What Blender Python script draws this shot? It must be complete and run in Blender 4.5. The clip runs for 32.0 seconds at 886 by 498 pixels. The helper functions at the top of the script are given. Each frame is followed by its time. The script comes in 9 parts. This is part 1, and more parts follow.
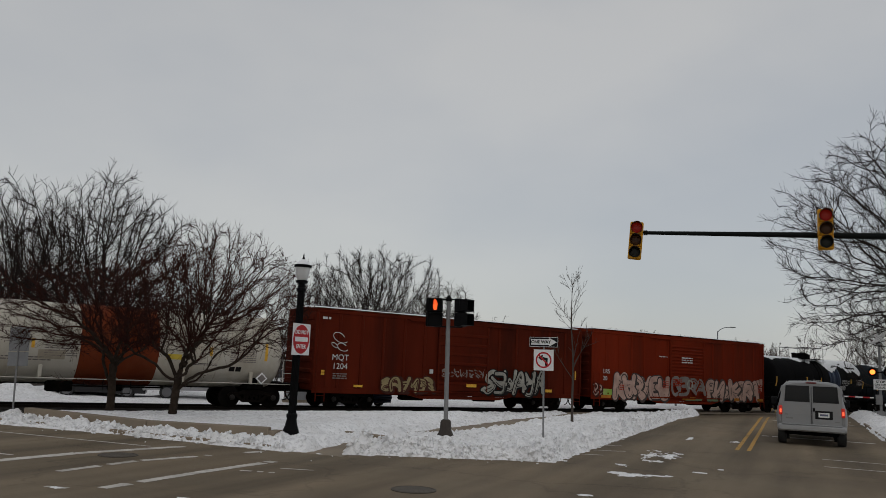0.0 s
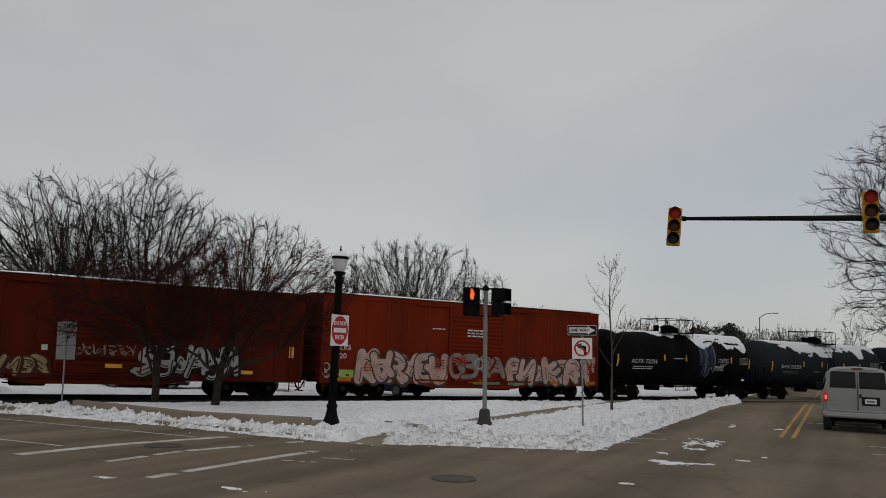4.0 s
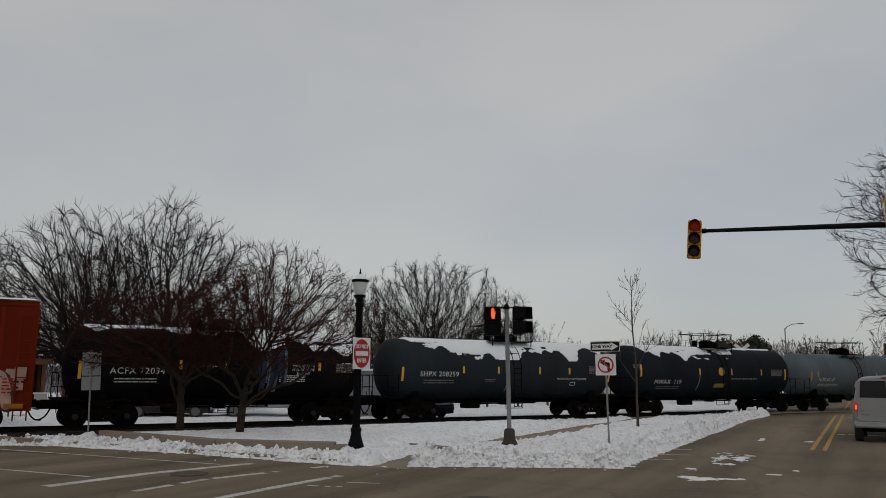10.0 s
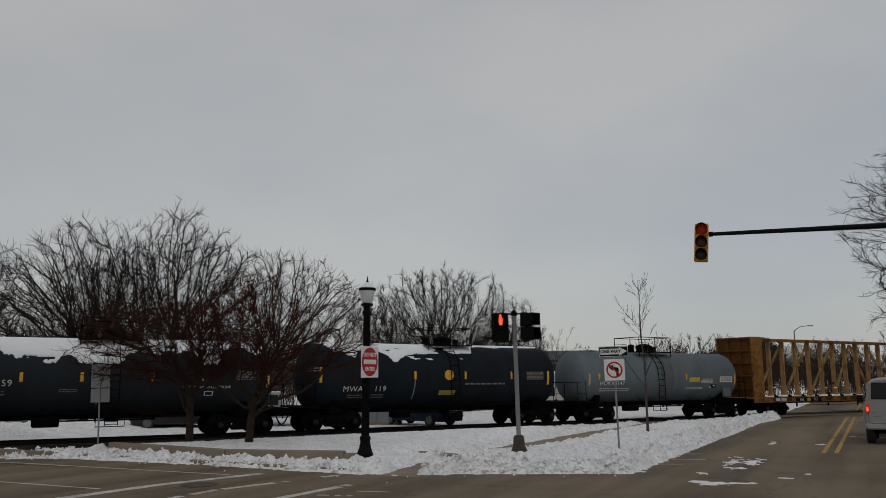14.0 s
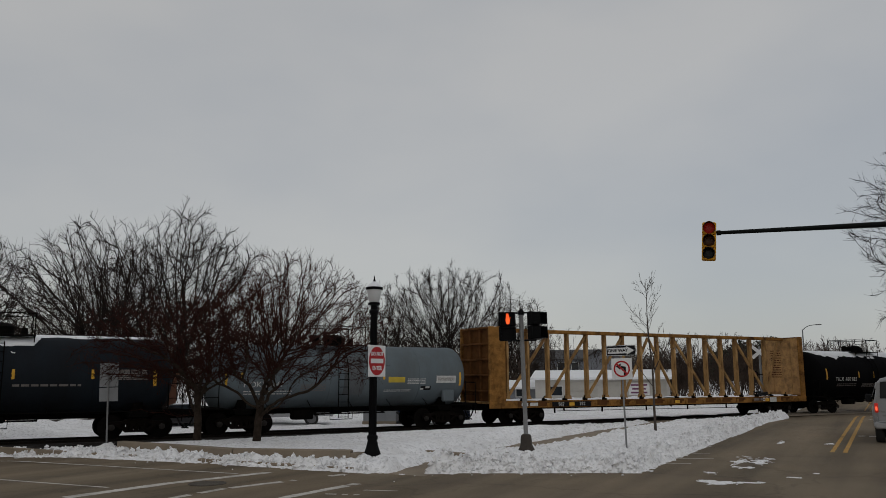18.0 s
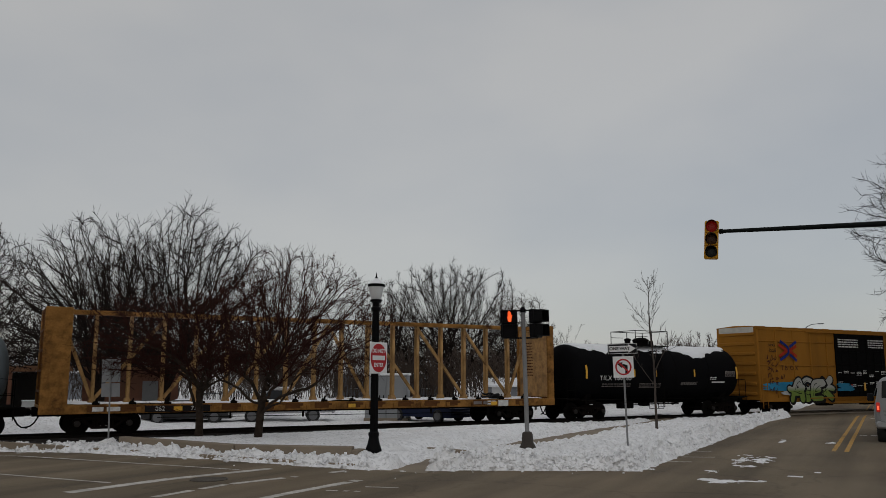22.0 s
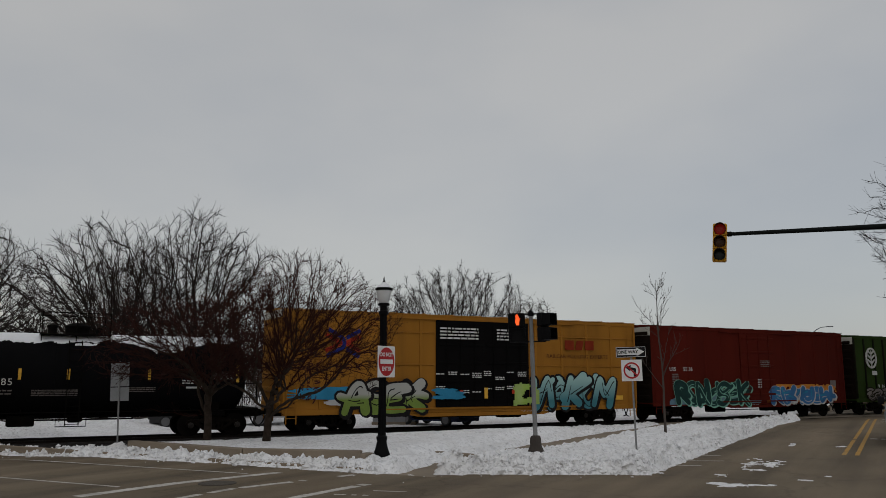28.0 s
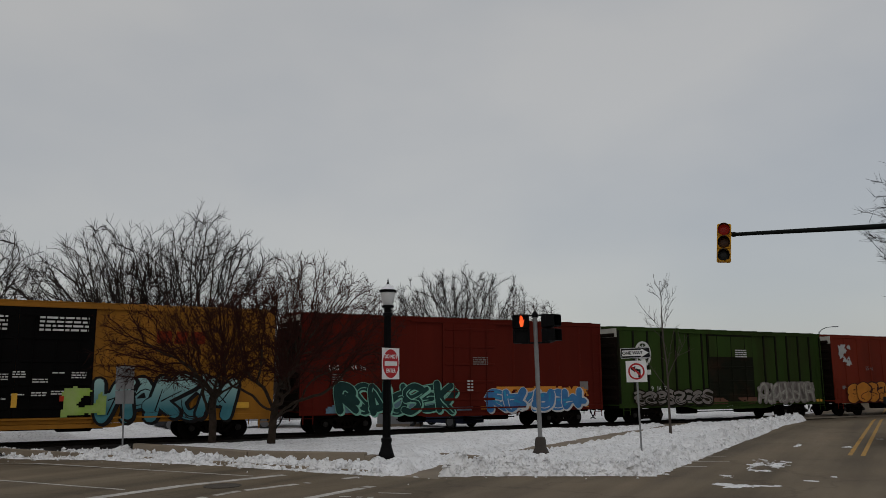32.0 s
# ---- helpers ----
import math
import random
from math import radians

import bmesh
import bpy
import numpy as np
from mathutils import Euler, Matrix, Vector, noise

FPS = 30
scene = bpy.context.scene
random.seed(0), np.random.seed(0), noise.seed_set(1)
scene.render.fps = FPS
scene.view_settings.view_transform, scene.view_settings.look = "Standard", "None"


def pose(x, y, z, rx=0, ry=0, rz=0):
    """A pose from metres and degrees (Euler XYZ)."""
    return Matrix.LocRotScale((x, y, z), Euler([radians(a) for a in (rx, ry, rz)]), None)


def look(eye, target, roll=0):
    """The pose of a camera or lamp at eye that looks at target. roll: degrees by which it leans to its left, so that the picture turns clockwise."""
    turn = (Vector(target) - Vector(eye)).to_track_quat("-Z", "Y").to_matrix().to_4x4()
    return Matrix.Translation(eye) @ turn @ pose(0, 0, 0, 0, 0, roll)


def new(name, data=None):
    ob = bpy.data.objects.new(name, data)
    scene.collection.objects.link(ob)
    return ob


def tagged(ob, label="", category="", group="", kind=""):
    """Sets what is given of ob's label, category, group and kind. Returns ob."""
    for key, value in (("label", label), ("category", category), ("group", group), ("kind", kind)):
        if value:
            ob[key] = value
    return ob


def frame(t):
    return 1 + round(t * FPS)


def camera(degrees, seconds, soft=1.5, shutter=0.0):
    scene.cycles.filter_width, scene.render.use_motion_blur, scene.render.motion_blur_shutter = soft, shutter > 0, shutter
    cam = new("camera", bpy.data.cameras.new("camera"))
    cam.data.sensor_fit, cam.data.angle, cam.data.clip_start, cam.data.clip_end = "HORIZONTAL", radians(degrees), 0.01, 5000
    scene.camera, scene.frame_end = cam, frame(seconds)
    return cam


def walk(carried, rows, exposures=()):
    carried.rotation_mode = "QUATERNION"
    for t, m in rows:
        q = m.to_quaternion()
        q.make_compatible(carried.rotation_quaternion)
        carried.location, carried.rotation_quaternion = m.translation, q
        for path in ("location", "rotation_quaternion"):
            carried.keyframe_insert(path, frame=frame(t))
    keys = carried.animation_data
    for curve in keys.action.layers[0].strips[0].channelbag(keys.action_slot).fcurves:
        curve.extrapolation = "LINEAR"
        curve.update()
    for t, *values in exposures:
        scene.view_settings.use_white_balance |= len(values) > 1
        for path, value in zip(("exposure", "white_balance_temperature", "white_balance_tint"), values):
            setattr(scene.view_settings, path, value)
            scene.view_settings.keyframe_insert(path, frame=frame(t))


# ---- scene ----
# The camera stands in the right lane at a stop line and turns a little; metres, z up, road heads 29 degrees to the right.
cam = camera(57.8, 32.0, soft=0.85)
EYE = (0.0, 0.0, 2.35)
PATH = [
    (0, 97.967, -2.489, -5.356),
    (0.5, 97.713, -2.491, -5.001),
    (1, 97.724, -2.574, -4.474),
    (1.5, 97.625, -2.572, -4.036),
    (2, 97.457, -2.542, -3.756),
    (2.5, 97.388, -2.439, -3.424),
    (3, 97.266, -2.325, -3.150),
    (3.5, 97.189, -2.094, -2.887),
    (5.5, 97.022, -1.724, -2.324),
    (6, 97.028, -1.721, -2.221),
    (6.5, 97.086, -1.581, -2.073),
    (7, 97.245, -1.347, -1.868),
    (7.5, 97.499, -1.012, -1.654),
    (8, 97.734, -0.842, -1.480),
    (8.5, 97.927, -0.792, -1.349),
    (9, 98.149, -0.688, -1.216),
    (9.5, 98.385, -0.533, -1.131),
    (10, 98.546, -0.328, -1.082),
    (10.5, 98.696, -0.153, -0.995),
    (11, 98.746, -0.031, -0.946),
    (11.5, 98.798, 0.037, -0.915),
    (12, 98.850, 0.124, -0.861),
    (12.5, 98.954, 0.206, -0.792),
    (13, 99.020, 0.309, -0.694),
    (13.5, 99.065, 0.401, -0.591),
    (14, 99.060, 0.445, -0.493),
    (14.5, 99.015, 0.424, -0.395),
    (16.5, 98.866, 0.386, -0.143),
    (17, 98.917, 0.422, -0.100),
    (17.5, 98.990, 0.469, -0.043),
    (18, 99.000, 0.447, 0.006),
    (18.5, 99.053, 0.428, 0.062),
    (19, 99.122, 0.453, 0.073),
    (19.5, 99.100, 0.386, 0.082),
    (20, 99.070, 0.323, 0.156),
    (20.5, 99.010, 0.303, 0.159),
    (21, 98.935, 0.205, 0.125),
    (21.5, 98.841, 0.148, 0.108),
    (22, 98.806, 0.165, 0.116),
    (22.5, 98.779, 0.272, 0.166),
    (23, 98.754, 0.410, 0.236),
    (23.5, 98.719, 0.474, 0.307),
    (24, 98.710, 0.463, 0.365),
    (24.5, 98.718, 0.478, 0.432),
    (25, 98.718, 0.432, 0.490),
    (25.5, 98.764, 0.381, 0.546),
    (27.5, 99.014, 0.224, 0.666),
    (28, 99.067, 0.248, 0.670),
    (28.5, 99.123, 0.240, 0.678),
    (29, 99.187, 0.259, 0.671),
    (29.5, 99.247, 0.267, 0.681),
    (30, 99.436, 0.370, 0.736),
    (30.5, 99.456, 0.430, 0.789),
    (31, 99.404, 0.502, 0.852),
    (31.5, 99.311, 0.522, 0.930),
    (32, 99.190, 0.471, 0.980),
]
walk(cam, [(t, pose(*EYE, rx, ry, rz)) for t, rx, ry, rz in PATH], exposures=[(0, 0.06), (8, 0.06), (11, -0.06), (15, -0.10), (26, -0.07), (32, -0.07)])

# ---- sky and light: a closed winter overcast ----
world = bpy.data.worlds.new("overcast")
scene.world = world
world.use_nodes = True
wn, wl = world.node_tree.nodes, world.node_tree.links
wn.clear()
w_out, w_bg = wn.new("ShaderNodeOutputWorld"), wn.new("ShaderNodeBackground")
w_co, w_sep = wn.new("ShaderNodeTexCoord"), wn.new("ShaderNodeSeparateXYZ")
w_sky = wn.new("ShaderNodeTexSky")
w_sky.sky_type, w_sky.sun_disc = "NISHITA", False
w_sky.sun_elevation, w_sky.sun_rotation = radians(28), radians(200)
w_grad = wn.new("ShaderNodeMapRange")
w_grad.inputs["From Min"].default_value, w_grad.inputs["From Max"].default_value = 0.0, 1.0
w_grad.inputs["To Min"].default_value, w_grad.inputs["To Max"].default_value = 1.0, 1.0
w_map = wn.new("ShaderNodeMapping")
w_map.inputs["Scale"].default_value = (1.0, 1.0, 2.1)
w_map.inputs["Location"].default_value = (0.35, 0.2, 0.6)
w_noise = wn.new("ShaderNodeTexNoise")
w_noise.inputs["Scale"].default_value, w_noise.inputs["Detail"].default_value, w_noise.inputs["Roughness"].default_value = 1.9, 5.0, 0.45
w_ramp = wn.new("ShaderNodeValToRGB")
w_ramp.color_ramp.elements[0].position, w_ramp.color_ramp.elements[0].color = 0.37, (0.378, 0.387, 0.397, 1)
w_ramp.color_ramp.elements[1].position, w_ramp.color_ramp.elements[1].color = 0.63, (0.465, 0.458, 0.443, 1)
w_mul = wn.new("ShaderNodeVectorMath")
w_mul.operation = "SCALE"
w_mix = wn.new("ShaderNodeMix")
w_mix.data_type = "RGBA"
w_mix.inputs["Factor"].default_value = 0.015
wl.new(w_co.outputs["Generated"], w_sep.inputs[0])
wl.new(w_sep.outputs["Z"], w_grad.inputs["Value"])
wl.new(w_co.outputs["Generated"], w_map.inputs["Vector"])
wl.new(w_map.outputs[0], w_noise.inputs["Vector"])
wl.new(w_noise.outputs["Fac"], w_ramp.inputs["Fac"])
wl.new(w_ramp.outputs["Color"], w_mul.inputs[0])
wl.new(w_grad.outputs["Result"], w_mul.inputs["Scale"])
wl.new(w_mul.outputs[0], w_mix.inputs["A"])
wl.new(w_sky.outputs["Color"], w_mix.inputs["B"])
wl.new(w_mix.outputs["Result"], w_bg.inputs["Color"])
wl.new(w_bg.outputs[0], w_out.inputs["Surface"])
w_bg.inputs["Strength"].default_value = 0.96
sun = new("sun", bpy.data.lights.new("sun", "SUN"))
sun.data.energy, sun.data.angle, sun.data.color = 0.25, radians(25), (1.0, 0.97, 0.93)
sun.matrix_world = look((0, 0, 60), (-14, 38, 0))

# ---- materials ----
MATS = {}


def mat(name, color, rough=0.7, metal=0.0, var=0.25, scale=3.0, fine=40.0, bump=0.15, dirt=None, dirt_amount=0.0, emit=None, spec=0.5, streak=0.0):
    """A painted or natural surface: base colour with coarse and fine variation, optional dirt patches and vertical streaks, fine relief."""
    if name in MATS:
        return MATS[name]
    m = bpy.data.materials.new(name)
    m.use_nodes = True
    nt, p = m.node_tree, m.node_tree.nodes["Principled BSDF"]
    n, ln = nt.nodes, nt.links
    co = n.new("ShaderNodeTexCoord")
    mp = n.new("ShaderNodeMapping")
    if streak:
        mp.inputs["Scale"].default_value = (1.0, 1.0, 1.0 / (1.0 + streak))
    ln.new(co.outputs["Object"], mp.inputs["Vector"])
    n1, n2 = n.new("ShaderNodeTexNoise"), n.new("ShaderNodeTexNoise")
    n1.inputs["Scale"].default_value, n1.inputs["Detail"].default_value = scale, 4.0
    n2.inputs["Scale"].default_value, n2.inputs["Detail"].default_value = fine, 3.0
    ln.new(mp.outputs[0], n1.inputs["Vector"])
    ln.new(co.outputs["Object"], n2.inputs["Vector"])
    add = n.new("ShaderNodeMath")
    add.operation = "MULTIPLY_ADD"
    add.inputs[1].default_value = 0.4
    ln.new(n2.outputs["Fac"], add.inputs[0])
    ln.new(n1.outputs["Fac"], add.inputs[2])
    mr = n.new("ShaderNodeMapRange")
    mr.inputs["From Min"].default_value, mr.inputs["From Max"].default_value = 0.4, 1.0
    mr.inputs["To Min"].default_value, mr.inputs["To Max"].default_value = 1.0 - var, 1.0 + var
    ln.new(add.outputs[0], mr.inputs["Value"])
    sc = n.new("ShaderNodeVectorMath")
    sc.operation = "SCALE"
    sc.inputs[0].default_value = color
    ln.new(mr.outputs["Result"], sc.inputs["Scale"])
    last = sc.outputs[0]
    if dirt is not None:
        n3 = n.new("ShaderNodeTexNoise")
        n3.inputs["Scale"].default_value, n3.inputs["Detail"].default_value, n3.inputs["Roughness"].default_value = scale * 0.6, 6.0, 0.65
        ln.new(mp.outputs[0], n3.inputs["Vector"])
        r3 = n.new("ShaderNodeMapRange")
        r3.inputs["From Min"].default_value, r3.inputs["From Max"].default_value = 0.48, 0.72
        r3.inputs["To Max"].default_value = dirt_amount
        ln.new(n3.outputs["Fac"], r3.inputs["Value"])
        mx = n.new("ShaderNodeMix")
        mx.data_type = "RGBA"
        ln.new(r3.outputs["Result"], mx.inputs["Factor"])
        ln.new(last, mx.inputs["A"])
        mx.inputs["B"].default_value = (*dirt, 1)
        last = mx.outputs["Result"]
    ln.new(last, p.inputs["Base Color"])
    rr = n.new("ShaderNodeMapRange")
    rr.inputs["To Min"].default_value, rr.inputs["To Max"].default_value = max(0.05, rough - 0.1), min(1.0, rough + 0.1)
    ln.new(n1.outputs["Fac"], rr.inputs["Value"])
    ln.new(rr.outputs["Result"], p.inputs["Roughness"])
    p.inputs["Metallic"].default_value = metal
    p.inputs["Specular IOR Level"].default_value = spec
    if bump:
        b = n.new("ShaderNodeBump")
        b.inputs["Strength"].default_value, b.inputs["Distance"].default_value = bump, 0.02
        ln.new(n2.outputs["Fac"], b.inputs["Height"])
        ln.new(b.outputs[0], p.inputs["Normal"])
    if emit:
        p.inputs["Emission Color"].default_value = (*emit[0], 1)
        p.inputs["Emission Strength"].default_value = emit[1]
    MATS[name] = m
    return m


def glass(name, color=(0.02, 0.025, 0.03)):
    if name in MATS:
        return MATS[name]
    m = mat(name, color, rough=0.12, var=0.05, bump=0.0, spec=0.6)
    return m


def asphalt():
    """Salted asphalt: brown-grey, wheel tracks and tar streaks along the road, stains, aggregate grain, hairline cracks."""
    m = mat("asphalt", (0.152, 0.118, 0.080), rough=0.85, var=0.25, scale=0.30, fine=70, bump=0.5, dirt=(0.20, 0.165, 0.116), dirt_amount=0.5, spec=0.2)
    nt = m.node_tree
    n, ln, p = nt.nodes, nt.links, nt.nodes["Principled BSDF"]
    base = p.inputs["Base Color"].links[0].from_socket
    geo = n.new("ShaderNodeNewGeometry")
    rot = n.new("ShaderNodeMapping")
    rot.inputs["Rotation"].default_value = (0, 0, radians(29))
    ln.new(geo.outputs["Position"], rot.inputs["Vector"])
    st = n.new("ShaderNodeMapping")
    st.inputs["Scale"].default_value = (0.75, 0.05, 1)
    ln.new(rot.outputs[0], st.inputs["Vector"])
    tex = n.new("ShaderNodeTexNoise")
    tex.inputs["Scale"].default_value, tex.inputs["Detail"].default_value = 1.0, 4.0
    ln.new(st.outputs[0], tex.inputs["Vector"])
    mr = n.new("ShaderNodeMapRange")
    mr.inputs["From Min"].default_value, mr.inputs["From Max"].default_value = 0.32, 0.68
    mr.inputs["To Min"].default_value, mr.inputs["To Max"].default_value = 0.66, 1.34
    ln.new(tex.outputs["Fac"], mr.inputs["Value"])
    vor = n.new("ShaderNodeTexVoronoi")
    vor.feature = "DISTANCE_TO_EDGE"
    vor.inputs["Scale"].default_value = 0.22
    wob = n.new("ShaderNodeTexNoise")
    wob.inputs["Scale"].default_value, wob.inputs["Detail"].default_value = 1.3, 4.0
    ln.new(rot.outputs[0], wob.inputs["Vector"])
    mx = n.new("ShaderNodeVectorMath")
    mx.operation = "MULTIPLY_ADD"
    mx.inputs[1].default_value = (1.6, 1.6, 0)
    ln.new(wob.outputs["Color"], mx.inputs[0])
    ln.new(rot.outputs[0], mx.inputs[2])
    ln.new(mx.outputs[0], vor.inputs["Vector"])
    cr = n.new("ShaderNodeMapRange")
    cr.inputs["From Min"].default_value, cr.inputs["From Max"].default_value = 0.0, 0.012
    cr.inputs["To Min"].default_value = 0.78
    ln.new(vor.outputs["Distance"], cr.inputs["Value"])
    mul = n.new("ShaderNodeMath")
    mul.operation = "MULTIPLY"
    ln.new(mr.outputs[0], mul.inputs[0])
    ln.new(cr.outputs[0], mul.inputs[1])
    sc = n.new("ShaderNodeVectorMath")
    sc.operation = "SCALE"
    ln.new(base, sc.inputs[0])
    ln.new(mul.outputs[0], sc.inputs["Scale"])
    ln.new(sc.outputs[0], p.inputs["Base Color"])
    return m


ASPHALT = asphalt()


def snow():
    """Trodden, salted snow: bright crust and brown grit; grey noise paints the shade of small pits at several sizes."""
    m = mat("snow", (0.85, 0.85, 0.86), rough=0.85, var=0.10, scale=1.3, fine=14, bump=1.0, dirt=(0.58, 0.55, 0.51), dirt_amount=0.35, spec=0.15)
    nt = m.node_tree
    n, ln, p = nt.nodes, nt.links, nt.nodes["Principled BSDF"]
    geo = n.new("ShaderNodeNewGeometry")
    last = p.inputs["Base Color"].links[0].from_socket
    # the two grey tints paint shaded hollows, the brown one is grit
    for scale, lo, hi, amount, tint in ((4.2, 0.52, 0.70, 0.50, (0.50, 0.50, 0.52)), (11.0, 0.53, 0.67, 0.70, (0.40, 0.39, 0.39)), (17.0, 0.64, 0.72, 0.7, (0.22, 0.19, 0.16))):
        tex = n.new("ShaderNodeTexNoise")
        tex.inputs["Scale"].default_value, tex.inputs["Detail"].default_value, tex.inputs["Roughness"].default_value = scale, 5.0, 0.62
        ln.new(geo.outputs["Position"], tex.inputs["Vector"])
        mr = n.new("ShaderNodeMapRange")
        mr.inputs["From Min"].default_value, mr.inputs["From Max"].default_value, mr.inputs["To Max"].default_value = lo, hi, amount
        ln.new(tex.outputs["Fac"], mr.inputs["Value"])
        mx = n.new("ShaderNodeMix")
        mx.data_type = "RGBA"
        ln.new(mr.outputs[0], mx.inputs["Factor"])
        ln.new(last, mx.inputs["A"])
        mx.inputs["B"].default_value = (*tint, 1)
        last = mx.outputs["Result"]
    ln.new(last, p.inputs["Base Color"])
    return m


SNOW = snow()
CLEAN_SNOW = mat("settled_snow", (0.82, 0.83, 0.85), rough=0.7, var=0.05, scale=1.5, fine=12, bump=0.4, spec=0.15)
CONCRETE = mat("concrete", (0.24, 0.195, 0.145), spec=0.2, rough=0.85, var=0.2, scale=0.9, fine=50, bump=0.3, dirt=(0.2, 0.18, 0.16), dirt_amount=0.4)
STRIPE_WHITE = mat("worn_white_marking", (0.52, 0.49, 0.45), rough=0.8, var=0.3, scale=2.5, fine=30, dirt=(0.2, 0.18, 0.15), dirt_amount=0.8)
STRIPE_YELLOW = mat("worn_yellow_marking", (0.42, 0.225, 0.035), rough=0.8, var=0.3, scale=2.5, fine=30, dirt=(0.24, 0.18, 0.1), dirt_amount=0.7)
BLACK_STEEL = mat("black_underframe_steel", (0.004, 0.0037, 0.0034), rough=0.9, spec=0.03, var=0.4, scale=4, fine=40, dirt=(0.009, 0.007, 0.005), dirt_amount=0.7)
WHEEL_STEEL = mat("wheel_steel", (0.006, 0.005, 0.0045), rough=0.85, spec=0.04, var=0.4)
RAIL_STEEL = mat("rail_steel", (0.012, 0.009, 0.007), rough=0.7, spec=0.1, var=0.3)
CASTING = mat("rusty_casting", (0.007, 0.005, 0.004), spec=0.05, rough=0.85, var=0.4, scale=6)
GALV = mat("galvanized_steel", (0.20, 0.20, 0.20), rough=0.6, spec=0.3, metal=0.0, var=0.15, scale=5)
BARK = mat("bark", (0.018, 0.013, 0.011), spec=0.05, rough=0.95, var=0.35, scale=9, fine=60, bump=0.6)
BARK_BROWN = mat("grey_brown_trunk_bark", (0.034, 0.025, 0.019), spec=0.05, rough=0.95, var=0.5, scale=7, fine=40, bump=0.8)
BARK_RED = mat("reddish_twig_bark", (0.032, 0.0125, 0.0092), spec=0.05, rough=0.95, var=0.35, scale=9, fine=60, bump=0.4)
BARK_FAR = mat("grey_brown_twigs", (0.044, 0.034, 0.028), spec=0.05, rough=0.95, var=0.3, scale=3)
BLACK_PAINT = mat("black_gloss_paint", (0.004, 0.004, 0.0045), spec=0.08, rough=0.6, var=0.2, scale=6)
SIGN_WHITE = mat("sign_white_sheeting", (0.72, 0.72, 0.72), rough=0.5, var=0.08, scale=6, dirt=(0.5, 0.48, 0.45), dirt_amount=0.4)
SIGN_RED = mat("sign_red_sheeting", (0.40, 0.022, 0.025), spec=0.2, rough=0.6, var=0.12, scale=6)
SIGN_BLACK = mat("sign_black", (0.008, 0.008, 0.009), spec=0.15, rough=0.6, var=0.1)
SIGN_BACK = mat("sign_back_aluminium", (0.22, 0.225, 0.235), rough=0.6, spec=0.3, metal=0.0, var=0.12, scale=5)
AMBER_BODY = mat("signal_yellow_housing", (0.52, 0.24, 0.012), spec=0.2, rough=0.6, var=0.12, scale=6)
LETTER_WHITE = mat("stencil_white", (0.55, 0.55, 0.53), rough=0.7, var=0.2, scale=8, dirt=(0.3, 0.26, 0.24), dirt_amount=0.5)
YELLOW_MARK = mat("reflector_yellow", (0.62, 0.33, 0.02), rough=0.55, var=0.15, scale=6)


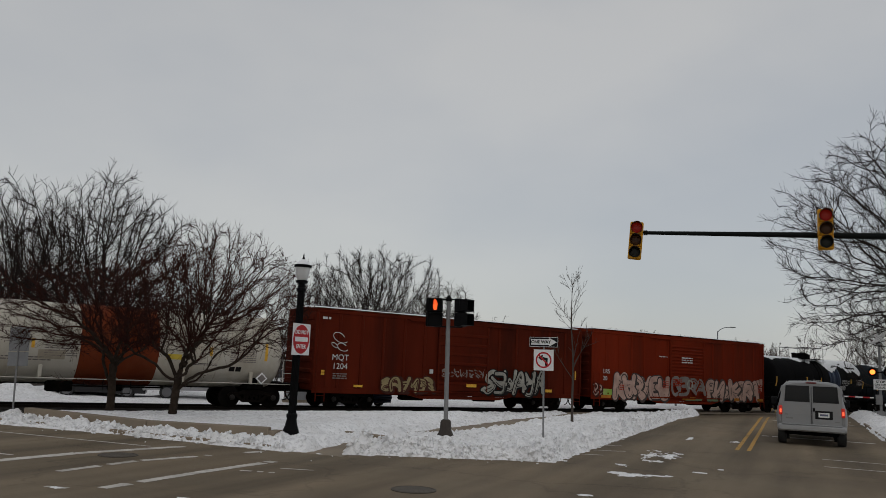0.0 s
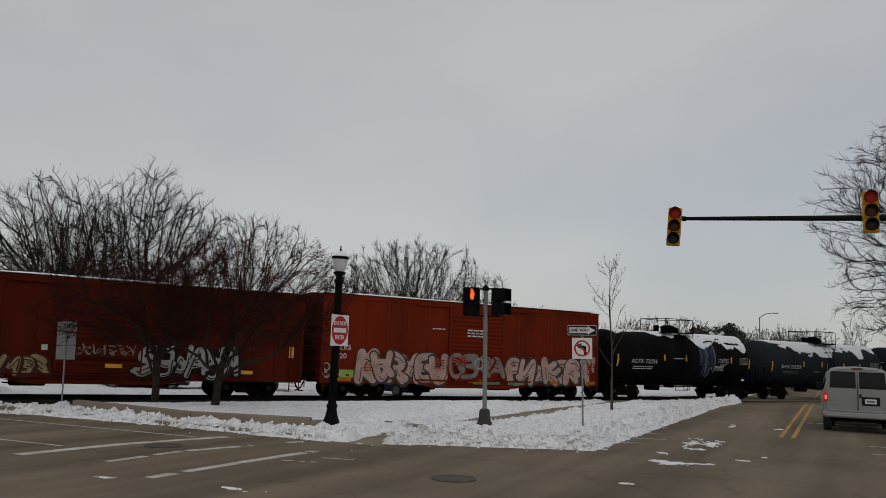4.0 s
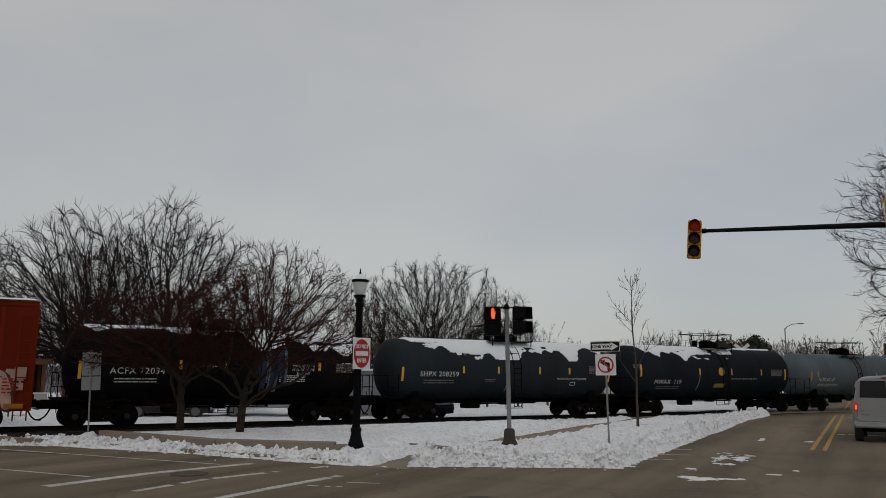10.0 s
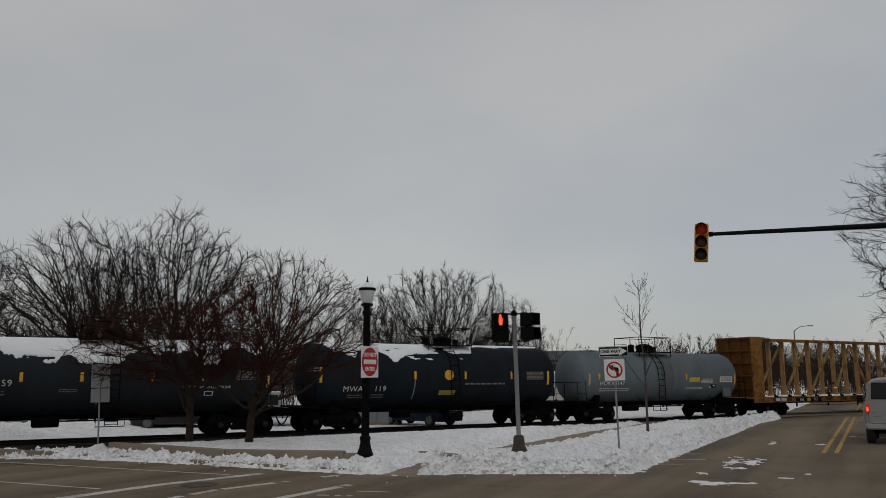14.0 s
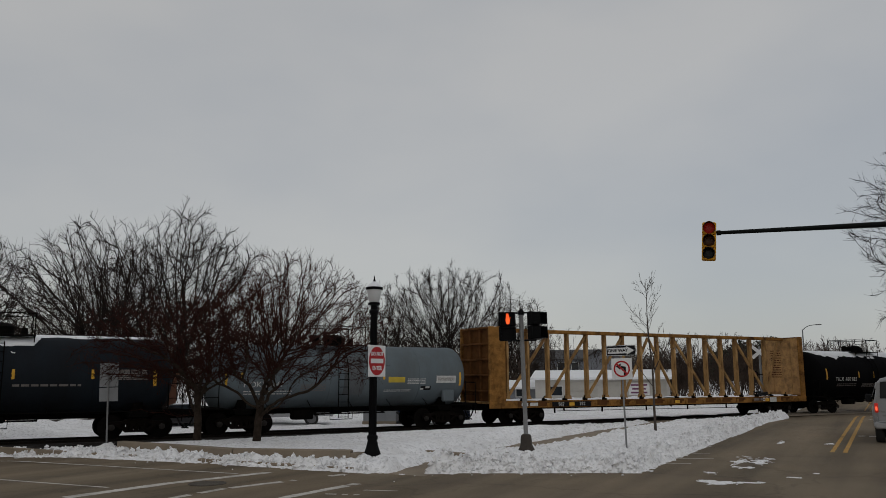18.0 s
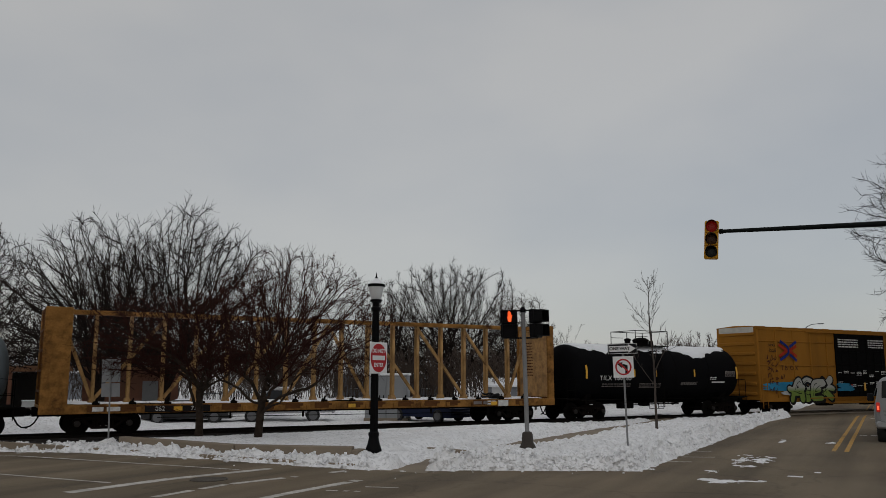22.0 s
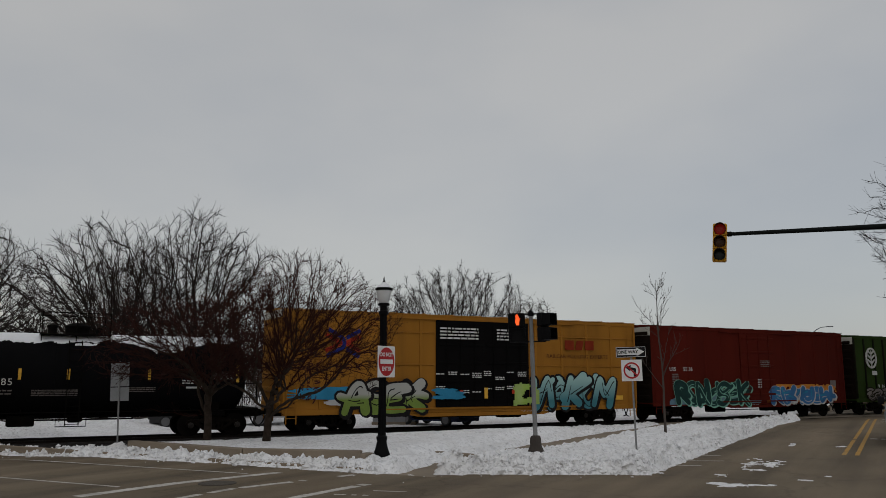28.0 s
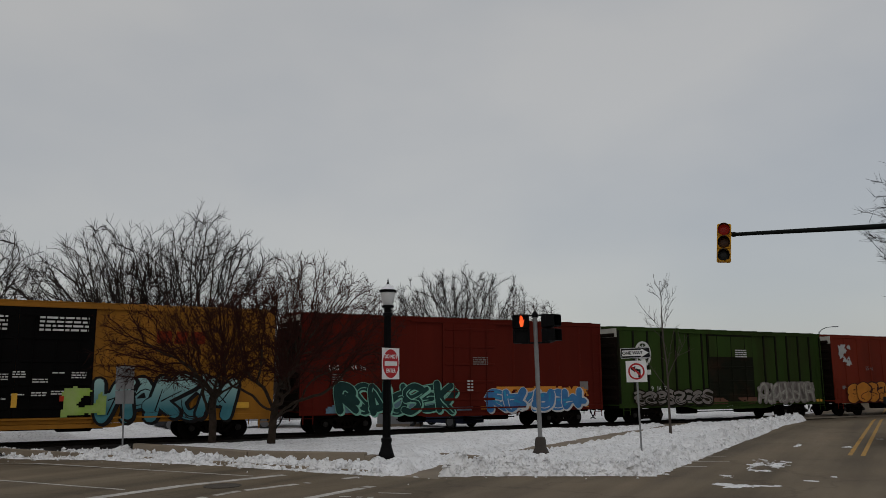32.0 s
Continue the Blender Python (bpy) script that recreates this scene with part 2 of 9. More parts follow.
# ---- mesh building ----
class Shape:
    """Collects vertices and faces of one mesh."""

    def __init__(self):
        self.v, self.f = [], []

    def add(self, verts, faces):
        k = len(self.v)
        self.v.extend(tuple(p) for p in verts)
        self.f.extend(tuple(i + k for i in q) for q in faces)
        return self

    def box(self, c, size, bev=0.0, m=None):
        """A box, chamfered by bev, centred at c; m turns it about c."""
        hx, hy, hz = size[0] / 2, size[1] / 2, size[2] / 2
        b = min(bev, hx * 0.9, hy * 0.9, hz * 0.9)
        vs, fs = [], []
        if b <= 0:
            vs = [(x, y, z) for x in (-hx, hx) for y in (-hy, hy) for z in (-hz, hz)]
            fs = [(0, 1, 3, 2), (4, 6, 7, 5), (0, 4, 5, 1), (2, 3, 7, 6), (0, 2, 6, 4), (1, 5, 7, 3)]
        else:
            idx = {}
            for sx in (-1, 1):
                for sy in (-1, 1):
                    for sz in (-1, 1):
                        for ax in range(3):
                            p = [sx * (hx - b), sy * (hy - b), sz * (hz - b)]
                            p[ax] = (sx * hx, sy * hy, sz * hz)[ax]
                            idx[sx, sy, sz, ax] = len(vs)
                            vs.append(tuple(p))
            for s in (-1, 1):
                q = [idx[s, -1, -1, 0], idx[s, 1, -1, 0], idx[s, 1, 1, 0], idx[s, -1, 1, 0]]
                fs.append(tuple(q if s > 0 else q[::-1]))
                q = [idx[-1, s, -1, 1], idx[-1, s, 1, 1], idx[1, s, 1, 1], idx[1, s, -1, 1]]
                fs.append(tuple(q if s > 0 else q[::-1]))
                q = [idx[-1, -1, s, 2], idx[1, -1, s, 2], idx[1, 1, s, 2], idx[-1, 1, s, 2]]
                fs.append(tuple(q if s > 0 else q[::-1]))
            for a, c2, d in ((0, 1, 2), (0, 2, 1), (1, 2, 0)):
                for s1 in (-1, 1):
                    for s2 in (-1, 1):
                        k = [0, 0, 0]
                        k[a], k[c2] = s1, s2
                        q = []
                        for s3, ax in ((-1, a), (1, a), (1, c2), (-1, c2)):
                            k[d] = s3
                            q.append(idx[(*k, ax)])
                        fs.append(tuple(q))
            for sx in (-1, 1):
                for sy in (-1, 1):
                    for sz in (-1, 1):
                        fs.append(tuple(idx[sx, sy, sz, ax] for ax in range(3)))
        if m is not None:
            vs = [tuple(m @ Vector(p)) for p in vs]
        return self.add([(p[0] + c[0], p[1] + c[1], p[2] + c[2]) for p in vs], fs)

    def tube(self, pts, radii, n=8, caps=True):
        """A round bar along pts; radii: one number or one for each point."""
        pts = [Vector(p) for p in pts]
        if not hasattr(radii, "__len__"):
            radii = [radii] * len(pts)
        vs, fs = [], []
        ref = None
        for i, p in enumerate(pts):
            d = (pts[min(i + 1, len(pts) - 1)] - pts[max(i - 1, 0)])
            d = d.normalized() if d.length > 1e-9 else Vector((0, 0, 1))
            if ref is None:
                ref = d.cross(Vector((0, 0, 1)) if abs(d.z) < 0.9 else Vector((1, 0, 0))).normalized()
            u = (ref - d * ref.dot(d)).normalized()
            ref, w = u, d.cross(u)
            for k in range(n):
                a = 2 * math.pi * k / n
                vs.append(tuple(p + (u * math.cos(a) + w * math.sin(a)) * radii[i]))
        for i in range(len(pts) - 1):
            for k in range(n):
                fs.append((i * n + k, i * n + (k + 1) % n, (i + 1) * n + (k + 1) % n, (i + 1) * n + k))
        if caps:
            fs.append(tuple(range(n))[::-1])
            fs.append(tuple((len(pts) - 1) * n + k for k in range(n)))
        return self.add(vs, fs)

    def lathe(self, prof, c=(0, 0, 0), axis="z", n=16, caps=True):
        """A turned form: prof is a list of (radius, along)."""
        vs, fs = [], []
        for r, h in prof:
            for k in range(n):
                a = 2 * math.pi * k / n
                p = (r * math.cos(a), r * math.sin(a), h)
                if axis == "x":
                    p = (p[2], p[0], p[1])
                elif axis == "y":
                    p = (p[1], p[2], p[0])
                vs.append((p[0] + c[0], p[1] + c[1], p[2] + c[2]))
        for i in range(len(prof) - 1):
            for k in range(n):
                fs.append((i * n + k, i * n + (k + 1) % n, (i + 1) * n + (k + 1) % n, (i + 1) * n + k))
        if caps:
            fs.append(tuple(range(n))[::-1])
            fs.append(tuple((len(prof) - 1) * n + k for k in range(n)))
        return self.add(vs, fs)

    def slab(self, outline, z0, z1, plane="xy"):
        """A plate of the given outline between two heights."""
        n = len(outline)
        put = {"xy": lambda a, b, c: (a, b, c), "xz": lambda a, b, c: (a, c, b), "yz": lambda a, b, c: (c, a, b)}[plane]
        vs = [put(a, b, z0) for a, b in outline] + [put(a, b, z1) for a, b in outline]
        fs = [tuple(range(n))[::-1], tuple(range(n, 2 * n))]
        fs += [(i, (i + 1) % n, n + (i + 1) % n, n + i) for i in range(n)]
        return self.add(vs, fs)

    def mesh(self, name, material, smooth=40):
        me = bpy.data.meshes.new(name)
        me.from_pydata(self.v, [], self.f)
        me.validate()
        bm = bmesh.new()
        bm.from_mesh(me)
        bmesh.ops.recalc_face_normals(bm, faces=bm.faces)
        bm.to_mesh(me)
        bm.free()
        me.materials.append(material)
        if smooth:
            me.shade_smooth()
            me.set_sharp_from_angle(angle=radians(smooth))
        return me


def part(name, shape, material, parent, label="", smooth=40):
    """One mesh object under a thing or part."""
    ob = new(name, shape.mesh(name, material, smooth) if isinstance(shape, Shape) else shape)
    ob.parent = parent
    if label:
        ob["label"] = label
    return ob


def thing(name, at, label, category, group="", kind=""):
    ob = new(name)
    ob.empty_display_size = 0.1
    ob.matrix_basis = at
    return tagged(ob, label, category, group, kind)


def solid(name, shape, material, label, category="", group="", kind="", at=None, smooth=40):
    ob = new(name, shape.mesh(name, material, smooth) if isinstance(shape, Shape) else shape)
    if at is not None:
        ob.matrix_basis = at
    return tagged(ob, label, category, group, kind)


def sheet(name, verts, faces, material, smooth=60):
    me = bpy.data.meshes.new(name)
    me.from_pydata(verts, [], faces)
    me.materials.append(material)
    if smooth:
        me.shade_smooth()
    return me


def lettering(text, size, material, name="lettering", spacing=1.0, extrude=0.002, bold=0.0):
    """Writing in the built-in font as a mesh, standing in the local xz plane, read from -y, centred."""
    cu = bpy.data.curves.new(name, "FONT")
    cu.body, cu.size, cu.extrude, cu.align_x, cu.align_y, cu.space_character = text, size, extrude, "CENTER", "CENTER", spacing
    cu.resolution_u, cu.offset = 3, bold * size
    tmp = new("tmp", cu)
    me = bpy.data.meshes.new_from_object(tmp.evaluated_get(bpy.context.evaluated_depsgraph_get()))
    bpy.data.objects.remove(tmp)
    bpy.data.curves.remove(cu)
    me.transform(Matrix.Rotation(radians(90), 4, "X"))
    me.materials.clear()
    me.materials.append(material)
    return me


# ---- the plan ----
ROAD = radians(29)
TRACK, PARK = radians(60.66), radians(61.5)
ALONG = Vector((math.sin(TRACK), math.cos(TRACK), 0))
ACROSS = Vector((-math.cos(TRACK), math.sin(TRACK), 0))
TRACK_AT, RAIL_Z = 34.5, -0.1
GRADE, LEVEL_AT = 0.006, 36.0


def rail_z(s):
    """Height of the rail tops: the line falls gently towards the road crossing."""
    return RAIL_Z + GRADE * (LEVEL_AT - s)


def rc(p, a, z=0.0):
    """A place by its offset to the right of the road's axis and its distance along it."""
    return Vector((p * math.cos(ROAD) + a * math.sin(ROAD), -p * math.sin(ROAD) + a * math.cos(ROAD), z))


def tc(s, n, z=0.0):
    """A place by its distance along the track and across it."""
    return ALONG * s + ACROSS * n + Vector((0, 0, z))


def pc(s, n, z=0.0):
    """A place beyond the line by its distance along the park's edge and across it."""
    return Vector((math.sin(PARK) * s - math.cos(PARK) * n, math.cos(PARK) * s + math.sin(PARK) * n, z))


def ease(a, b, x):
    t = np.clip((x - a) / (b - a), 0, 1)
    return t * t * (3 - 2 * t)


def lie(x, y):
    """Height of the bare ground: level, with a shallow dip to the railway."""
    n = -x * math.cos(TRACK) + y * math.sin(TRACK)
    return -0.20 * ease(26.5, 31.5, n)


def lattice(ix, iy, seed):
    h = np.sin(ix * 127.1 + iy * 311.7 + seed * 74.7) * 43758.5453
    return h - np.floor(h)


def vnoise(x, y, seed=0):
    """Smooth value noise, 0 to 1, on arrays."""
    x, y = np.asarray(x, float), np.asarray(y, float)
    ix, iy = np.floor(x), np.floor(y)
    fx, fy = x - ix, y - iy
    fx, fy = fx * fx * (3 - 2 * fx), fy * fy * (3 - 2 * fy)
    a, b = lattice(ix, iy, seed), lattice(ix + 1, iy, seed)
    c, d = lattice(ix, iy + 1, seed), lattice(ix + 1, iy + 1, seed)
    return (a * (1 - fx) + b * fx) * (1 - fy) + (c * (1 - fx) + d * fx) * fy


def fbm(x, y, seed=0, octaves=4):
    s, amp, tot = 0, 1.0, 0
    for k in range(octaves):
        s = s + amp * vnoise(x * 2 ** k, y * 2 ** k, seed + k)
        tot += amp
        amp *= 0.5
    return s / tot


# ---- ground, roads, kerbs ----
def ground_sheet():
    """Snow-covered ground to the horizon: fine near the place, coarse far off."""
    xs = np.unique(np.concatenate([np.linspace(-2600, -120, 12), np.linspace(-120, 160, 57), np.linspace(160, 2600, 12)]))
    ys = np.unique(np.concatenate([np.linspace(-2600, -60, 10), np.linspace(-60, 200, 80), np.linspace(200, 2600, 12)]))
    gx, gy = np.meshgrid(xs, ys)
    gz = lie(gx, gy) - 0.10 + 0.03 * fbm(gx / 9, gy / 9, 5)
    nx, ny = len(xs), len(ys)
    faces = [(j * nx + i, j * nx + i + 1, (j + 1) * nx + i + 1, (j + 1) * nx + i) for j in range(ny - 1) for i in range(nx - 1)]
    me = sheet("ground", np.stack([gx, gy, gz], -1).reshape(-1, 3).tolist(), faces, SNOW)
    tagged(new("ground", me), "snow-covered level ground reaching to the horizon", "ground", kind="structure")


def strip(p0, p1, a0, a1, dp, da, lift):
    ps, az = np.linspace(p0, p1, max(2, int((p1 - p0) / dp) + 1)), np.linspace(a0, a1, max(2, int((a1 - a0) / da) + 1))
    vs, fs = [], []
    for a in az:
        for p in ps:
            w = rc(p, a)
            vs.append((w.x, w.y, float(lie(w.x, w.y)) + lift))
    k = len(ps)
    for j in range(len(az) - 1):
        for i in range(k - 1):
            fs.append((j * k + i, j * k + i + 1, (j + 1) * k + i + 1, (j + 1) * k + i))
    return vs, fs


ground_sheet()
tagged(new("road", sheet("road", *strip(-150, 150, -30, 17.6, 4, 12, 0.0), ASPHALT)), "grey-brown salted asphalt cross street", "road", kind="structure")
tagged(new("road_ahead", sheet("road_ahead", *strip(-9.5, 3.6, 17.6, 190, 2, 1.5, 0.0), ASPHALT)), "grey-brown salted asphalt road running over the railway crossing", "road", kind="structure")


def ribbon(p0, a0, p1, a1, width, lift=0.005, wob=0.0, seed=1, worn=0.0):
    """A painted line from one place to another, with ragged, worn edges."""
    A, B = Vector((p0, a0)), Vector((p1, a1))
    L = (B - A).length
    k = max(2, int(L / 0.12))
    side = Vector((-(B - A).y, (B - A).x)).normalized()
    rnd = random.Random(seed)
    vs, fs = [], []
    for i in range(k + 1):
        c = A.lerp(B, i / k)
        for sgn in (-1, 1):
            q = c + side * sgn * width / 2 * (1 + rnd.uniform(-0.15, 0.08))
            w = rc(q.x, q.y)
            vs.append((w.x, w.y, float(lie(w.x, w.y)) + lift))
    for i in range(k):
        if worn and fbm(i * 0.23, seed * 7.1, seed, 3) < worn:
            continue
        fs.append((2 * i, 2 * i + 1, 2 * i + 3, 2 * i + 2))
    return vs, fs


def marking(name, rows, material, label, worn=0.0):
    for i, row in enumerate(rows):
        vs, fs = ribbon(*row, seed=i + len(name), worn=worn)
        if fs:
            tagged(new(name, sheet(name, vs, fs, material)), label, "road marking", group=name, kind="structure")


marking("crosswalk_line", [(-14.72, 10.9, -14.55, 13.4, 0.34), (-14.55, 13.4, -13.85, 16.0, 0.30), (-12.7, 11.3, -12.75, 13.3, 0.20), (-12.75, 13.3, -11.9, 16.5, 0.22), (-10.7, 10.2, -10.72, 13.0, 0.24), (-10.72, 13.0, -10.62, 15.2, 0.26), (-11.5, 10.0, -11.1, 10.1, 0.12), (-9.9, 14.4, -9.2, 14.6, 0.08), (-10.3, 13.6, -9.6, 13.8, 0.1)], STRIPE_WHITE, "worn white crosswalk line on the asphalt", worn=0.36)
marking("lane_line", [(-40, 14.1, -14.4, 15.45, 0.10), (-40, 11.0, -15.2, 12.3, 0.10)], STRIPE_WHITE, "thin white lane line on the cross street")
marking("centre_line", [(-1.80, 27.3, -1.97, 52.0, 0.13), (-1.45, 27.3, -1.62, 52.0, 0.13), (-1.9, 62, -2.1, 150, 0.11), (-1.55, 62, -1.75, 150, 0.11)], STRIPE_YELLOW, "faded double yellow centre line", worn=0.22)
marking("stop_line", [(-1.35, 34.6, 2.6, 34.6, 0.3), (-1.3, 47.2, 2.6, 47.2, 0.3), (-1.3, 50.2, 2.6, 50.2, 0.25), (0.6, 26.5, 2.8, 26.5, 0.12), (0.6, 24.35, 2.8, 24.35, 0.12), (-6.3, 24.8, -5.0, 25.5, 0.09), (-6.1, 23.3, -4.6, 23.9, 0.08), (-5.7, 22.1, -4.9, 22.4, 0.08)], STRIPE_WHITE, "worn white stop line across the lane", worn=0.25)


def manhole(p, a, r):
    sh = Shape().lathe([(r, 0.0), (r, 0.012), (r * 0.93, 0.014), (r * 0.92, 0.006), (r * 0.86, 0.006), (r * 0.85, 0.012)], n=32)
    for k in range(-3, 4):
        sh.box((k * r * 0.22, 0, 0.011), (r * 0.07, 2 * r * math.sqrt(max(0.05, 0.6 - (k * 0.22) ** 2)), 0.008), 0.002)
    solid("manhole_cover", sh, mat("cast_iron", (0.085, 0.073, 0.060), rough=0.75, spec=0.2, metal=0.0, var=0.3), "dark cast-iron manhole cover set in asphalt", "manhole cover", group="manhole covers", at=Matrix.Translation(rc(p, a, 0.002)))


manhole(-13.69, 13.73, 0.42)
manhole(-6.47, 13.69, 0.42)

# snow: one height field over the corner block, thick in ridges along the kerbs, cleared on the walk
WALK = [(-10.55, 16.9, 0.36), (-10.85, 19.3, 0.34), (-11.15, 21.0, 0.2), (-11.2, 22.1, 0.05), (-11.08, 23.2, 0.48), (-10.6, 28.0, 0.55), (-10.55, 33.0, 0.5), (-10.85, 38.5, 0.5), (-11.0, 46, 0.5)]
WALL_LINE = [(-21.75, 17.95), (-16.4, 17.45), (-13.05, 18.40)]


def corner_snow(p, a, x, y):
    wp = np.interp(a, [w[1] for w in WALK], [w[0] for w in WALK])
    wh = np.interp(a, [w[1] for w in WALK], [w[2] for w in WALK])
    rag = 0.30 * (fbm(x * 1.1, y * 1.1, 3) - 0.5) + 0.16 * (fbm(x * 4.5, y * 4.5, 4, 3) - 0.5)
    wd = np.abs(p - wp) - wh + rag
    front = np.where(p < -11.4, 16.72, np.interp(p, [-11.4, -10.3, -9.3, -7.5, -5.4], [16.95, 17.05, 17.95, 18.75, 19.75]))
    e = np.minimum(a - front + 0.9 * rag, -5.45 - p + 0.45 * rag + 0.25 * (fbm(x * 6.0, y * 6.0, 19, 3) - 0.5))
    lump = fbm(x * 3.2, y * 3.2, 8, 4)
    crumb = np.abs(fbm(x * 5.0, y * 5.0, 11, 4) - 0.5)
    tread = ease(0.48, 0.62, fbm(x * 1.7, y * 1.7, 24, 3))
    pits = ease(0.55, 0.68, fbm(x * 3.4, y * 3.4, 27, 3))
    field = 0.09 + 0.06 * (fbm(x * 0.9, y * 0.9, 21) - 0.4) + 0.27 * crumb + 0.08 * (fbm(x * 6.5, y * 6.5, 33, 3) - 0.5) - 0.05 * tread - 0.07 * pits
    tall = np.where(p < -11.2, 0.085, 0.17) * (0.15 + 1.7 * lump) * (0.7 + 1.6 * crumb)
    width = np.where(p < -11.2, 0.34, 0.55)
    ridge = tall * np.exp(-((e - 0.5) / width) ** 2) + np.where(p < -11.2, 0.14, 0.24) * crumb * ease(0, 0.4, e) * (1 - ease(1.6, 2.6, e))
    ridge = ridge + np.where(p < -11.2, 0.07, 0.17) * (np.abs(fbm(x * 9.0, y * 9.0, 15, 3) - 0.5) - 0.06) * ease(0, 0.3, e) * (1 - 0.7 * ease(1.2, 2.4, e))
    bank = 0.10 * lump * np.exp(-((wd - 0.3) / 0.3) ** 2)
    heap = 0.20 * lump * np.exp(-(((p + 12.4) / 1.2) ** 2 + ((a - 18.8) / 1.0) ** 2)) + 0.22 * lump * np.exp(-(((p + 9.9) / 0.8) ** 2 + ((a - 21.2) / 1.1) ** 2)) + 0.25 * np.exp(-(((p + 23.0) / 0.35) ** 2 + ((a - 18.4) / 0.3) ** 2))
    top = field * ease(0, 0.3, np.minimum(0.7 * e, wd)) + (ridge + bank + heap) * ease(0, 0.26, np.minimum(0.7 * e, wd))
    n = -x * math.cos(TRACK) + y * math.sin(TRACK)
    wall_a = np.interp(p, [w[0] for w in WALL_LINE], [w[1] for w in WALL_LINE])
    inbed = ease(0.22, 0.34, a - wall_a) * ease(-21.95, -21.7, p) * (1 - ease(-13.0, -12.2, p)) * (1 - ease(27.6, 30.8, n))
    bed = 0.33 + 0.03 * fbm(x * 0.8, y * 0.8, 31) + 0.05 * crumb - 0.03 * pits
    atwall = (np.abs(a - wall_a) < 0.24) & (p > -21.95) & (p < -13.1)
    z = np.where(top > 0.006, top, -0.08)
    z = np.where(inbed > 0.04, np.maximum(z, inbed * bed), z)
    z = np.where(atwall & (z > 0.2), np.minimum(z, 0.30), z)
    return z


def height_field(name, p0, p1, a0, a1, cell, fn, material, label, nmin=-1e9, nmax=1e9):
    ps, az = np.arange(p0, p1, cell), np.arange(a0, a1, cell)
    gp, ga = np.meshgrid(ps, az)
    gx = gp * math.cos(ROAD) + ga * math.sin(ROAD)
    gy = -gp * math.sin(ROAD) + ga * math.cos(ROAD)
    z = fn(gp, ga, gx, gy)
    gn = -gx * math.cos(TRACK) + gy * math.sin(TRACK)
    ok = (z > -0.05) & (gn > nmin) & (gn < nmax)
    gz = z + lie(gx, gy)
    keep = ok[:-1, :-1] | ok[1:, :-1] | ok[:-1, 1:] | ok[1:, 1:]
    keep &= (gn[:-1, :-1] > nmin) & (gn[:-1, :-1] < nmax)
    idx = np.arange(gp.size).reshape(gp.shape)
    q = np.stack([idx[:-1, :-1][keep], idx[:-1, 1:][keep], idx[1:, 1:][keep], idx[1:, :-1][keep]], -1)
    used, inv = np.unique(q, return_inverse=True)
    v = np.stack([gx, gy, gz], -1).reshape(-1, 3)[used]
    me = sheet(name, v.tolist(), inv.reshape(-1, 4).tolist(), material)
    return tagged(new(name, me), label, "snow", kind="structure")


height_field("snow_field", -34, -5.2, 16.3, 52, 0.07, corner_snow, SNOW, "trampled snow with ploughed ridges along the kerb", nmax=32.7)


def right_snow(p, a, x, y):
    rag = 0.5 * (fbm(x * 0.9, y * 0.9, 43) - 0.5)
    e = p - 2.95 + rag
    lump = fbm(x * 2.6, y * 2.6, 48, 4)
    top = (0.10 + 0.45 * lump * np.exp(-((e - 0.9) / 0.7) ** 2) + 0.08 * fbm(x, y, 44)) * ease(0, 0.35, e)
    return np.where(top > 0.006, top, -0.08)


height_field("snow_bank_roadside", 2.4, 16, 22, 62, 0.16, right_snow, SNOW, "ploughed snow bank along the right kerb", nmax=33.0)


HEAP = (1.2, 39.3)


def far_snow(p, a, x, y):
    n = -x * math.cos(TRACK) + y * math.sin(TRACK)
    onroad = (p > -6.2) & (p < 3.4)
    lump = fbm(x * 1.3, y * 1.3, 61, 4)
    top = 0.02 + (0.02 + 0.12 * ease(40, 44, n)) * fbm(x * 0.35, y * 0.35, 62) + 0.22 * np.maximum(0, lump - 0.42) + 0.75 * lump * np.exp(-((n - 44.5 - 1.6 * fbm(x * 0.2, y * 0.2, 63)) / 1.3) ** 2) * ease(0.35, 0.7, fbm(x * 0.16, y * 0.16, 64) + 0.12)
    s = x * math.sin(TRACK) + y * math.cos(TRACK)
    top = top + 1.1 * lump * np.exp(-((s - HEAP[0]) / 1.5) ** 2 - ((n - HEAP[1]) / 0.9) ** 2)
    return np.where(onroad, -0.08, top)


height_field("snow_field_far", -60, 30, 20, 100, 0.33, far_snow, SNOW, "snow and ploughed heaps beyond the railway", nmin=36.3, nmax=56)

# kerbs under the snow edge and the concrete walk
KERB = [(-150, 17.05), (-12.0, 17.05)], [(-9.6, 17.95), (-7.5, 19.1), (-6.2, 19.9), (-5.75, 20.8), (-5.75, 48)], [(3.15, 22), (3.15, 48)]
for i, line in enumerate(KERB):
    sh = Shape()
    sunk = 0.07 if i == 1 else 0.0
    for (pa, aa), (pb, ab) in zip(line[:-1], line[1:]):
        A, B = rc(pa, aa), rc(pb, ab)
        d = (B - A).normalized()
        ang = math.atan2(d.y, d.x)
        sh.box(((A + B) / 2) + Vector((0, 0, -sunk)), ((B - A).length, 0.16, 0.22), 0.02, Matrix.Rotation(ang, 3, "Z"))
    tagged(new("kerb", sh.mesh("kerb", CONCRETE)), "grey concrete kerb half buried in snow", "kerb", group="kerbs", kind="structure")


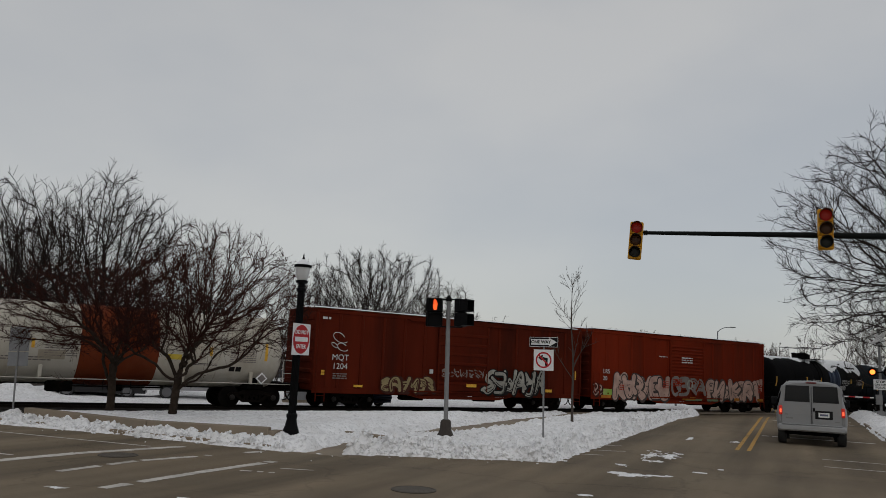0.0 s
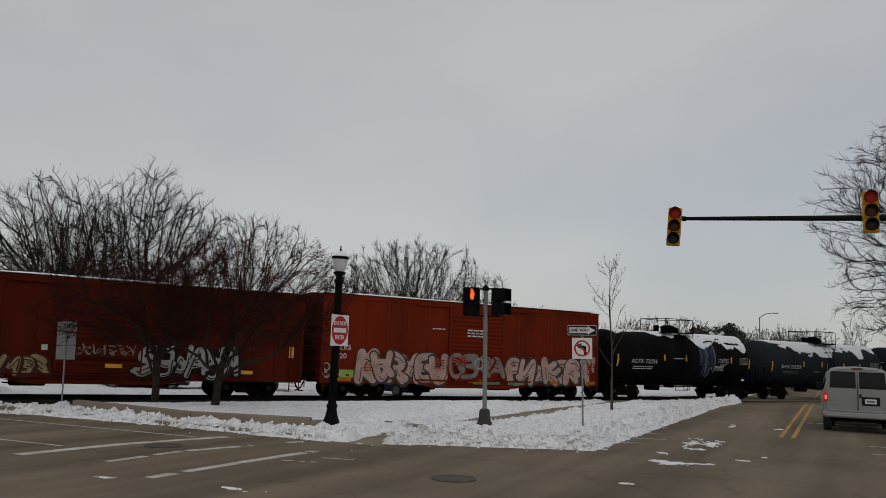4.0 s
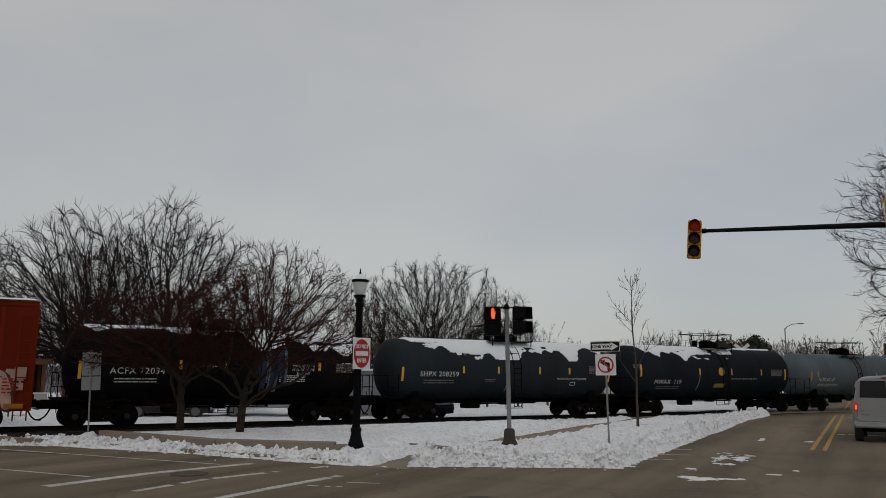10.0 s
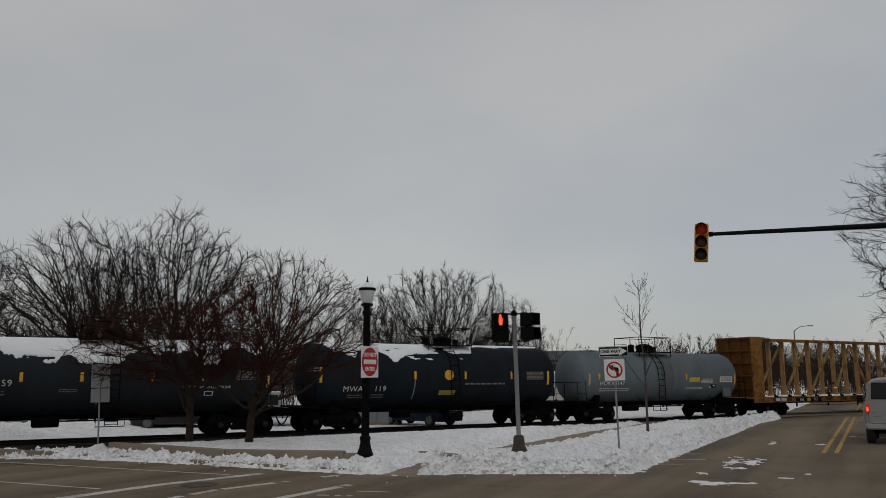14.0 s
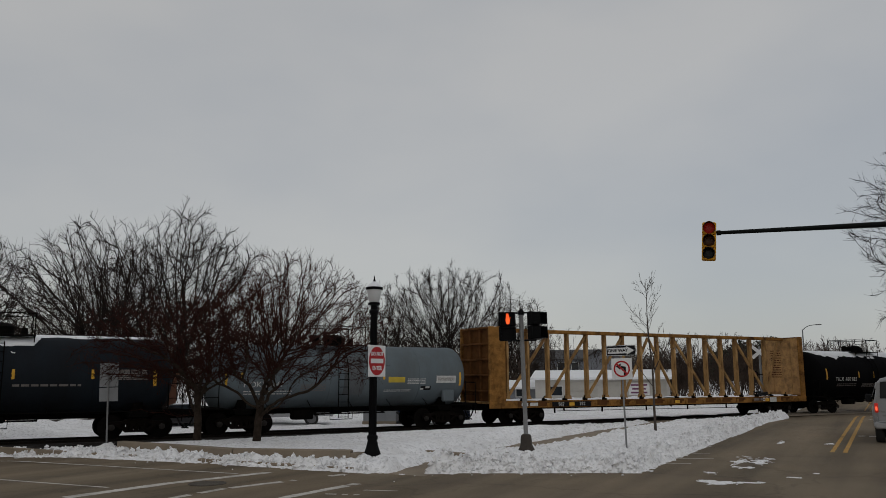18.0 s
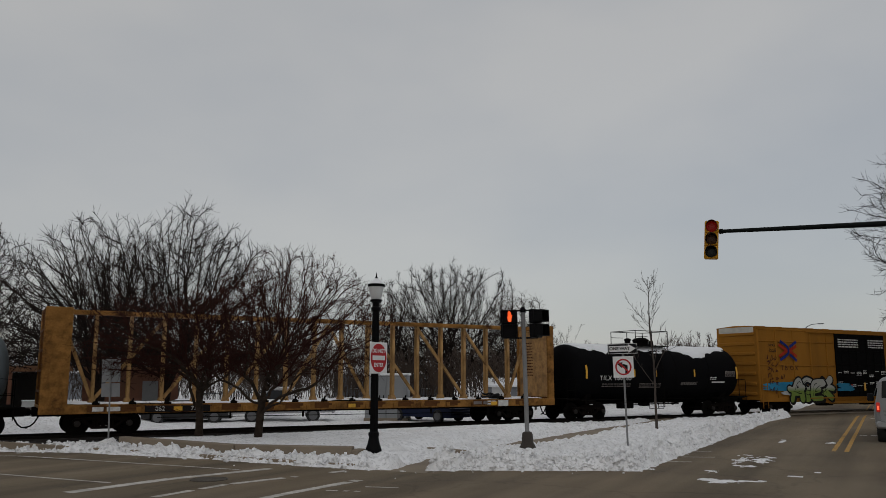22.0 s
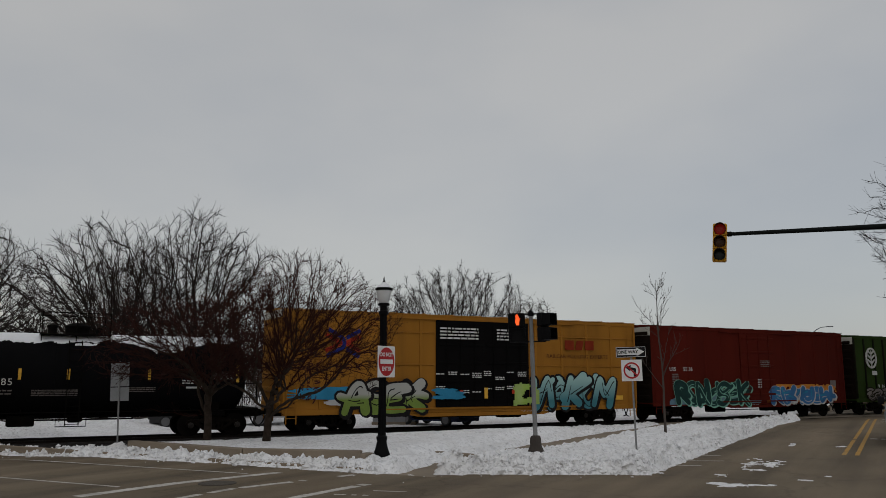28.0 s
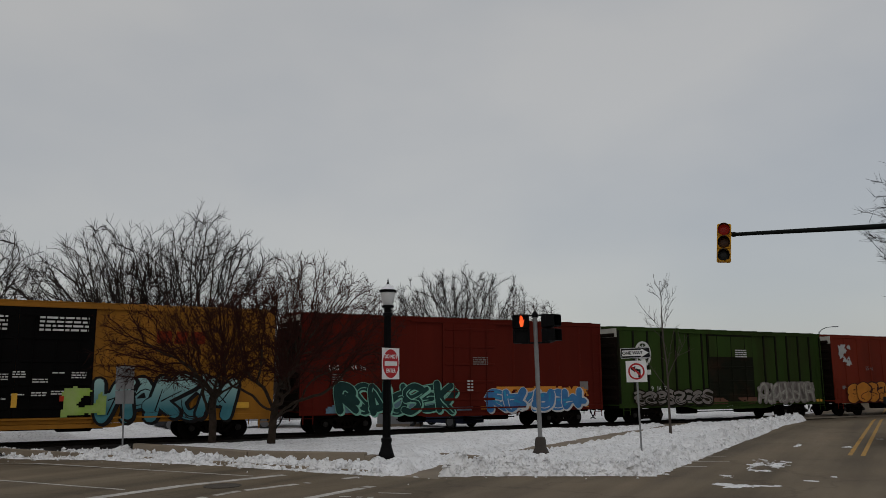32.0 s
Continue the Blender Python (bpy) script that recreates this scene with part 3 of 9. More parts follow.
def walk_slabs():
    """The cleared concrete walk: slab by slab with open joints."""
    pav = tagged(new("pavement"), "damp brown-grey concrete footpath cleared of snow", "pavement", kind="structure")
    a = 16.95
    k = 0
    while a < 46:
        b = min(a + 1.5, 46)
        c0, c1 = [np.interp(v, [w[1] for w in WALK], [w[0] for w in WALK]) for v in (a, b)]
        sh = Shape()
        wide = 0.62 if k < 2 else 0.95
        corners = [rc(c0 - wide, a + 0.012), rc(c0 + wide, a + 0.012), rc(c1 + wide, b - 0.012), rc(c1 - wide, b - 0.012)]
        zt = [float(lie(c.x, c.y)) + (0.006 if k == 0 and i < 2 else 0.03) for i, c in enumerate(corners)]
        vs = [(c.x, c.y, z - 0.1) for c, z in zip(corners, zt)] + [(c.x, c.y, z) for c, z in zip(corners, zt)]
        sh.add(vs, [(4, 5, 6, 7), (0, 1, 5, 4), (1, 2, 6, 5), (2, 3, 7, 6), (3, 0, 4, 7)])
        part("slab", sh, CONCRETE, pav, smooth=0)
        a = b
        k += 1


walk_slabs()


def planter_wall():
    wall = tagged(new("planter_wall"), "low brown-grey concrete planter wall edging the snowy bed", "low wall", kind="structure")
    pts = WALL_LINE
    for (pa, aa), (pb, ab) in zip(pts[:-1], pts[1:]):
        A, B = rc(pa, aa), rc(pb, ab)
        L = (B - A).length
        k = max(1, round(L / 2.4))
        ang = math.atan2((B - A).y, (B - A).x)
        for i in range(k):
            c = A.lerp(B, (i + 0.5) / k)
            part("wall_block", Shape().box((c.x, c.y, 0.12), (L / k - 0.015, 0.26, 0.54), 0.025, Matrix.Rotation(ang, 3, "Z")), CONCRETE, wall)
    c = rc(-13.0, 18.75)
    part("wall_block", Shape().box((c.x, c.y, 0.08), (0.9, 0.26, 0.46), 0.025, Matrix.Rotation(math.atan2(math.cos(ROAD), math.sin(ROAD)), 3, "Z")), CONCRETE, wall)
    low = tagged(new("kerb_low"), "low concrete edging beside the path", "kerb", kind="structure")
    A, B = rc(-13.3, 21.75), rc(-10.95, 21.2)
    ang = math.atan2((B - A).y, (B - A).x)
    part("wall_block", Shape().box(((A + B) / 2) + Vector((0, 0, 0.02)), ((B - A).length, 0.2, 0.24), 0.02, Matrix.Rotation(ang, 3, "Z")), CONCRETE, low)


planter_wall()


def chunks():
    """Loose clods of ploughed snow along the ridges."""
    rnd = random.Random(4)
    sh = Shape()
    dirs = [(1, 0, 0), (-1, 0, 0), (0, 1, 0), (0, -1, 0), (0, 0, 1), (0, 0, -1)]
    tris = [(0, 2, 4), (2, 1, 4), (1, 3, 4), (3, 0, 4), (2, 0, 5), (1, 2, 5), (3, 1, 5), (0, 3, 5)]
    for _ in range(5200):
        u = rnd.random()
        if u < 0.45:
            p, a = rnd.uniform(-30, -11.6), 16.8 + rnd.gauss(0, 0.34)
        elif u < 0.75:
            p = rnd.uniform(-10.2, -5.6)
            a = float(np.interp(p, [-10.3, -9.3, -7.5, -5.4], [17.0, 17.9, 18.7, 19.7])) + rnd.gauss(0.25, 0.5)
        else:
            a = rnd.uniform(20, 46)
            p = -5.6 - abs(rnd.gauss(0.0, 0.7))
        w = rc(p, a)
        h = float(corner_snow(np.array([p]), np.array([a]), np.array([w.x]), np.array([w.y]))[0])
        r = rnd.choice((0.025, 0.03, 0.04, 0.06, 0.05, 0.085, 0.11))
        if h < 0.03:
            if rnd.random() < 0.97:
                continue
            r *= rnd.uniform(0.3, 0.9)
        base = float(lie(w.x, w.y)) + max(h, 0)
        c = Vector((w.x, w.y, base + r * 0.15))
        turn = Euler((rnd.random() * 3, rnd.random() * 3, rnd.random() * 3)).to_matrix()
        sh.add([tuple(c + turn @ (Vector(d) * r * rnd.uniform(0.6, 1.2))) for d in dirs], tris)
    me = sheet("snow_clods", sh.v, sh.f, SNOW, smooth=0)
    tagged(new("snow_clods", me), "loose clods of ploughed snow", "snow", kind="stuff")


chunks()


def patch(p, a, lp, la, seed, thick=0.012):
    """A thin ragged remnant of snow on the asphalt."""
    cell = 0.035
    ps, az = np.arange(p - lp, p + lp, cell), np.arange(a - la, a + la, cell)
    gp, ga = np.meshgrid(ps, az)
    r = ((gp - p) / lp) ** 2 + ((ga - a) / la) ** 2
    v = (1 - r) - 1.75 * fbm(gp * 4.5, ga * 8.0, seed, 5)
    z = np.where(v > 0, np.minimum(v * 0.2, thick), -0.05)
    ok = v > 0
    keep = ok[:-1, :-1] | ok[1:, 1:]
    idx = np.arange(gp.size).reshape(gp.shape)
    q = np.stack([idx[:-1, :-1][keep], idx[:-1, 1:][keep], idx[1:, 1:][keep], idx[1:, :-1][keep]], -1)
    if not len(q):
        return
    used, inv = np.unique(q, return_inverse=True)
    gx = gp * math.cos(ROAD) + ga * math.sin(ROAD)
    gy = -gp * math.sin(ROAD) + ga * math.cos(ROAD)
    vv = np.stack([gx, gy, z + 0.004 + lie(gx, gy)], -1).reshape(-1, 3)[used]
    me = sheet("snow_patch", vv.tolist(), inv.reshape(-1, 4).tolist(), SNOW)
    tagged(new("snow_patch", me), "thin ragged snow remnant on the asphalt", "snow patch", group="snow patches", kind="structure")


for i, row in enumerate([(-3.6, 18.75, 0.95, 0.55), (-3.0, 19.1, 0.5, 0.3), (-4.05, 20.45, 0.38, 0.4), (-3.3, 23.9, 0.42, 1.6), (-3.5, 22.0, 0.5, 0.45), (-3.85, 23.8, 0.4, 1.9), (-2.33, 20.88, 0.22, 0.1), (-2.2, 20.36, 0.3, 0.12), (-3.55, 30.6, 0.24, 1.1), (-2.05, 30.3, 0.28, 0.6), (-5.42, 20.2, 0.2, 0.25), (-1.8, 21.4, 0.16, 0.2), (-8.6, 10.5, 1.0, 0.2), (-11.2, 10.0, 0.3, 0.12), (-10.6, 17.05, 0.2, 0.12), (-3.6, 15.2, 0.3, 0.15), (-8.4, 19.2, 1.4, 0.3)]):
    patch(*row, seed=70 + i)

# ---- railway ----
def rails():
    # The bed's near-black gravel colour includes the shade beneath the train.
    prof = [(-2.6, -0.32), (-1.9, -0.2), (1.9, -0.2), (2.6, -0.32)]
    ss = np.linspace(-160, 420, 60)
    vs = [tuple(tc(s, TRACK_AT + n, z + rail_z(s) - RAIL_Z)) for s in ss for n, z in prof]
    fs = [(i * 4 + k, i * 4 + k + 1, (i + 1) * 4 + k + 1, (i + 1) * 4 + k) for i in range(len(ss) - 1) for k in range(3)]
    tagged(new("track_bed", sheet("track_bed", vs, fs, mat("ballast", (0.02, 0.017, 0.015), rough=0.95, spec=0.05, var=0.5, scale=3, fine=25, bump=1.0, dirt=(0.3, 0.3, 0.3), dirt_amount=0.15))), "gravel ballast with the train's shade in its dark colour, dusted with snow", "track bed", kind="structure")
    track = tagged(new("railway_track"), "steel railway track on timber sleepers", "railway track", kind="structure")
    rp = [(-0.07, -0.18), (0.07, -0.18), (0.07, -0.165), (0.012, -0.15), (0.012, -0.045), (0.036, -0.035), (0.036, -0.005), (0.028, 0.0), (-0.028, 0.0), (-0.036, -0.005), (-0.036, -0.035), (-0.012, -0.045), (-0.012, -0.15), (-0.07, -0.165)]
    for off in (-0.7535, 0.7535):
        sh = Shape()
        n = len(rp)
        vs = [tuple(tc(s, TRACK_AT + off + y, rail_z(s) + z)) for s in (-160, 420) for y, z in rp]
        sh.add(vs, [(i, (i + 1) % n, n + (i + 1) % n, n + i) for i in range(n)])
        part("rail", sh, RAIL_STEEL, track)
    ties = Shape()
    for i in range(-60, 200):
        ties.box(tc(i * 0.52, TRACK_AT, rail_z(i * 0.52) - 0.25), (0.23, 2.6, 0.17), 0.015, Matrix.Rotation(math.pi / 2 - TRACK, 3, "Z"))
    t = part("sleepers", ties, mat("creosoted_timber", (0.04, 0.03, 0.024), rough=0.9, var=0.4), track)
    t["kind"] = "stuff"
    cr = Shape()
    for n0, n1 in ((-2.4, -0.85), (-0.66, 0.66), (0.85, 2.4)):
        vs = []
        for n in (n0, n1):
            for p in (-8.0, 4.6):
                base = rc(p, 0)
                a = (TRACK_AT + n - base.dot(ACROSS)) / rc(0, 1).dot(ACROSS)
                w = rc(p, a)
                vs.append((w.x, w.y, rail_z(w.dot(ALONG)) - 0.004))
        cr.add(vs, [(0, 1, 3, 2)])
    tagged(new("crossing_panels", cr.mesh("crossing_panels", CONCRETE, 0)), "concrete panels filling the road crossing between the rails", "crossing panel", kind="structure")


rails()

# ---- the freight train ----
TRAIN, AXLES = [], []


def gone(t):
    """How far the train has run to the left after t seconds."""
    return 4.677 * t + 0.005 * t * t


LENGTHEN = 1.0355


def car_pose(centre, t):
    s = centre * LENGTHEN - gone(t)
    return Matrix.Translation(tc(s, TRACK_AT, rail_z(s))) @ Matrix.Rotation(math.pi / 2 - TRACK, 4, "Z") @ Matrix.Rotation(math.atan(GRADE), 4, "Y")


SHARED = {}


def shared(key, make):
    if key not in SHARED:
        SHARED[key] = make()
    return SHARED[key]


def wheelset_mesh():
    sh = Shape()
    for s in (-1, 1):
        y = 0.72 * s
        sh.lathe([(0.06, -0.07), (0.40, -0.075), (0.455, -0.07), (0.455, -0.045), (0.42, -0.035), (0.415, 0.05), (0.37, 0.055), (0.33, 0.02), (0.16, 0.01), (0.13, 0.06), (0.06, 0.06)] if s < 0 else
                 [(0.06, -0.06), (0.13, -0.06), (0.16, -0.01), (0.33, -0.02), (0.37, -0.055), (0.415, -0.05), (0.42, 0.035), (0.455, 0.045), (0.455, 0.07), (0.40, 0.075), (0.06, 0.07)], c=(0, y, 0), axis="y", n=28)
    sh.lathe([(0.075, -1.05), (0.08, 1.05)], axis="y", n=10)
    for s in (-1, 1):
        for k in range(3):
            a = 2.1 * k
            sh.box((0.055 * math.cos(a), 1.06 * s, 0.055 * math.sin(a)), (0.035, 0.02, 0.035), 0.006)
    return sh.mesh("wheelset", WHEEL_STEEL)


def side_frame_mesh():
    """A cast bogie side frame with its spring nest, journal boxes and brake beam end."""
    sh = Shape()
    for s in (-1, 1):
        y = 1.0 * s
        top = [(-1.05, 0.52), (-0.95, 0.62), (-0.55, 0.64), (-0.3, 0.74), (0.3, 0.74), (0.55, 0.64), (0.95, 0.62), (1.05, 0.52), (1.05, 0.42), (0.72, 0.44), (0.4, 0.24), (0.3, 0.18), (-0.3, 0.18), (-0.4, 0.24), (-0.72, 0.44), (-1.05, 0.42)]
        sh.slab(top[:8] + [(1.05, 0.45), (0.7, 0.5), (0.42, 0.55), (-0.42, 0.55), (-0.7, 0.5), (-1.05, 0.45)], y - 0.08, y + 0.08, "xz")
        sh.slab([(-0.75, 0.5), (-0.4, 0.22), (0.4, 0.22), (0.75, 0.5), (0.6, 0.52), (0.36, 0.32), (-0.36, 0.32), (-0.6, 0.52)], y - 0.07, y + 0.07, "xz")
        for c in (-0.2, 0.0, 0.2):
            sh.lathe([(0.07, 0.3), (0.085, 0.34), (0.07, 0.38), (0.085, 0.42), (0.07, 0.46), (0.085, 0.5), (0.07, 0.55)], c=(c, y, 0), n=8)
        for c in (-0.33, 0.33):
            sh.box((c, y, 0.43), (0.08, 0.16, 0.28), 0.01)
        for c in (-0.89, 0.89):
            sh.box((c, y, 0.44), (0.26, 0.2, 0.18), 0.03)
            sh.lathe([(0.1, 0.0), (0.1, 0.06), (0.07, 0.07)] if s > 0 else [(0.07, -0.07), (0.1, -0.06), (0.1, 0.0)], c=(c, y + 0.08 * s, 0.42), axis="y", n=10)
    sh.box((0, 0, 0.56), (0.42, 2.1, 0.26), 0.03)
    sh.tube([(-0.42, -0.8, 0.4), (-0.42, 0.8, 0.4)], 0.045, 6)
    sh.tube([(0.42, -0.8, 0.4), (0.42, 0.8, 0.4)], 0.045, 6)
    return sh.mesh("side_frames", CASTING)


def bogie(car, x):
    b = part("bogie", shared("frames", side_frame_mesh), CASTING, car)
    b.location = (x, 0, 0)
    cap = shared("bearing_cap", lambda: Shape().lathe([(0.115, 0.0), (0.115, 0.05), (0.09, 0.065), (0.03, 0.07)], axis="y", n=12).mesh("bearing_cap", mat("greasy_brown_steel", (0.016, 0.013, 0.011), rough=0.6, spec=0.2, var=0.3, scale=8)))
    for dx in (-0.89, 0.89):
        for s in (-1, 1):
            o = part("bearing_cap", cap, MATS["greasy_brown_steel"], b)
            o.matrix_basis = pose(dx, s * 1.15, 0.42, 0, 0, 180 if s < 0 else 0)
    for dx in (-0.89, 0.89):
        w = part("wheelset", shared("wheels", wheelset_mesh), WHEEL_STEEL, b)
        AXLES.append((w, Vector((dx, 0, 0.42))))


def coupler(car, x_end, s):
    """Coupler, draft gear and hanging brake hose at one end."""
    def make():
        sh = Shape()
        sh.box((-0.35, 0, 0.82), (0.9, 0.3, 0.3), 0.02)
        sh.box((0.2, 0, 0.84), (0.5, 0.14, 0.16), 0.03)
        sh.box((0.46, -0.06, 0.84), (0.2, 0.28, 0.28), 0.06)
        return sh.mesh("coupler", BLACK_STEEL)

    def hose():
        pts = [(0.05, -0.35, 0.75), (0.12, -0.33, 0.6), (0.22, -0.3, 0.42), (0.36, -0.24, 0.3), (0.55, -0.15, 0.27)]
        return Shape().tube(pts, 0.03, 6).mesh("brake_hose", SIGN_BLACK)
    for name, make_mesh in (("coupler", make), ("brake_hose", hose)):
        o = part(name, shared(name, make_mesh), BLACK_STEEL, car)
        o.location = (x_end, 0, 0)
        if s < 0:
            o.rotation_euler = (0, 0, math.pi)


def ladder_mesh(width, z0, z1, rungs, name="ladder"):
    sh = Shape()
    for s in (-1, 1):
        sh.box((s * width / 2, -0.05, (z0 + z1) / 2), (0.05, 0.012, z1 - z0), 0.003)
    return sh


def ladder(car, width, z0, z1, rungs, paint, m):
    o = part("ladder", ladder_mesh(width, z0, z1, rungs), paint, car)
    o.matrix_basis = m
    rung = shared(("rung", width, paint.name), lambda: Shape().tube([(-width / 2, 0, 0), (-width / 2, -0.07, 0), (width / 2, -0.07, 0), (width / 2, 0, 0)], 0.013, 5).mesh("rung", paint))
    for k in range(rungs):
        part("rung", rung, paint, o).location.z = z0 + (z1 - z0) * (k + 0.5) / rungs


def smear(car, name, x0, x1, z0, z1, y, material, seed, thresh=0.5, cell=0.07, sx=1.2, sz=2.0, label=""):
    """A ragged flat patch of paint on the side."""
    xs, zs = np.arange(x0, x1, cell), np.arange(z0, z1, cell)
    gx, gz = np.meshgrid(xs, zs)
    edge = np.minimum(np.minimum(gx - x0, x1 - gx) / (0.25 * (x1 - x0)), np.minimum(gz - z0, z1 - gz) / (0.3 * (z1 - z0)))
    ok = fbm(gx * sx, gz * sz, seed, 4) * np.clip(edge * 1.5, 0, 1) ** 0.4 > thresh * 0.75
    keep = ok[:-1, :-1]
    idx = np.arange(gx.size).reshape(gx.shape)
    q = np.stack([idx[:-1, :-1][keep], idx[:-1, 1:][keep], idx[1:, 1:][keep], idx[1:, :-1][keep]], -1)
    if not len(q):
        return None
    used, inv = np.unique(q, return_inverse=True)
    v = np.stack([gx, np.full_like(gx, y), gz], -1).reshape(-1, 3)[used]
    return part(name, sheet(name, v.tolist(), inv.reshape(-1, 4).tolist(), material, 0), material, car, label)


def streaks(car, x0, x1, z, spread, y, material, seed):
    """A ragged burst of sprayed strokes lying along the car."""
    rnd = random.Random(seed)
    sh = Shape()
    for k in range(16):
        c = rnd.uniform(x0, x1) * 0.5 + (x0 + x1) * 0.25
        half = rnd.uniform(0.18, 0.5) * (x1 - x0)
        a, b = max(x0, c - half), min(x1, c + half)
        q = z + rnd.gauss(0, 0.5) * spread
        h = rnd.uniform(0.25, 0.55) * spread
        yy = y - 0.0006 * k
        xs = np.linspace(a, b, 9)
        up = [(x, yy, q + h * math.sin(math.pi * (i + 0.15) / 8.3) ** 0.6 * rnd.uniform(0.6, 1.1)) for i, x in enumerate(xs)]
        dn = [(x, yy, q - h * math.sin(math.pi * (i + 0.15) / 8.3) ** 0.6 * rnd.uniform(0.6, 1.1)) for i, x in enumerate(xs)]
        sh.add(up + dn, [(i, i + 1, 10 + i, 9 + i) for i in range(8)])
    ob = part("spray_streaks", sh, material, car)
    ob["kind"] = "stuff"
    return ob


def disc(c, r, y, n=9):
    return [(c[0] + r * math.cos(6.2832 * k / n), y, c[1] + r * math.sin(6.2832 * k / n)) for k in range(n)]


def fat_line(sh, pts, r0, r1, y, lift, square=False):
    """A sprayed stroke along pts, r0 wide at its start and r1 at its end; joints are rounded, ends may be cut square."""
    k = len(pts) - 1
    for i in range(k):
        a, b = pts[i], pts[i + 1]
        ra, rb = r0 + (r1 - r0) * i / k, r0 + (r1 - r0) * (i + 1) / k
        dx, dz = b[0] - a[0], b[1] - a[1]
        q = math.hypot(dx, dz) or 1
        nx, nz = -dz / q, dx / q
        yy = y - lift[0]
        lift[0] += 0.00002
        sh.add([(a[0] + nx * ra, yy, a[1] + nz * ra), (b[0] + nx * rb, yy, b[1] + nz * rb), (b[0] - nx * rb, yy, b[1] - nz * rb), (a[0] - nx * ra, yy, a[1] - nz * ra)], [(0, 1, 2, 3)])
        if i < k - 1 or not square:
            sh.add(disc(b, rb, yy - 0.00001), [tuple(range(9))])
    if not square:
        sh.add(disc(pts[0], r0, y - lift[0] - 0.00001), [tuple(range(9))])


# skeletons of sprayed letter-like forms in a unit box
FORMS = (
    [[(0.92, 0.84), (0.5, 1), (0.1, 0.8), (0.3, 0.56), (0.75, 0.45), (0.9, 0.2), (0.5, 0), (0.06, 0.12)]],
    [[(0.1, 1), (0.06, 0.35), (0.3, 0.02), (0.68, 0.02), (0.9, 0.35), (0.92, 1)]],
    [[(0.04, 0), (0.28, 0.75), (0.5, 1), (0.74, 0.75), (0.96, 0)], [(0.25, 0.36), (0.76, 0.36)]],
    [[(0.04, 0), (0.12, 0.96), (0.5, 0.4), (0.88, 0.96), (0.96, 0)]],
    [[(0.92, 0.95), (0.2, 0.92), (0.1, 0.5), (0.2, 0.08), (0.94, 0.04)], [(0.14, 0.5), (0.72, 0.53)]],
    [[(0.12, 0), (0.12, 0.95), (0.6, 1), (0.86, 0.75), (0.6, 0.5), (0.2, 0.47)], [(0.42, 0.47), (0.94, 0)]],
    [[(0.12, 0), (0.16, 1)], [(0.88, 1), (0.3, 0.5), (0.92, 0)]],
    [[(0.1, 0), (0.12, 1), (0.86, 0.05), (0.9, 1)]],
    [[(0.5, 1), (0.12, 0.8), (0.06, 0.3), (0.4, 0), (0.82, 0.1), (0.94, 0.55), (0.76, 0.92), (0.5, 1)]],
)


def curved(pts, n=4):
    """A smooth line through pts."""
    out = []
    for i in range(len(pts) - 1):
        a, b, c, d = pts[max(i - 1, 0)], pts[i], pts[i + 1], pts[min(i + 2, len(pts) - 1)]
        for k in range(n):
            t = k / n
            out.append(tuple(0.5 * (2 * b[j] + (c[j] - a[j]) * t + (2 * a[j] - 5 * b[j] + 4 * c[j] - d[j]) * t * t + (3 * b[j] - a[j] - 3 * c[j] + d[j]) * t ** 3) for j in (0, 1)))
    return out + [tuple(pts[-1])]


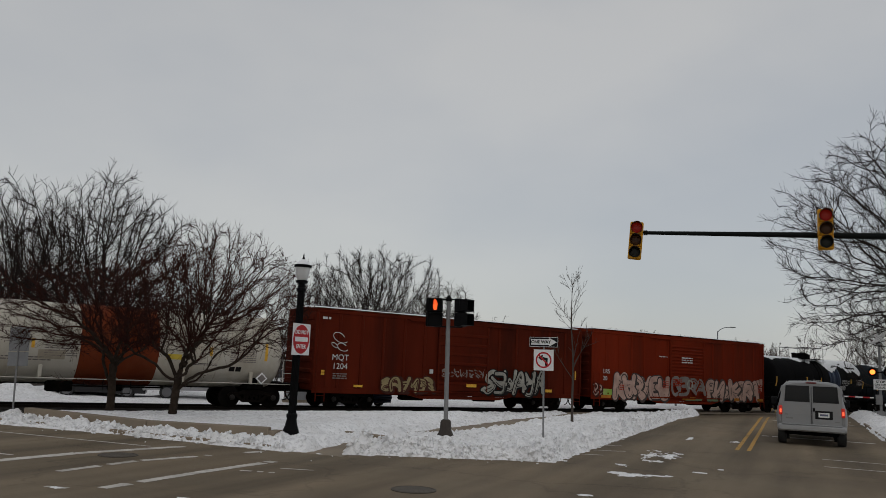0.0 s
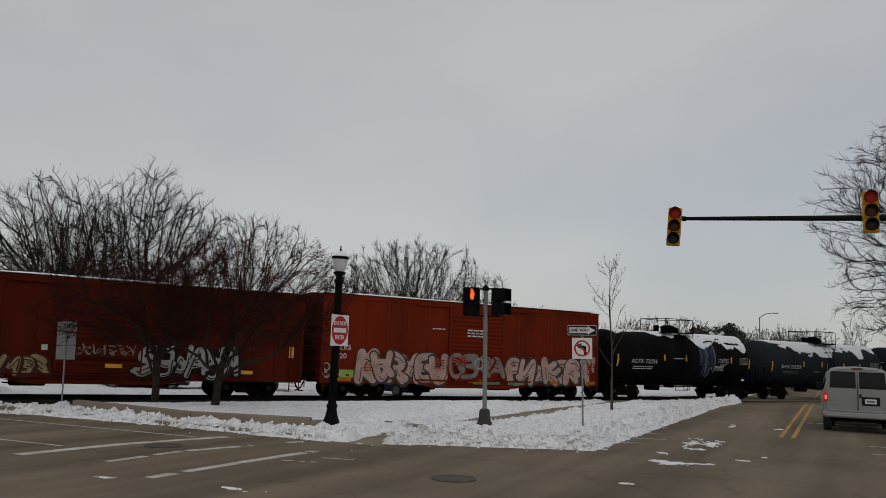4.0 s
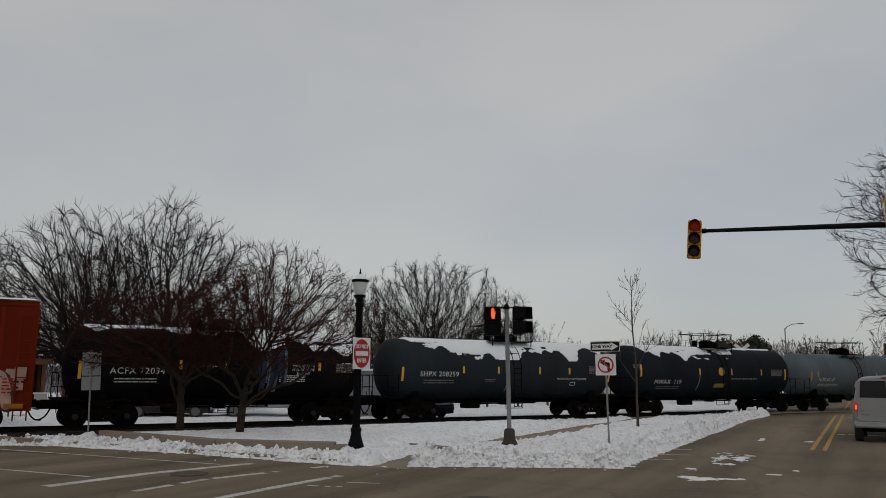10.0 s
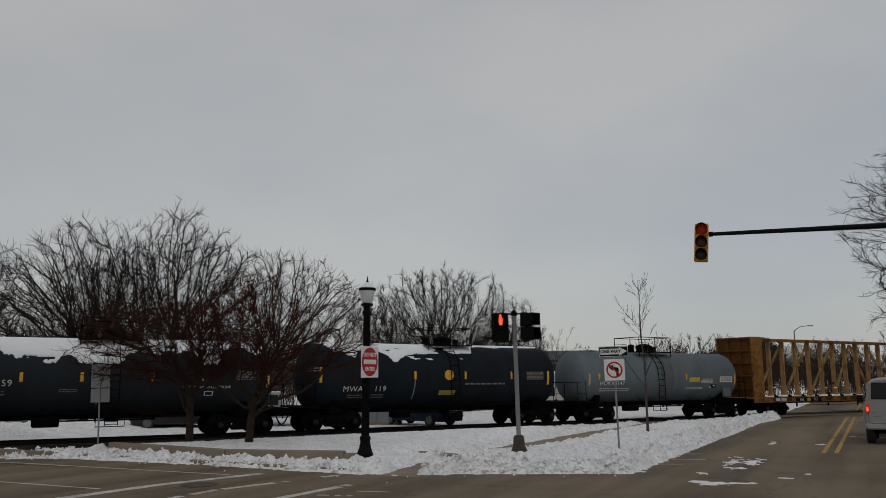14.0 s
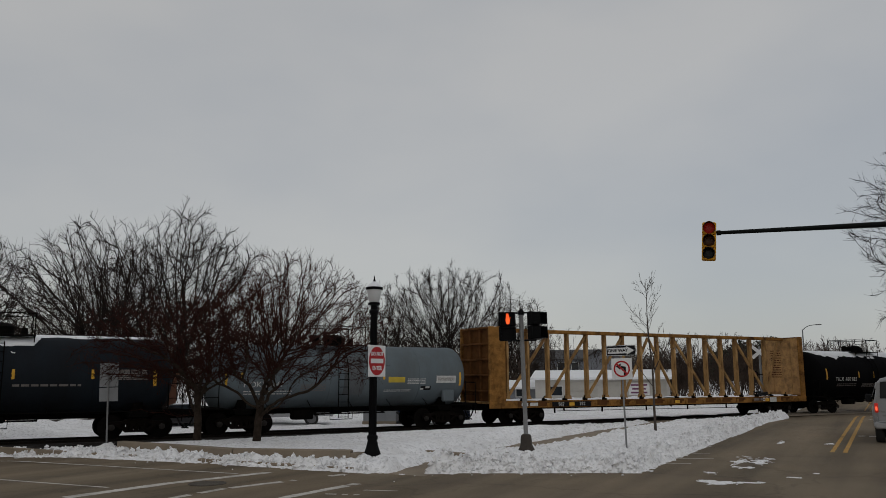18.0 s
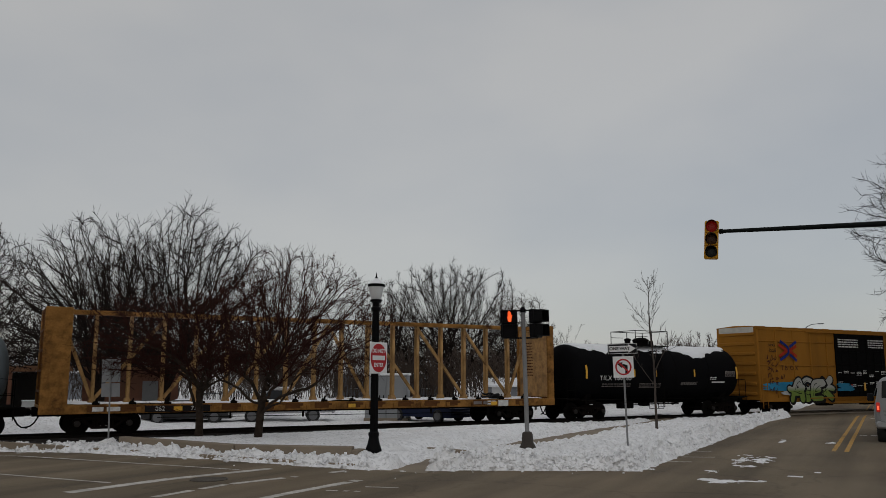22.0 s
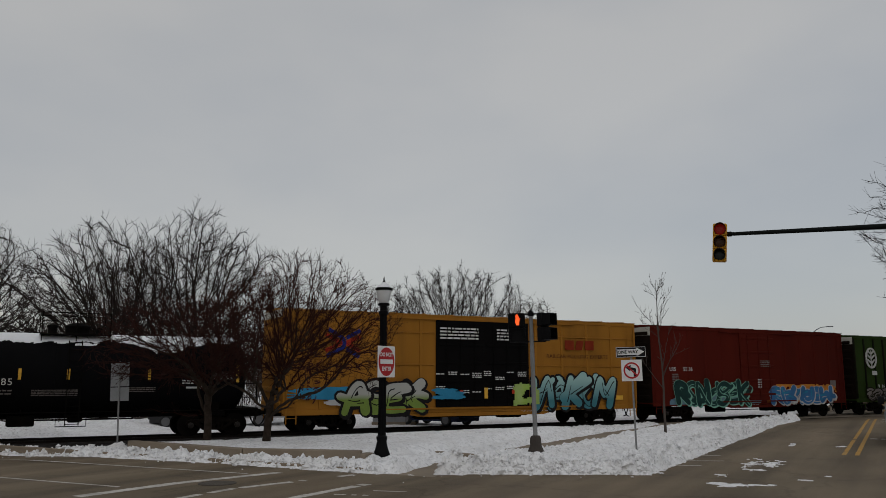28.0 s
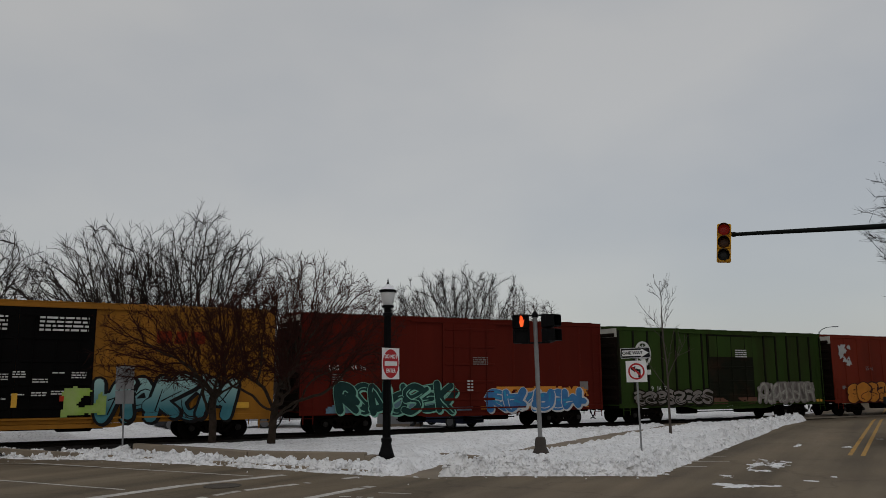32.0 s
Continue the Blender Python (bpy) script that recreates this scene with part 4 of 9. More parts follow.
def graffiti(car, x0, z0, x1, z1, y, word, fill, line, seed, shine=None, thick=0.3, rim=0.06):
    """A sprayed piece: fat rounded forms that overlap, each with an outline, inner lines and flashes."""
    rnd = random.Random(seed)
    h, k = z1 - z0, len(word)
    w = (x1 - x0) / k
    outl, body, flash, scrib = Shape(), Shape(), Shape(), Shape()
    order = list(range(k))
    rnd.shuffle(order)
    for j, i in enumerate(order):
        r = thick * 0.5 * min(1.0, w / 0.85) * rnd.uniform(0.9, 1.15)
        lean, tilt = rnd.uniform(-0.12, 0.18), rnd.uniform(-0.1, 0.1)
        lo, hi = z0 + r * 0.7 + h * rnd.uniform(0.0, 0.08), z1 - r * 0.7 - h * rnd.uniform(0.0, 0.12)
        strokes = []
        flip, over = rnd.random() < 0.5, rnd.random() < 0.45
        hook = [(rnd.uniform(0.0, 0.3), rnd.uniform(0.3, 0.7)), (rnd.uniform(0.4, 0.7), rnd.uniform(0.2, 0.9)), (rnd.uniform(0.9, 1.25), rnd.uniform(0.1, 0.9))]
        for st in FORMS[word[i] % 9] + [hook]:
            st = [(1 - u if flip else u, 1 - v if over else v) for u, v in st]
            pts = [(x0 + (i + 0.5 + (u - 0.5) * 1.15) * w + lean * (v - 0.5) * h + rnd.uniform(-0.04, 0.04) * w, lo + v * (hi - lo) + tilt * (u - 0.5) * h) for u, v in st]
            strokes.append(curved(pts))
        lift = [0.005 * j]
        for pts in strokes:
            fat_line(outl, pts, (r + rim) * rnd.uniform(0.95, 1.1), r + rim, y, lift)
        for pts in strokes:
            fat_line(outl, [(px + 0.06, pz - 0.05) for px, pz in pts], r + rim, r + rim, y, lift)
        lift = [0.005 * j + 0.0022]
        for pts in strokes:
            fat_line(body, pts, r * rnd.uniform(0.95, 1.2), r * rnd.uniform(0.7, 1.0), y, lift)
        lift = [0.005 * j + 0.0038]
        for pts in strokes:
            m = len(pts)
            if rnd.random() < 0.75:
                a = rnd.randrange(0, max(1, m // 2))
                fat_line(scrib, [(px + r * 0.35, pz - r * 0.3) for px, pz in pts[a:a + max(3, m // 2)]], 0.026, 0.016, y, lift)
            if shine is not None:
                a = rnd.randrange(0, max(1, m - 4))
                fat_line(flash, [(px - r * 0.35, pz + r * 0.3) for px, pz in pts[a:a + 4]], r * 0.34, r * 0.12, y, lift)
    top = part("graffiti", sheet("graffiti", outl.v, outl.f, line, 0), line, car, "sprayed abstract graffiti outline")
    part("fill", sheet("fill", body.v, body.f, fill, 0), fill, top)["kind"] = "stuff"
    if scrib.f:
        part("inner_line", sheet("inner_line", scrib.v, scrib.f, line, 0), line, top)["kind"] = "stuff"
    if flash.f:
        part("highlight", sheet("highlight", flash.v, flash.f, shine, 0), shine, top)["kind"] = "stuff"
    return top


def side_text(car, text, size, x, z, y, material, name="lettering", spacing=1.0):
    o = part(name, lettering(text, size, material, name, spacing), material, car)
    o.location = (x, y, z)
    return o


def bars(car, x, z, y, w, rows, h, material, seed=0, gap=2.0, name="stencil_block"):
    """Small unreadable stencilling as plain bars."""
    rnd = random.Random(seed)
    sh = Shape()
    for r in range(rows):
        u = 0.0
        while u < w:
            q = min(rnd.uniform(0.5, 1.6) * h * 3, w - u)
            zz = z - r * h * gap
            sh.add([(x + u, y, zz), (x + u + q, y, zz), (x + u + q, y, zz + h), (x + u, y, zz + h)], [(0, 1, 2, 3)])
            u += q + h * 0.7
    o = part(name, sheet(name, sh.v, sh.f, material, 0), material, car)
    o["kind"] = "stuff"
    return o


def plate(car, name, x0, x1, z0, z1, y, material, label=""):
    return part(name, Shape().box(((x0 + x1) / 2, y, (z0 + z1) / 2), (x1 - x0, 0.006, z1 - z0)), material, car, label, smooth=0)


def roof_snow(car, L, width, z, seed, keep=0.2):
    """Settled snow on a flat roof, thin and broken near the eaves."""
    cell = 0.16
    xs, ys = np.arange(-L / 2 + 0.05, L / 2, cell), np.linspace(-width / 2, width / 2, 16)
    gx, gy = np.meshgrid(xs, ys)
    v = fbm(gx * 0.5, gy * 0.9 + 3, seed, 4)
    th = 0.06 + 0.05 * v
    hid = v < keep
    gz = z + (width / 2 - np.abs(gy)) * 0.05 + np.where(hid, -0.03, th)
    edge = (np.abs(gy) > width / 2 - 0.02) | (np.abs(gx) > L / 2 - 0.12)
    gz = np.where(edge, np.where(hid, z - 0.02, z + 0.035), gz)
    n = len(xs)
    fs = [(j * n + i, j * n + i + 1, (j + 1) * n + i + 1, (j + 1) * n + i) for j in range(len(ys) - 1) for i in range(n - 1)]
    part("snow_cover", sheet("snow_cover", np.stack([gx, gy, gz], -1).reshape(-1, 3).tolist(), fs, CLEAN_SNOW), CLEAN_SNOW, car, "settled snow on the roof")


def boxcar(label, left, right, L, H, paint, door_paint, ribs, door, snow, rib_out=0.05, sill=0.78, roof_paint=None, rib_paint=None, end_paint=None, pale_end=False, doors=1, door_panels=0):
    """A boxcar: body, ribs, door with rods, roof, end ribs, ladders, sill, couplers, bogies. door: its x range."""
    c = (left + right) / 2
    car = thing("boxcar", car_pose(c, 0), label, "boxcar", "freight cars")
    W = 1.5
    part("body", Shape().box((0, 0, (sill + 0.12 + H) / 2), (L, 2 * W, H - sill - 0.12), 0.03), paint, car)
    sh = Shape()
    for s in (-1, 1):
        sh.box((0, s * (W + 0.01), H - 0.08), (L, 0.06, 0.16), 0.015)
        sh.box((0, s * (W - 0.005), sill + 0.13), (L, 0.07, 0.24), 0.015)
        if door:
            sh.slab([(door[0] - 1.6, sill), (door[1] + 1.6, sill), (door[1] + 0.8, sill - 0.16), (door[0] - 0.8, sill - 0.16)], s * W - 0.03, s * W + 0.03, "xz")
    part("sill", sh, paint, car)
    # roof
    rf = roof_paint or paint
    sh = Shape()
    prof = [(-W - 0.05, H), (-W - 0.05, H + 0.03), (0, H + 0.13), (W + 0.05, H + 0.03), (W + 0.05, H)]
    sh.slab([(y, z) for y, z in prof], -L / 2 - 0.03, L / 2 + 0.03, "yz")
    roof = part("roof", sh, rf, car)
    for i in range(13):
        x = -L / 2 + (i + 0.5) * L / 13
        part("roof_seam", shared(("seam", H), lambda: Shape().slab([(-W - 0.05, H + 0.02), (-W - 0.05, H + 0.06), (0, H + 0.16), (W + 0.05, H + 0.06), (W + 0.05, H + 0.02), (0, H + 0.1)], -0.03, 0.03, "yz").mesh("roof_seam", rf)), rf, roof).location.x = x
    if snow:
        roof_snow(car, L, 2 * W + 0.06, H + 0.04, int(left) + 7, keep=snow)
    # side posts
    rib = Shape().box((0, 0, (sill + 0.25 + H - 0.16) / 2), (0.10 if rib_paint else 0.13, rib_out * 2, H - 0.16 - sill - 0.25), 0.02).mesh("rib", rib_paint or paint)
    n = ribs
    for i in range(n + 1):
        x = -L / 2 + 0.06 + (L - 0.12) * i / n
        if door and door[0] - 0.05 < x < door[1] + 0.05:
            continue
        for s in (-1, 1):
            part("rib", rib, rib_paint or paint, car).location = (x, s * W, 0)
    # doors
    if door:
        span = (door[1] - door[0]) / doors
        for k in range(doors):
            x0, x1 = door[0] + k * span, door[0] + (k + 1) * span
            for s in (-1, 1):
                sh = Shape()
                sh.box(((x0 + x1) / 2, s * (W + 0.04), (sill + 0.26 + H - 0.2) / 2), (x1 - x0 - (0.05 if doors == 1 else 0.004), 0.08, H - 0.2 - sill - 0.26), 0.01)
                d = part("door", sh, door_paint, car)
                if door_panels:
                    # a door of pressed panels: level ridges, and a long lock bar low down
                    gap = (H - 0.5 - sill - 0.4) / door_panels
                    ridge = Shape().box((0, 0, 0), (x1 - x0 - 0.12, 0.07, min(0.16, gap * 0.55)), 0.03).mesh("door_ridge", door_paint)
                    for q in range(door_panels):
                        part("door_ridge", ridge, door_paint, d).location = ((x0 + x1) / 2, s * (W + 0.09), sill + 0.4 + (q + 0.5) * gap)
                    part("door_edge", Shape().box((x0 + 0.04, s * (W + 0.08), (sill + H) / 2), (0.1, 0.12, H - 0.5 - sill), 0.02).box((x1 - 0.04, s * (W + 0.08), (sill + H) / 2), (0.1, 0.12, H - 0.5 - sill), 0.02), door_paint, d)
                else:
                    for z in np.linspace(sill + 0.6, H - 0.5, 5):
                        part("door_rib", Shape().box(((x0 + x1) / 2, s * (W + 0.09), z), (x1 - x0 - 0.25, 0.05, 0.12), 0.02), door_paint, d)
                    for f in (0.2, 0.5, 0.8):
                        xx = x0 + (x1 - x0) * f
                        part("lock_rod", Shape().tube([(xx, s * (W + 0.13), sill + 0.3), (xx, s * (W + 0.13), H - 0.3)], 0.02, 6), door_paint, d)
                part("lock_bar", Shape().tube([(x0 + 0.2, s * (W + 0.14), 1.75), (x1 - 0.2, s * (W + 0.14), 1.75)], 0.02, 6), door_paint, d)
        for s in (-1, 1):
            part("door_track", Shape().box(((door[0] + door[1]) / 2, s * (W + 0.07), sill + 0.2), (2.1 * (door[1] - door[0]), 0.12, 0.07), 0.01), paint, car)
            part("door_track", Shape().box(((door[0] + door[1]) / 2, s * (W + 0.06), H - 0.18), (2.1 * (door[1] - door[0]), 0.09, 0.07), 0.01), paint, car)
    # ends with horizontal ribs
    ep = end_paint or paint
    er = Shape().box((0, 0, 0), (0.1, 2 * W - 0.3, 0.22), 0.05).mesh("end_rib", ep)
    for e in (-1, 1):
        if end_paint:
            part("end_wall", Shape().box((e * (L / 2 + 0.008), 0, (sill + 0.2 + H - 0.1) / 2), (0.02, 2 * W - 0.02, H - 0.3 - sill), 0.004), ep, car)
        if pale_end:
            part("end_panel", Shape().box((e * (L / 2 + 0.02), 0, H - 0.28), (0.05, 2 * W - 0.02, 0.46), 0.01), mat("pale_end_panel", (0.40, 0.39, 0.36), rough=0.7, var=0.2), car)
        for k in range(7):
            part("end_rib", er, ep, car).location = (e * (L / 2 + 0.03), 0, sill + 0.5 + (H - sill - 0.9) * k / 6)
    # ladders: full height at the left end of each side, short at the other
    for e in (-1, 1):
        ladder(car, 0.42, sill - 0.35, H - 0.3 if e > 0 else 2.4, 9 if e > 0 else 4, paint, Matrix.Translation((e * (L / 2 - 0.35), -W - rib_out - 0.02, 0)))
        ladder(car, 0.42, sill - 0.35, H - 0.3, 9, paint, pose(-e * (L / 2 - 0.35), W + rib_out + 0.02, 0, 0, 0, 180))
    sh = Shape()
    sh.box((0, 0, 0.9), (L + 0.5, 0.4, 0.3), 0.02)
    for e in (-1, 1):
        sh.box((e * (L / 2 - 2.3), 0, 0.86), (0.4, 2.8, 0.2), 0.02)
        sh.box((e * (L / 2 - 0.3), 0, 0.86), (0.5, 2.8, 0.14), 0.02)
        sh.box((e * 2.2, -0.4, 0.62), (1.2, 0.5, 0.45), 0.05)
    sh.tube([(-3, -0.5, 0.5), (3.2, -0.5, 0.5)], 0.03, 6)
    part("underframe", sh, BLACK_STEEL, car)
    for e, x in ((-1, left - c), (1, right - c)):
        coupler(car, x - e * 0.45, e)
    for e in (-1, 1):
        bogie(car, e * (L / 2 - 2.15))
    TRAIN.append((car, c))
    return car


def tank_snow(car, R, zc, x0, x1, spread, seed, thick=0.05, cut=0.5):
    """Snow lying along the top of a tank, with a ragged lower edge."""
    cell = 0.05
    xs, an = np.arange(x0, x1, cell), np.arange(-spread, spread, cell / R)
    gx, ga = np.meshgrid(xs, an)
    lim = spread * (0.12 + 1.25 * fbm(gx * 0.8, ga * 0 + 2.0, seed, 6))
    lim = np.where(ga > 0, spread, lim)
    lim = np.maximum(lim * np.clip(np.minimum(gx - x0, x1 - gx) / 0.35, 0, 1) ** 0.5, 1e-3)
    f = 1 - np.abs(ga) / lim
    holes = fbm(gx * 0.9, ga * R * 3.2, seed + 9, 5)
    ok = (f > 0) & ((holes > cut - 0.12 - 0.25 * f) | (f > 0.93))
    r = R + np.where(ok, 0.012 + thick * np.clip(f * 2.2, 0, 1) ** 0.5 * (0.6 + 0.8 * holes), -0.03)
    pts = np.stack([gx, np.sin(ga) * r, zc + np.cos(ga) * r], -1).reshape(-1, 3)
    keep = ok[:-1, :-1] | ok[1:, 1:] | ok[1:, :-1] | ok[:-1, 1:]
    idx = np.arange(gx.size).reshape(gx.shape)
    q = np.stack([idx[:-1, :-1][keep], idx[:-1, 1:][keep], idx[1:, 1:][keep], idx[1:, :-1][keep]], -1)
    used, inv = np.unique(q, return_inverse=True)
    part("snow_cover", sheet("snow_cover", pts[used].tolist(), inv.reshape(-1, 4).tolist(), CLEAN_SNOW), CLEAN_SNOW, car, "ragged snow lying along the tank top")


def tank_car(label, left, right, R, zc, paint, snow=None, dome=0.0, rail_paint=None, head_gap=0.62, band=None, platform=True):
    """A tank car: shell with dished heads, saddles, sill, top platform with railing and valves, side ladder, end railings."""
    c = (left + right) / 2
    half = (right - left) / 2
    car = thing("tank_car", car_pose(c, 0), label, "tank car", "freight cars")
    hl = half - head_gap
    rp = rail_paint or BLACK_STEEL
    prof = []
    hd = R * 0.42
    for k in range(9):
        a = math.pi / 2 * k / 8
        prof.append((max(0.02, R * math.sin(a)), -hl + hd * (1 - math.cos(a))))
    prof += [(r, -x) for r, x in prof[::-1]]
    tank = part("tank", Shape().lathe(prof, c=(0, 0, zc), axis="x", n=56), paint, car)
    weld = Shape().lathe([(R + 0.004, -0.02), (R + 0.010, -0.015), (R + 0.010, 0.015), (R + 0.004, 0.02)], c=(0, 0, zc), axis="x", n=56).mesh("weld_seam", paint)
    for x in (-hl * 0.55, -0.95, 0.95, hl * 0.55):
        part("weld_seam", weld, paint, tank).location.x = x
    if band:
        x0, x1, bm_ = band
        part("band", Shape().lathe([(R + 0.001, x0), (R + 0.02, x0 + 0.01), (R + 0.02, x1 - 0.01), (R + 0.001, x1)], c=(0, 0, zc), axis="x", n=56), bm_, tank, "rust-red painted band")
    # saddles and sill
    sh = Shape()
    for e in (-1, 1):
        x = e * (hl - 1.35)
        pr = [(-1.25, zc - 0.55), (-1.0, 0.95), (1.0, 0.95), (1.25, zc - 0.55)]
        arc = [(R * 1.01 * math.sin(a), zc - R * 1.01 * math.cos(a)) for a in np.linspace(0.8, -0.8, 9)]
        sh.slab([(-0.95, 0.72), (0.95, 0.72)] + [(y, z) for y, z in arc], x - 0.18, x + 0.18, "yz")
        sh.box((e * (half - 0.95), 0, 0.86), (1.9, 0.45, 0.34), 0.02)
        sh.box((e * (half - 0.75), 0, 1.06), (0.8, 2.9, 0.06), 0.01)
        sh.box((e * (hl - 1.35), 0, 0.88), (0.7, 2.6, 0.2), 0.02)
    sh.box((0, 0, 0.85), (2 * half - 1.0, 0.28, 0.2), 0.02)
    part("underframe", sh, BLACK_STEEL, car)
    # running board rails along the sides
    sh = Shape()
    for s in (-1, 1):
        sh.tube([(-half + 0.6, s * 1.42, 1.02), (half - 0.6, s * 1.42, 1.02)], 0.022, 6)
        for x in np.linspace(-hl + 2.3, hl - 2.3, 5):
            sh.tube([(x, s * 1.42, 1.02), (x, s * 0.9, zc - math.sqrt(max(0.05, R * R - 0.81)))], 0.016, 5)
    part("side_rail", sh, rp, car)
    # end railings
    for e in (-1, 1):
        sh = Shape()
        for s in (-1, 1):
            x, y = e * (half - 0.42), s * 1.38
            sh.tube([(x, y, 0.6), (x, y, 2.05), (e * (half - 0.95), y, 2.1), (e * (half - 0.95), y, 1.05)], 0.02, 6)
            sh.tube([(x, y, 1.5), (e * (half - 0.95), y, 1.5)], 0.014, 5)
        sh.tube([(e * (half - 0.42), -1.38, 2.05), (e * (half - 0.42), 1.38, 2.05)], 0.018, 6)
        part("end_railing", sh, rp, car)
    if platform:
        # top platform
        sh = Shape()
        zt = zc + R
        w = 0.75
        for s in (-1, 1):
            sh.box((dome, s * 0.78, zt + 0.0), (2 * w + 0.9, 0.5, 0.05), 0.005)
            for x in (-w - 0.4, 0, w + 0.4):
                sh.tube([(dome + x, s * 1.0, zt - 0.25), (dome + x, s * 1.0, zt + 0.82)], 0.022, 6)
            sh.tube([(dome - w - 0.4, s * 1.0, zt + 0.82), (dome + w + 0.4, s * 1.0, zt + 0.82)], 0.022, 6)
            sh.tube([(dome - w - 0.4, s * 1.0, zt + 0.5), (dome - 0.3, s * 1.0, zt + 0.5)], 0.016, 6)
        for x in (-w - 0.4, w + 0.4):
            sh.tube([(dome + x, -1.0, zt + 0.82), (dome + x, 1.0, zt + 0.82)], 0.022, 6)
        part("platform_railing", sh, rp, car)
        sh = Shape().lathe([(0.42, zt - 0.1), (0.42, zt + 0.28), (0.46, zt + 0.3), (0.46, zt + 0.36), (0.3, zt + 0.46), (0.05, zt + 0.5)], c=(dome + 0.1, 0, 0), n=18)
        sh.lathe([(0.16, zt - 0.1), (0.16, zt + 0.3), (0.2, zt + 0.32), (0.2, zt + 0.38), (0.05, zt + 0.45)], c=(dome - 0.75, 0.1, 0), n=12)
        sh.box((dome + 0.85, 0, zt + 0.16), (0.22, 0.2, 0.35), 0.03)
        part("manway", sh, BLACK_STEEL if rp is BLACK_STEEL else paint, car)
        # side ladder to the platform
        for s in (-1, 1):
            sh = Shape()
            for x in (-0.22, 0.22):
                arc = [(dome + x, s * (R + 0.06) * math.sin(a), zc + (R + 0.06) * math.cos(a)) for a in np.linspace(0.62, 1.57, 7)]
                sh.tube(arc + [(dome + x, s * (R + 0.06), 1.0), (dome + x, s * (R + 0.06), 0.55)], 0.02, 5)
            for a in np.linspace(0.7, 1.5, 4):
                sh.tube([(dome - 0.22, s * (R + 0.06) * math.sin(a), zc + (R + 0.06) * math.cos(a)), (dome + 0.22, s * (R + 0.06) * math.sin(a), zc + (R + 0.06) * math.cos(a))], 0.015, 5)
            for z in np.arange(0.6, zc, 0.32):
                sh.tube([(dome - 0.22, s * (R + 0.06), z), (dome + 0.22, s * (R + 0.06), z)], 0.015, 5)
            part("ladder", sh, rp, car)
    part("outlet_valve", Shape().box((dome + 0.2, 0, zc - R - 0.12), (0.5, 0.5, 0.3), 0.06), BLACK_STEEL, car)
    part("brake_pipe", Shape().tube([(-1.6, -0.55, 0.72), (1.9, -0.55, 0.72), (1.9, -0.2, 0.75)], 0.035, 6), BLACK_STEEL, car)
    part("air_tank", Shape().box((-1.9, -0.5, 0.7), (0.9, 0.45, 0.4), 0.05), BLACK_STEEL, car)
    part("step", Shape().tube([(dome - 0.5, -1.2, 1.0), (dome - 0.5, -1.2, 0.5), (dome + 0.5, -1.2, 0.5), (dome + 0.5, -1.2, 1.0)], 0.02, 5), BLACK_STEEL, car)
    if snow:
        tank_snow(car, R, zc, *snow)
    for e, x in ((-1, left - c), (1, right - c)):
        coupler(car, x - e * 0.45, e)
    for e in (-1, 1):
        bogie(car, e * (hl - 1.35))
    TRAIN.append((car, c))
    return car, tank, hl


def on_tank(car, mesh_name, mesh, material, x, ang, R, zc, lift=0.008):
    """A flat mesh laid on the shell: x along, angle down from the top on the near side. Bends it round the shell."""
    me = mesh
    for v in me.vertices:
        a = ang - v.co.z / R
        rr = R + lift + max(0.0, -v.co.y)
        v.co = Vector((x + v.co.x, -math.sin(a) * rr, zc + math.cos(a) * rr))
    return part(mesh_name, me, material, car)


def flat_rect(x0, x1, z0, z1, nz=8):
    vs, fs = [], []
    for k in range(nz + 1):
        z = z0 + (z1 - z0) * k / nz
        vs += [(x0, 0, z), (x1, 0, z)]
    for k in range(nz):
        fs.append((2 * k, 2 * k + 1, 2 * k + 3, 2 * k + 2))
    return vs, fs


def tank_strip(car, x, w, ang0, ang1, R, zc, material=None, name="reflector"):
    m = material or YELLOW_MARK
    vs, fs = flat_rect(-w / 2, w / 2, -(ang1 - ang0) * R / 2, (ang1 - ang0) * R / 2)
    return on_tank(car, name, sheet(name, vs, fs, m), m, x, (ang0 + ang1) / 2, R, zc)


def tank_text(car, text, size, x, ang, R, zc, material=None, spacing=1.1):
    m = material or LETTER_WHITE
    return on_tank(car, "lettering", lettering(text, size, m, "lettering", spacing), m, x, ang, R, zc)


def tank_bars(car, x, w, rows, h, ang, R, zc, material=None, seed=0, gap=2.0):
    m = material or LETTER_WHITE
    rnd = random.Random(seed)
    sh = Shape()
    for r in range(rows):
        u = -w / 2
        while u < w / 2:
            q = min(rnd.uniform(1.5, 5) * h, w / 2 - u)
            zz = -r * h * gap
            sh.add([(u, 0, zz), (u + q, 0, zz), (u + q, 0, zz + h), (u, 0, zz + h)], [(0, 1, 2, 3)])
            u += q + h * 0.7
    o = on_tank(car, "stencil_block", sheet("stencil_block", sh.v, sh.f, m, 0), m, x, ang, R, zc)
    o["kind"] = "stuff"
    return o


# paints
P_WHITE_TANK = mat("weathered_white_tank_paint", (0.46, 0.43, 0.37), rough=0.7, spec=0.04, var=0.12, scale=0.9, fine=30, dirt=(0.28, 0.22, 0.15), dirt_amount=0.6, streak=2.0)
P_RUST_BAND = mat("rust_red_band_paint", (0.135, 0.029, 0.011), rough=0.7, spec=0.04, var=0.2, scale=1.2, dirt=(0.14, 0.05, 0.025), dirt_amount=0.6)
P_BOX_BROWN = mat("boxcar_brown_red_paint", (0.080, 0.0110, 0.0042), rough=0.7, spec=0.04, var=0.32, scale=0.8, fine=30, dirt=(0.028, 0.0065, 0.0035), dirt_amount=0.9, streak=4.0)
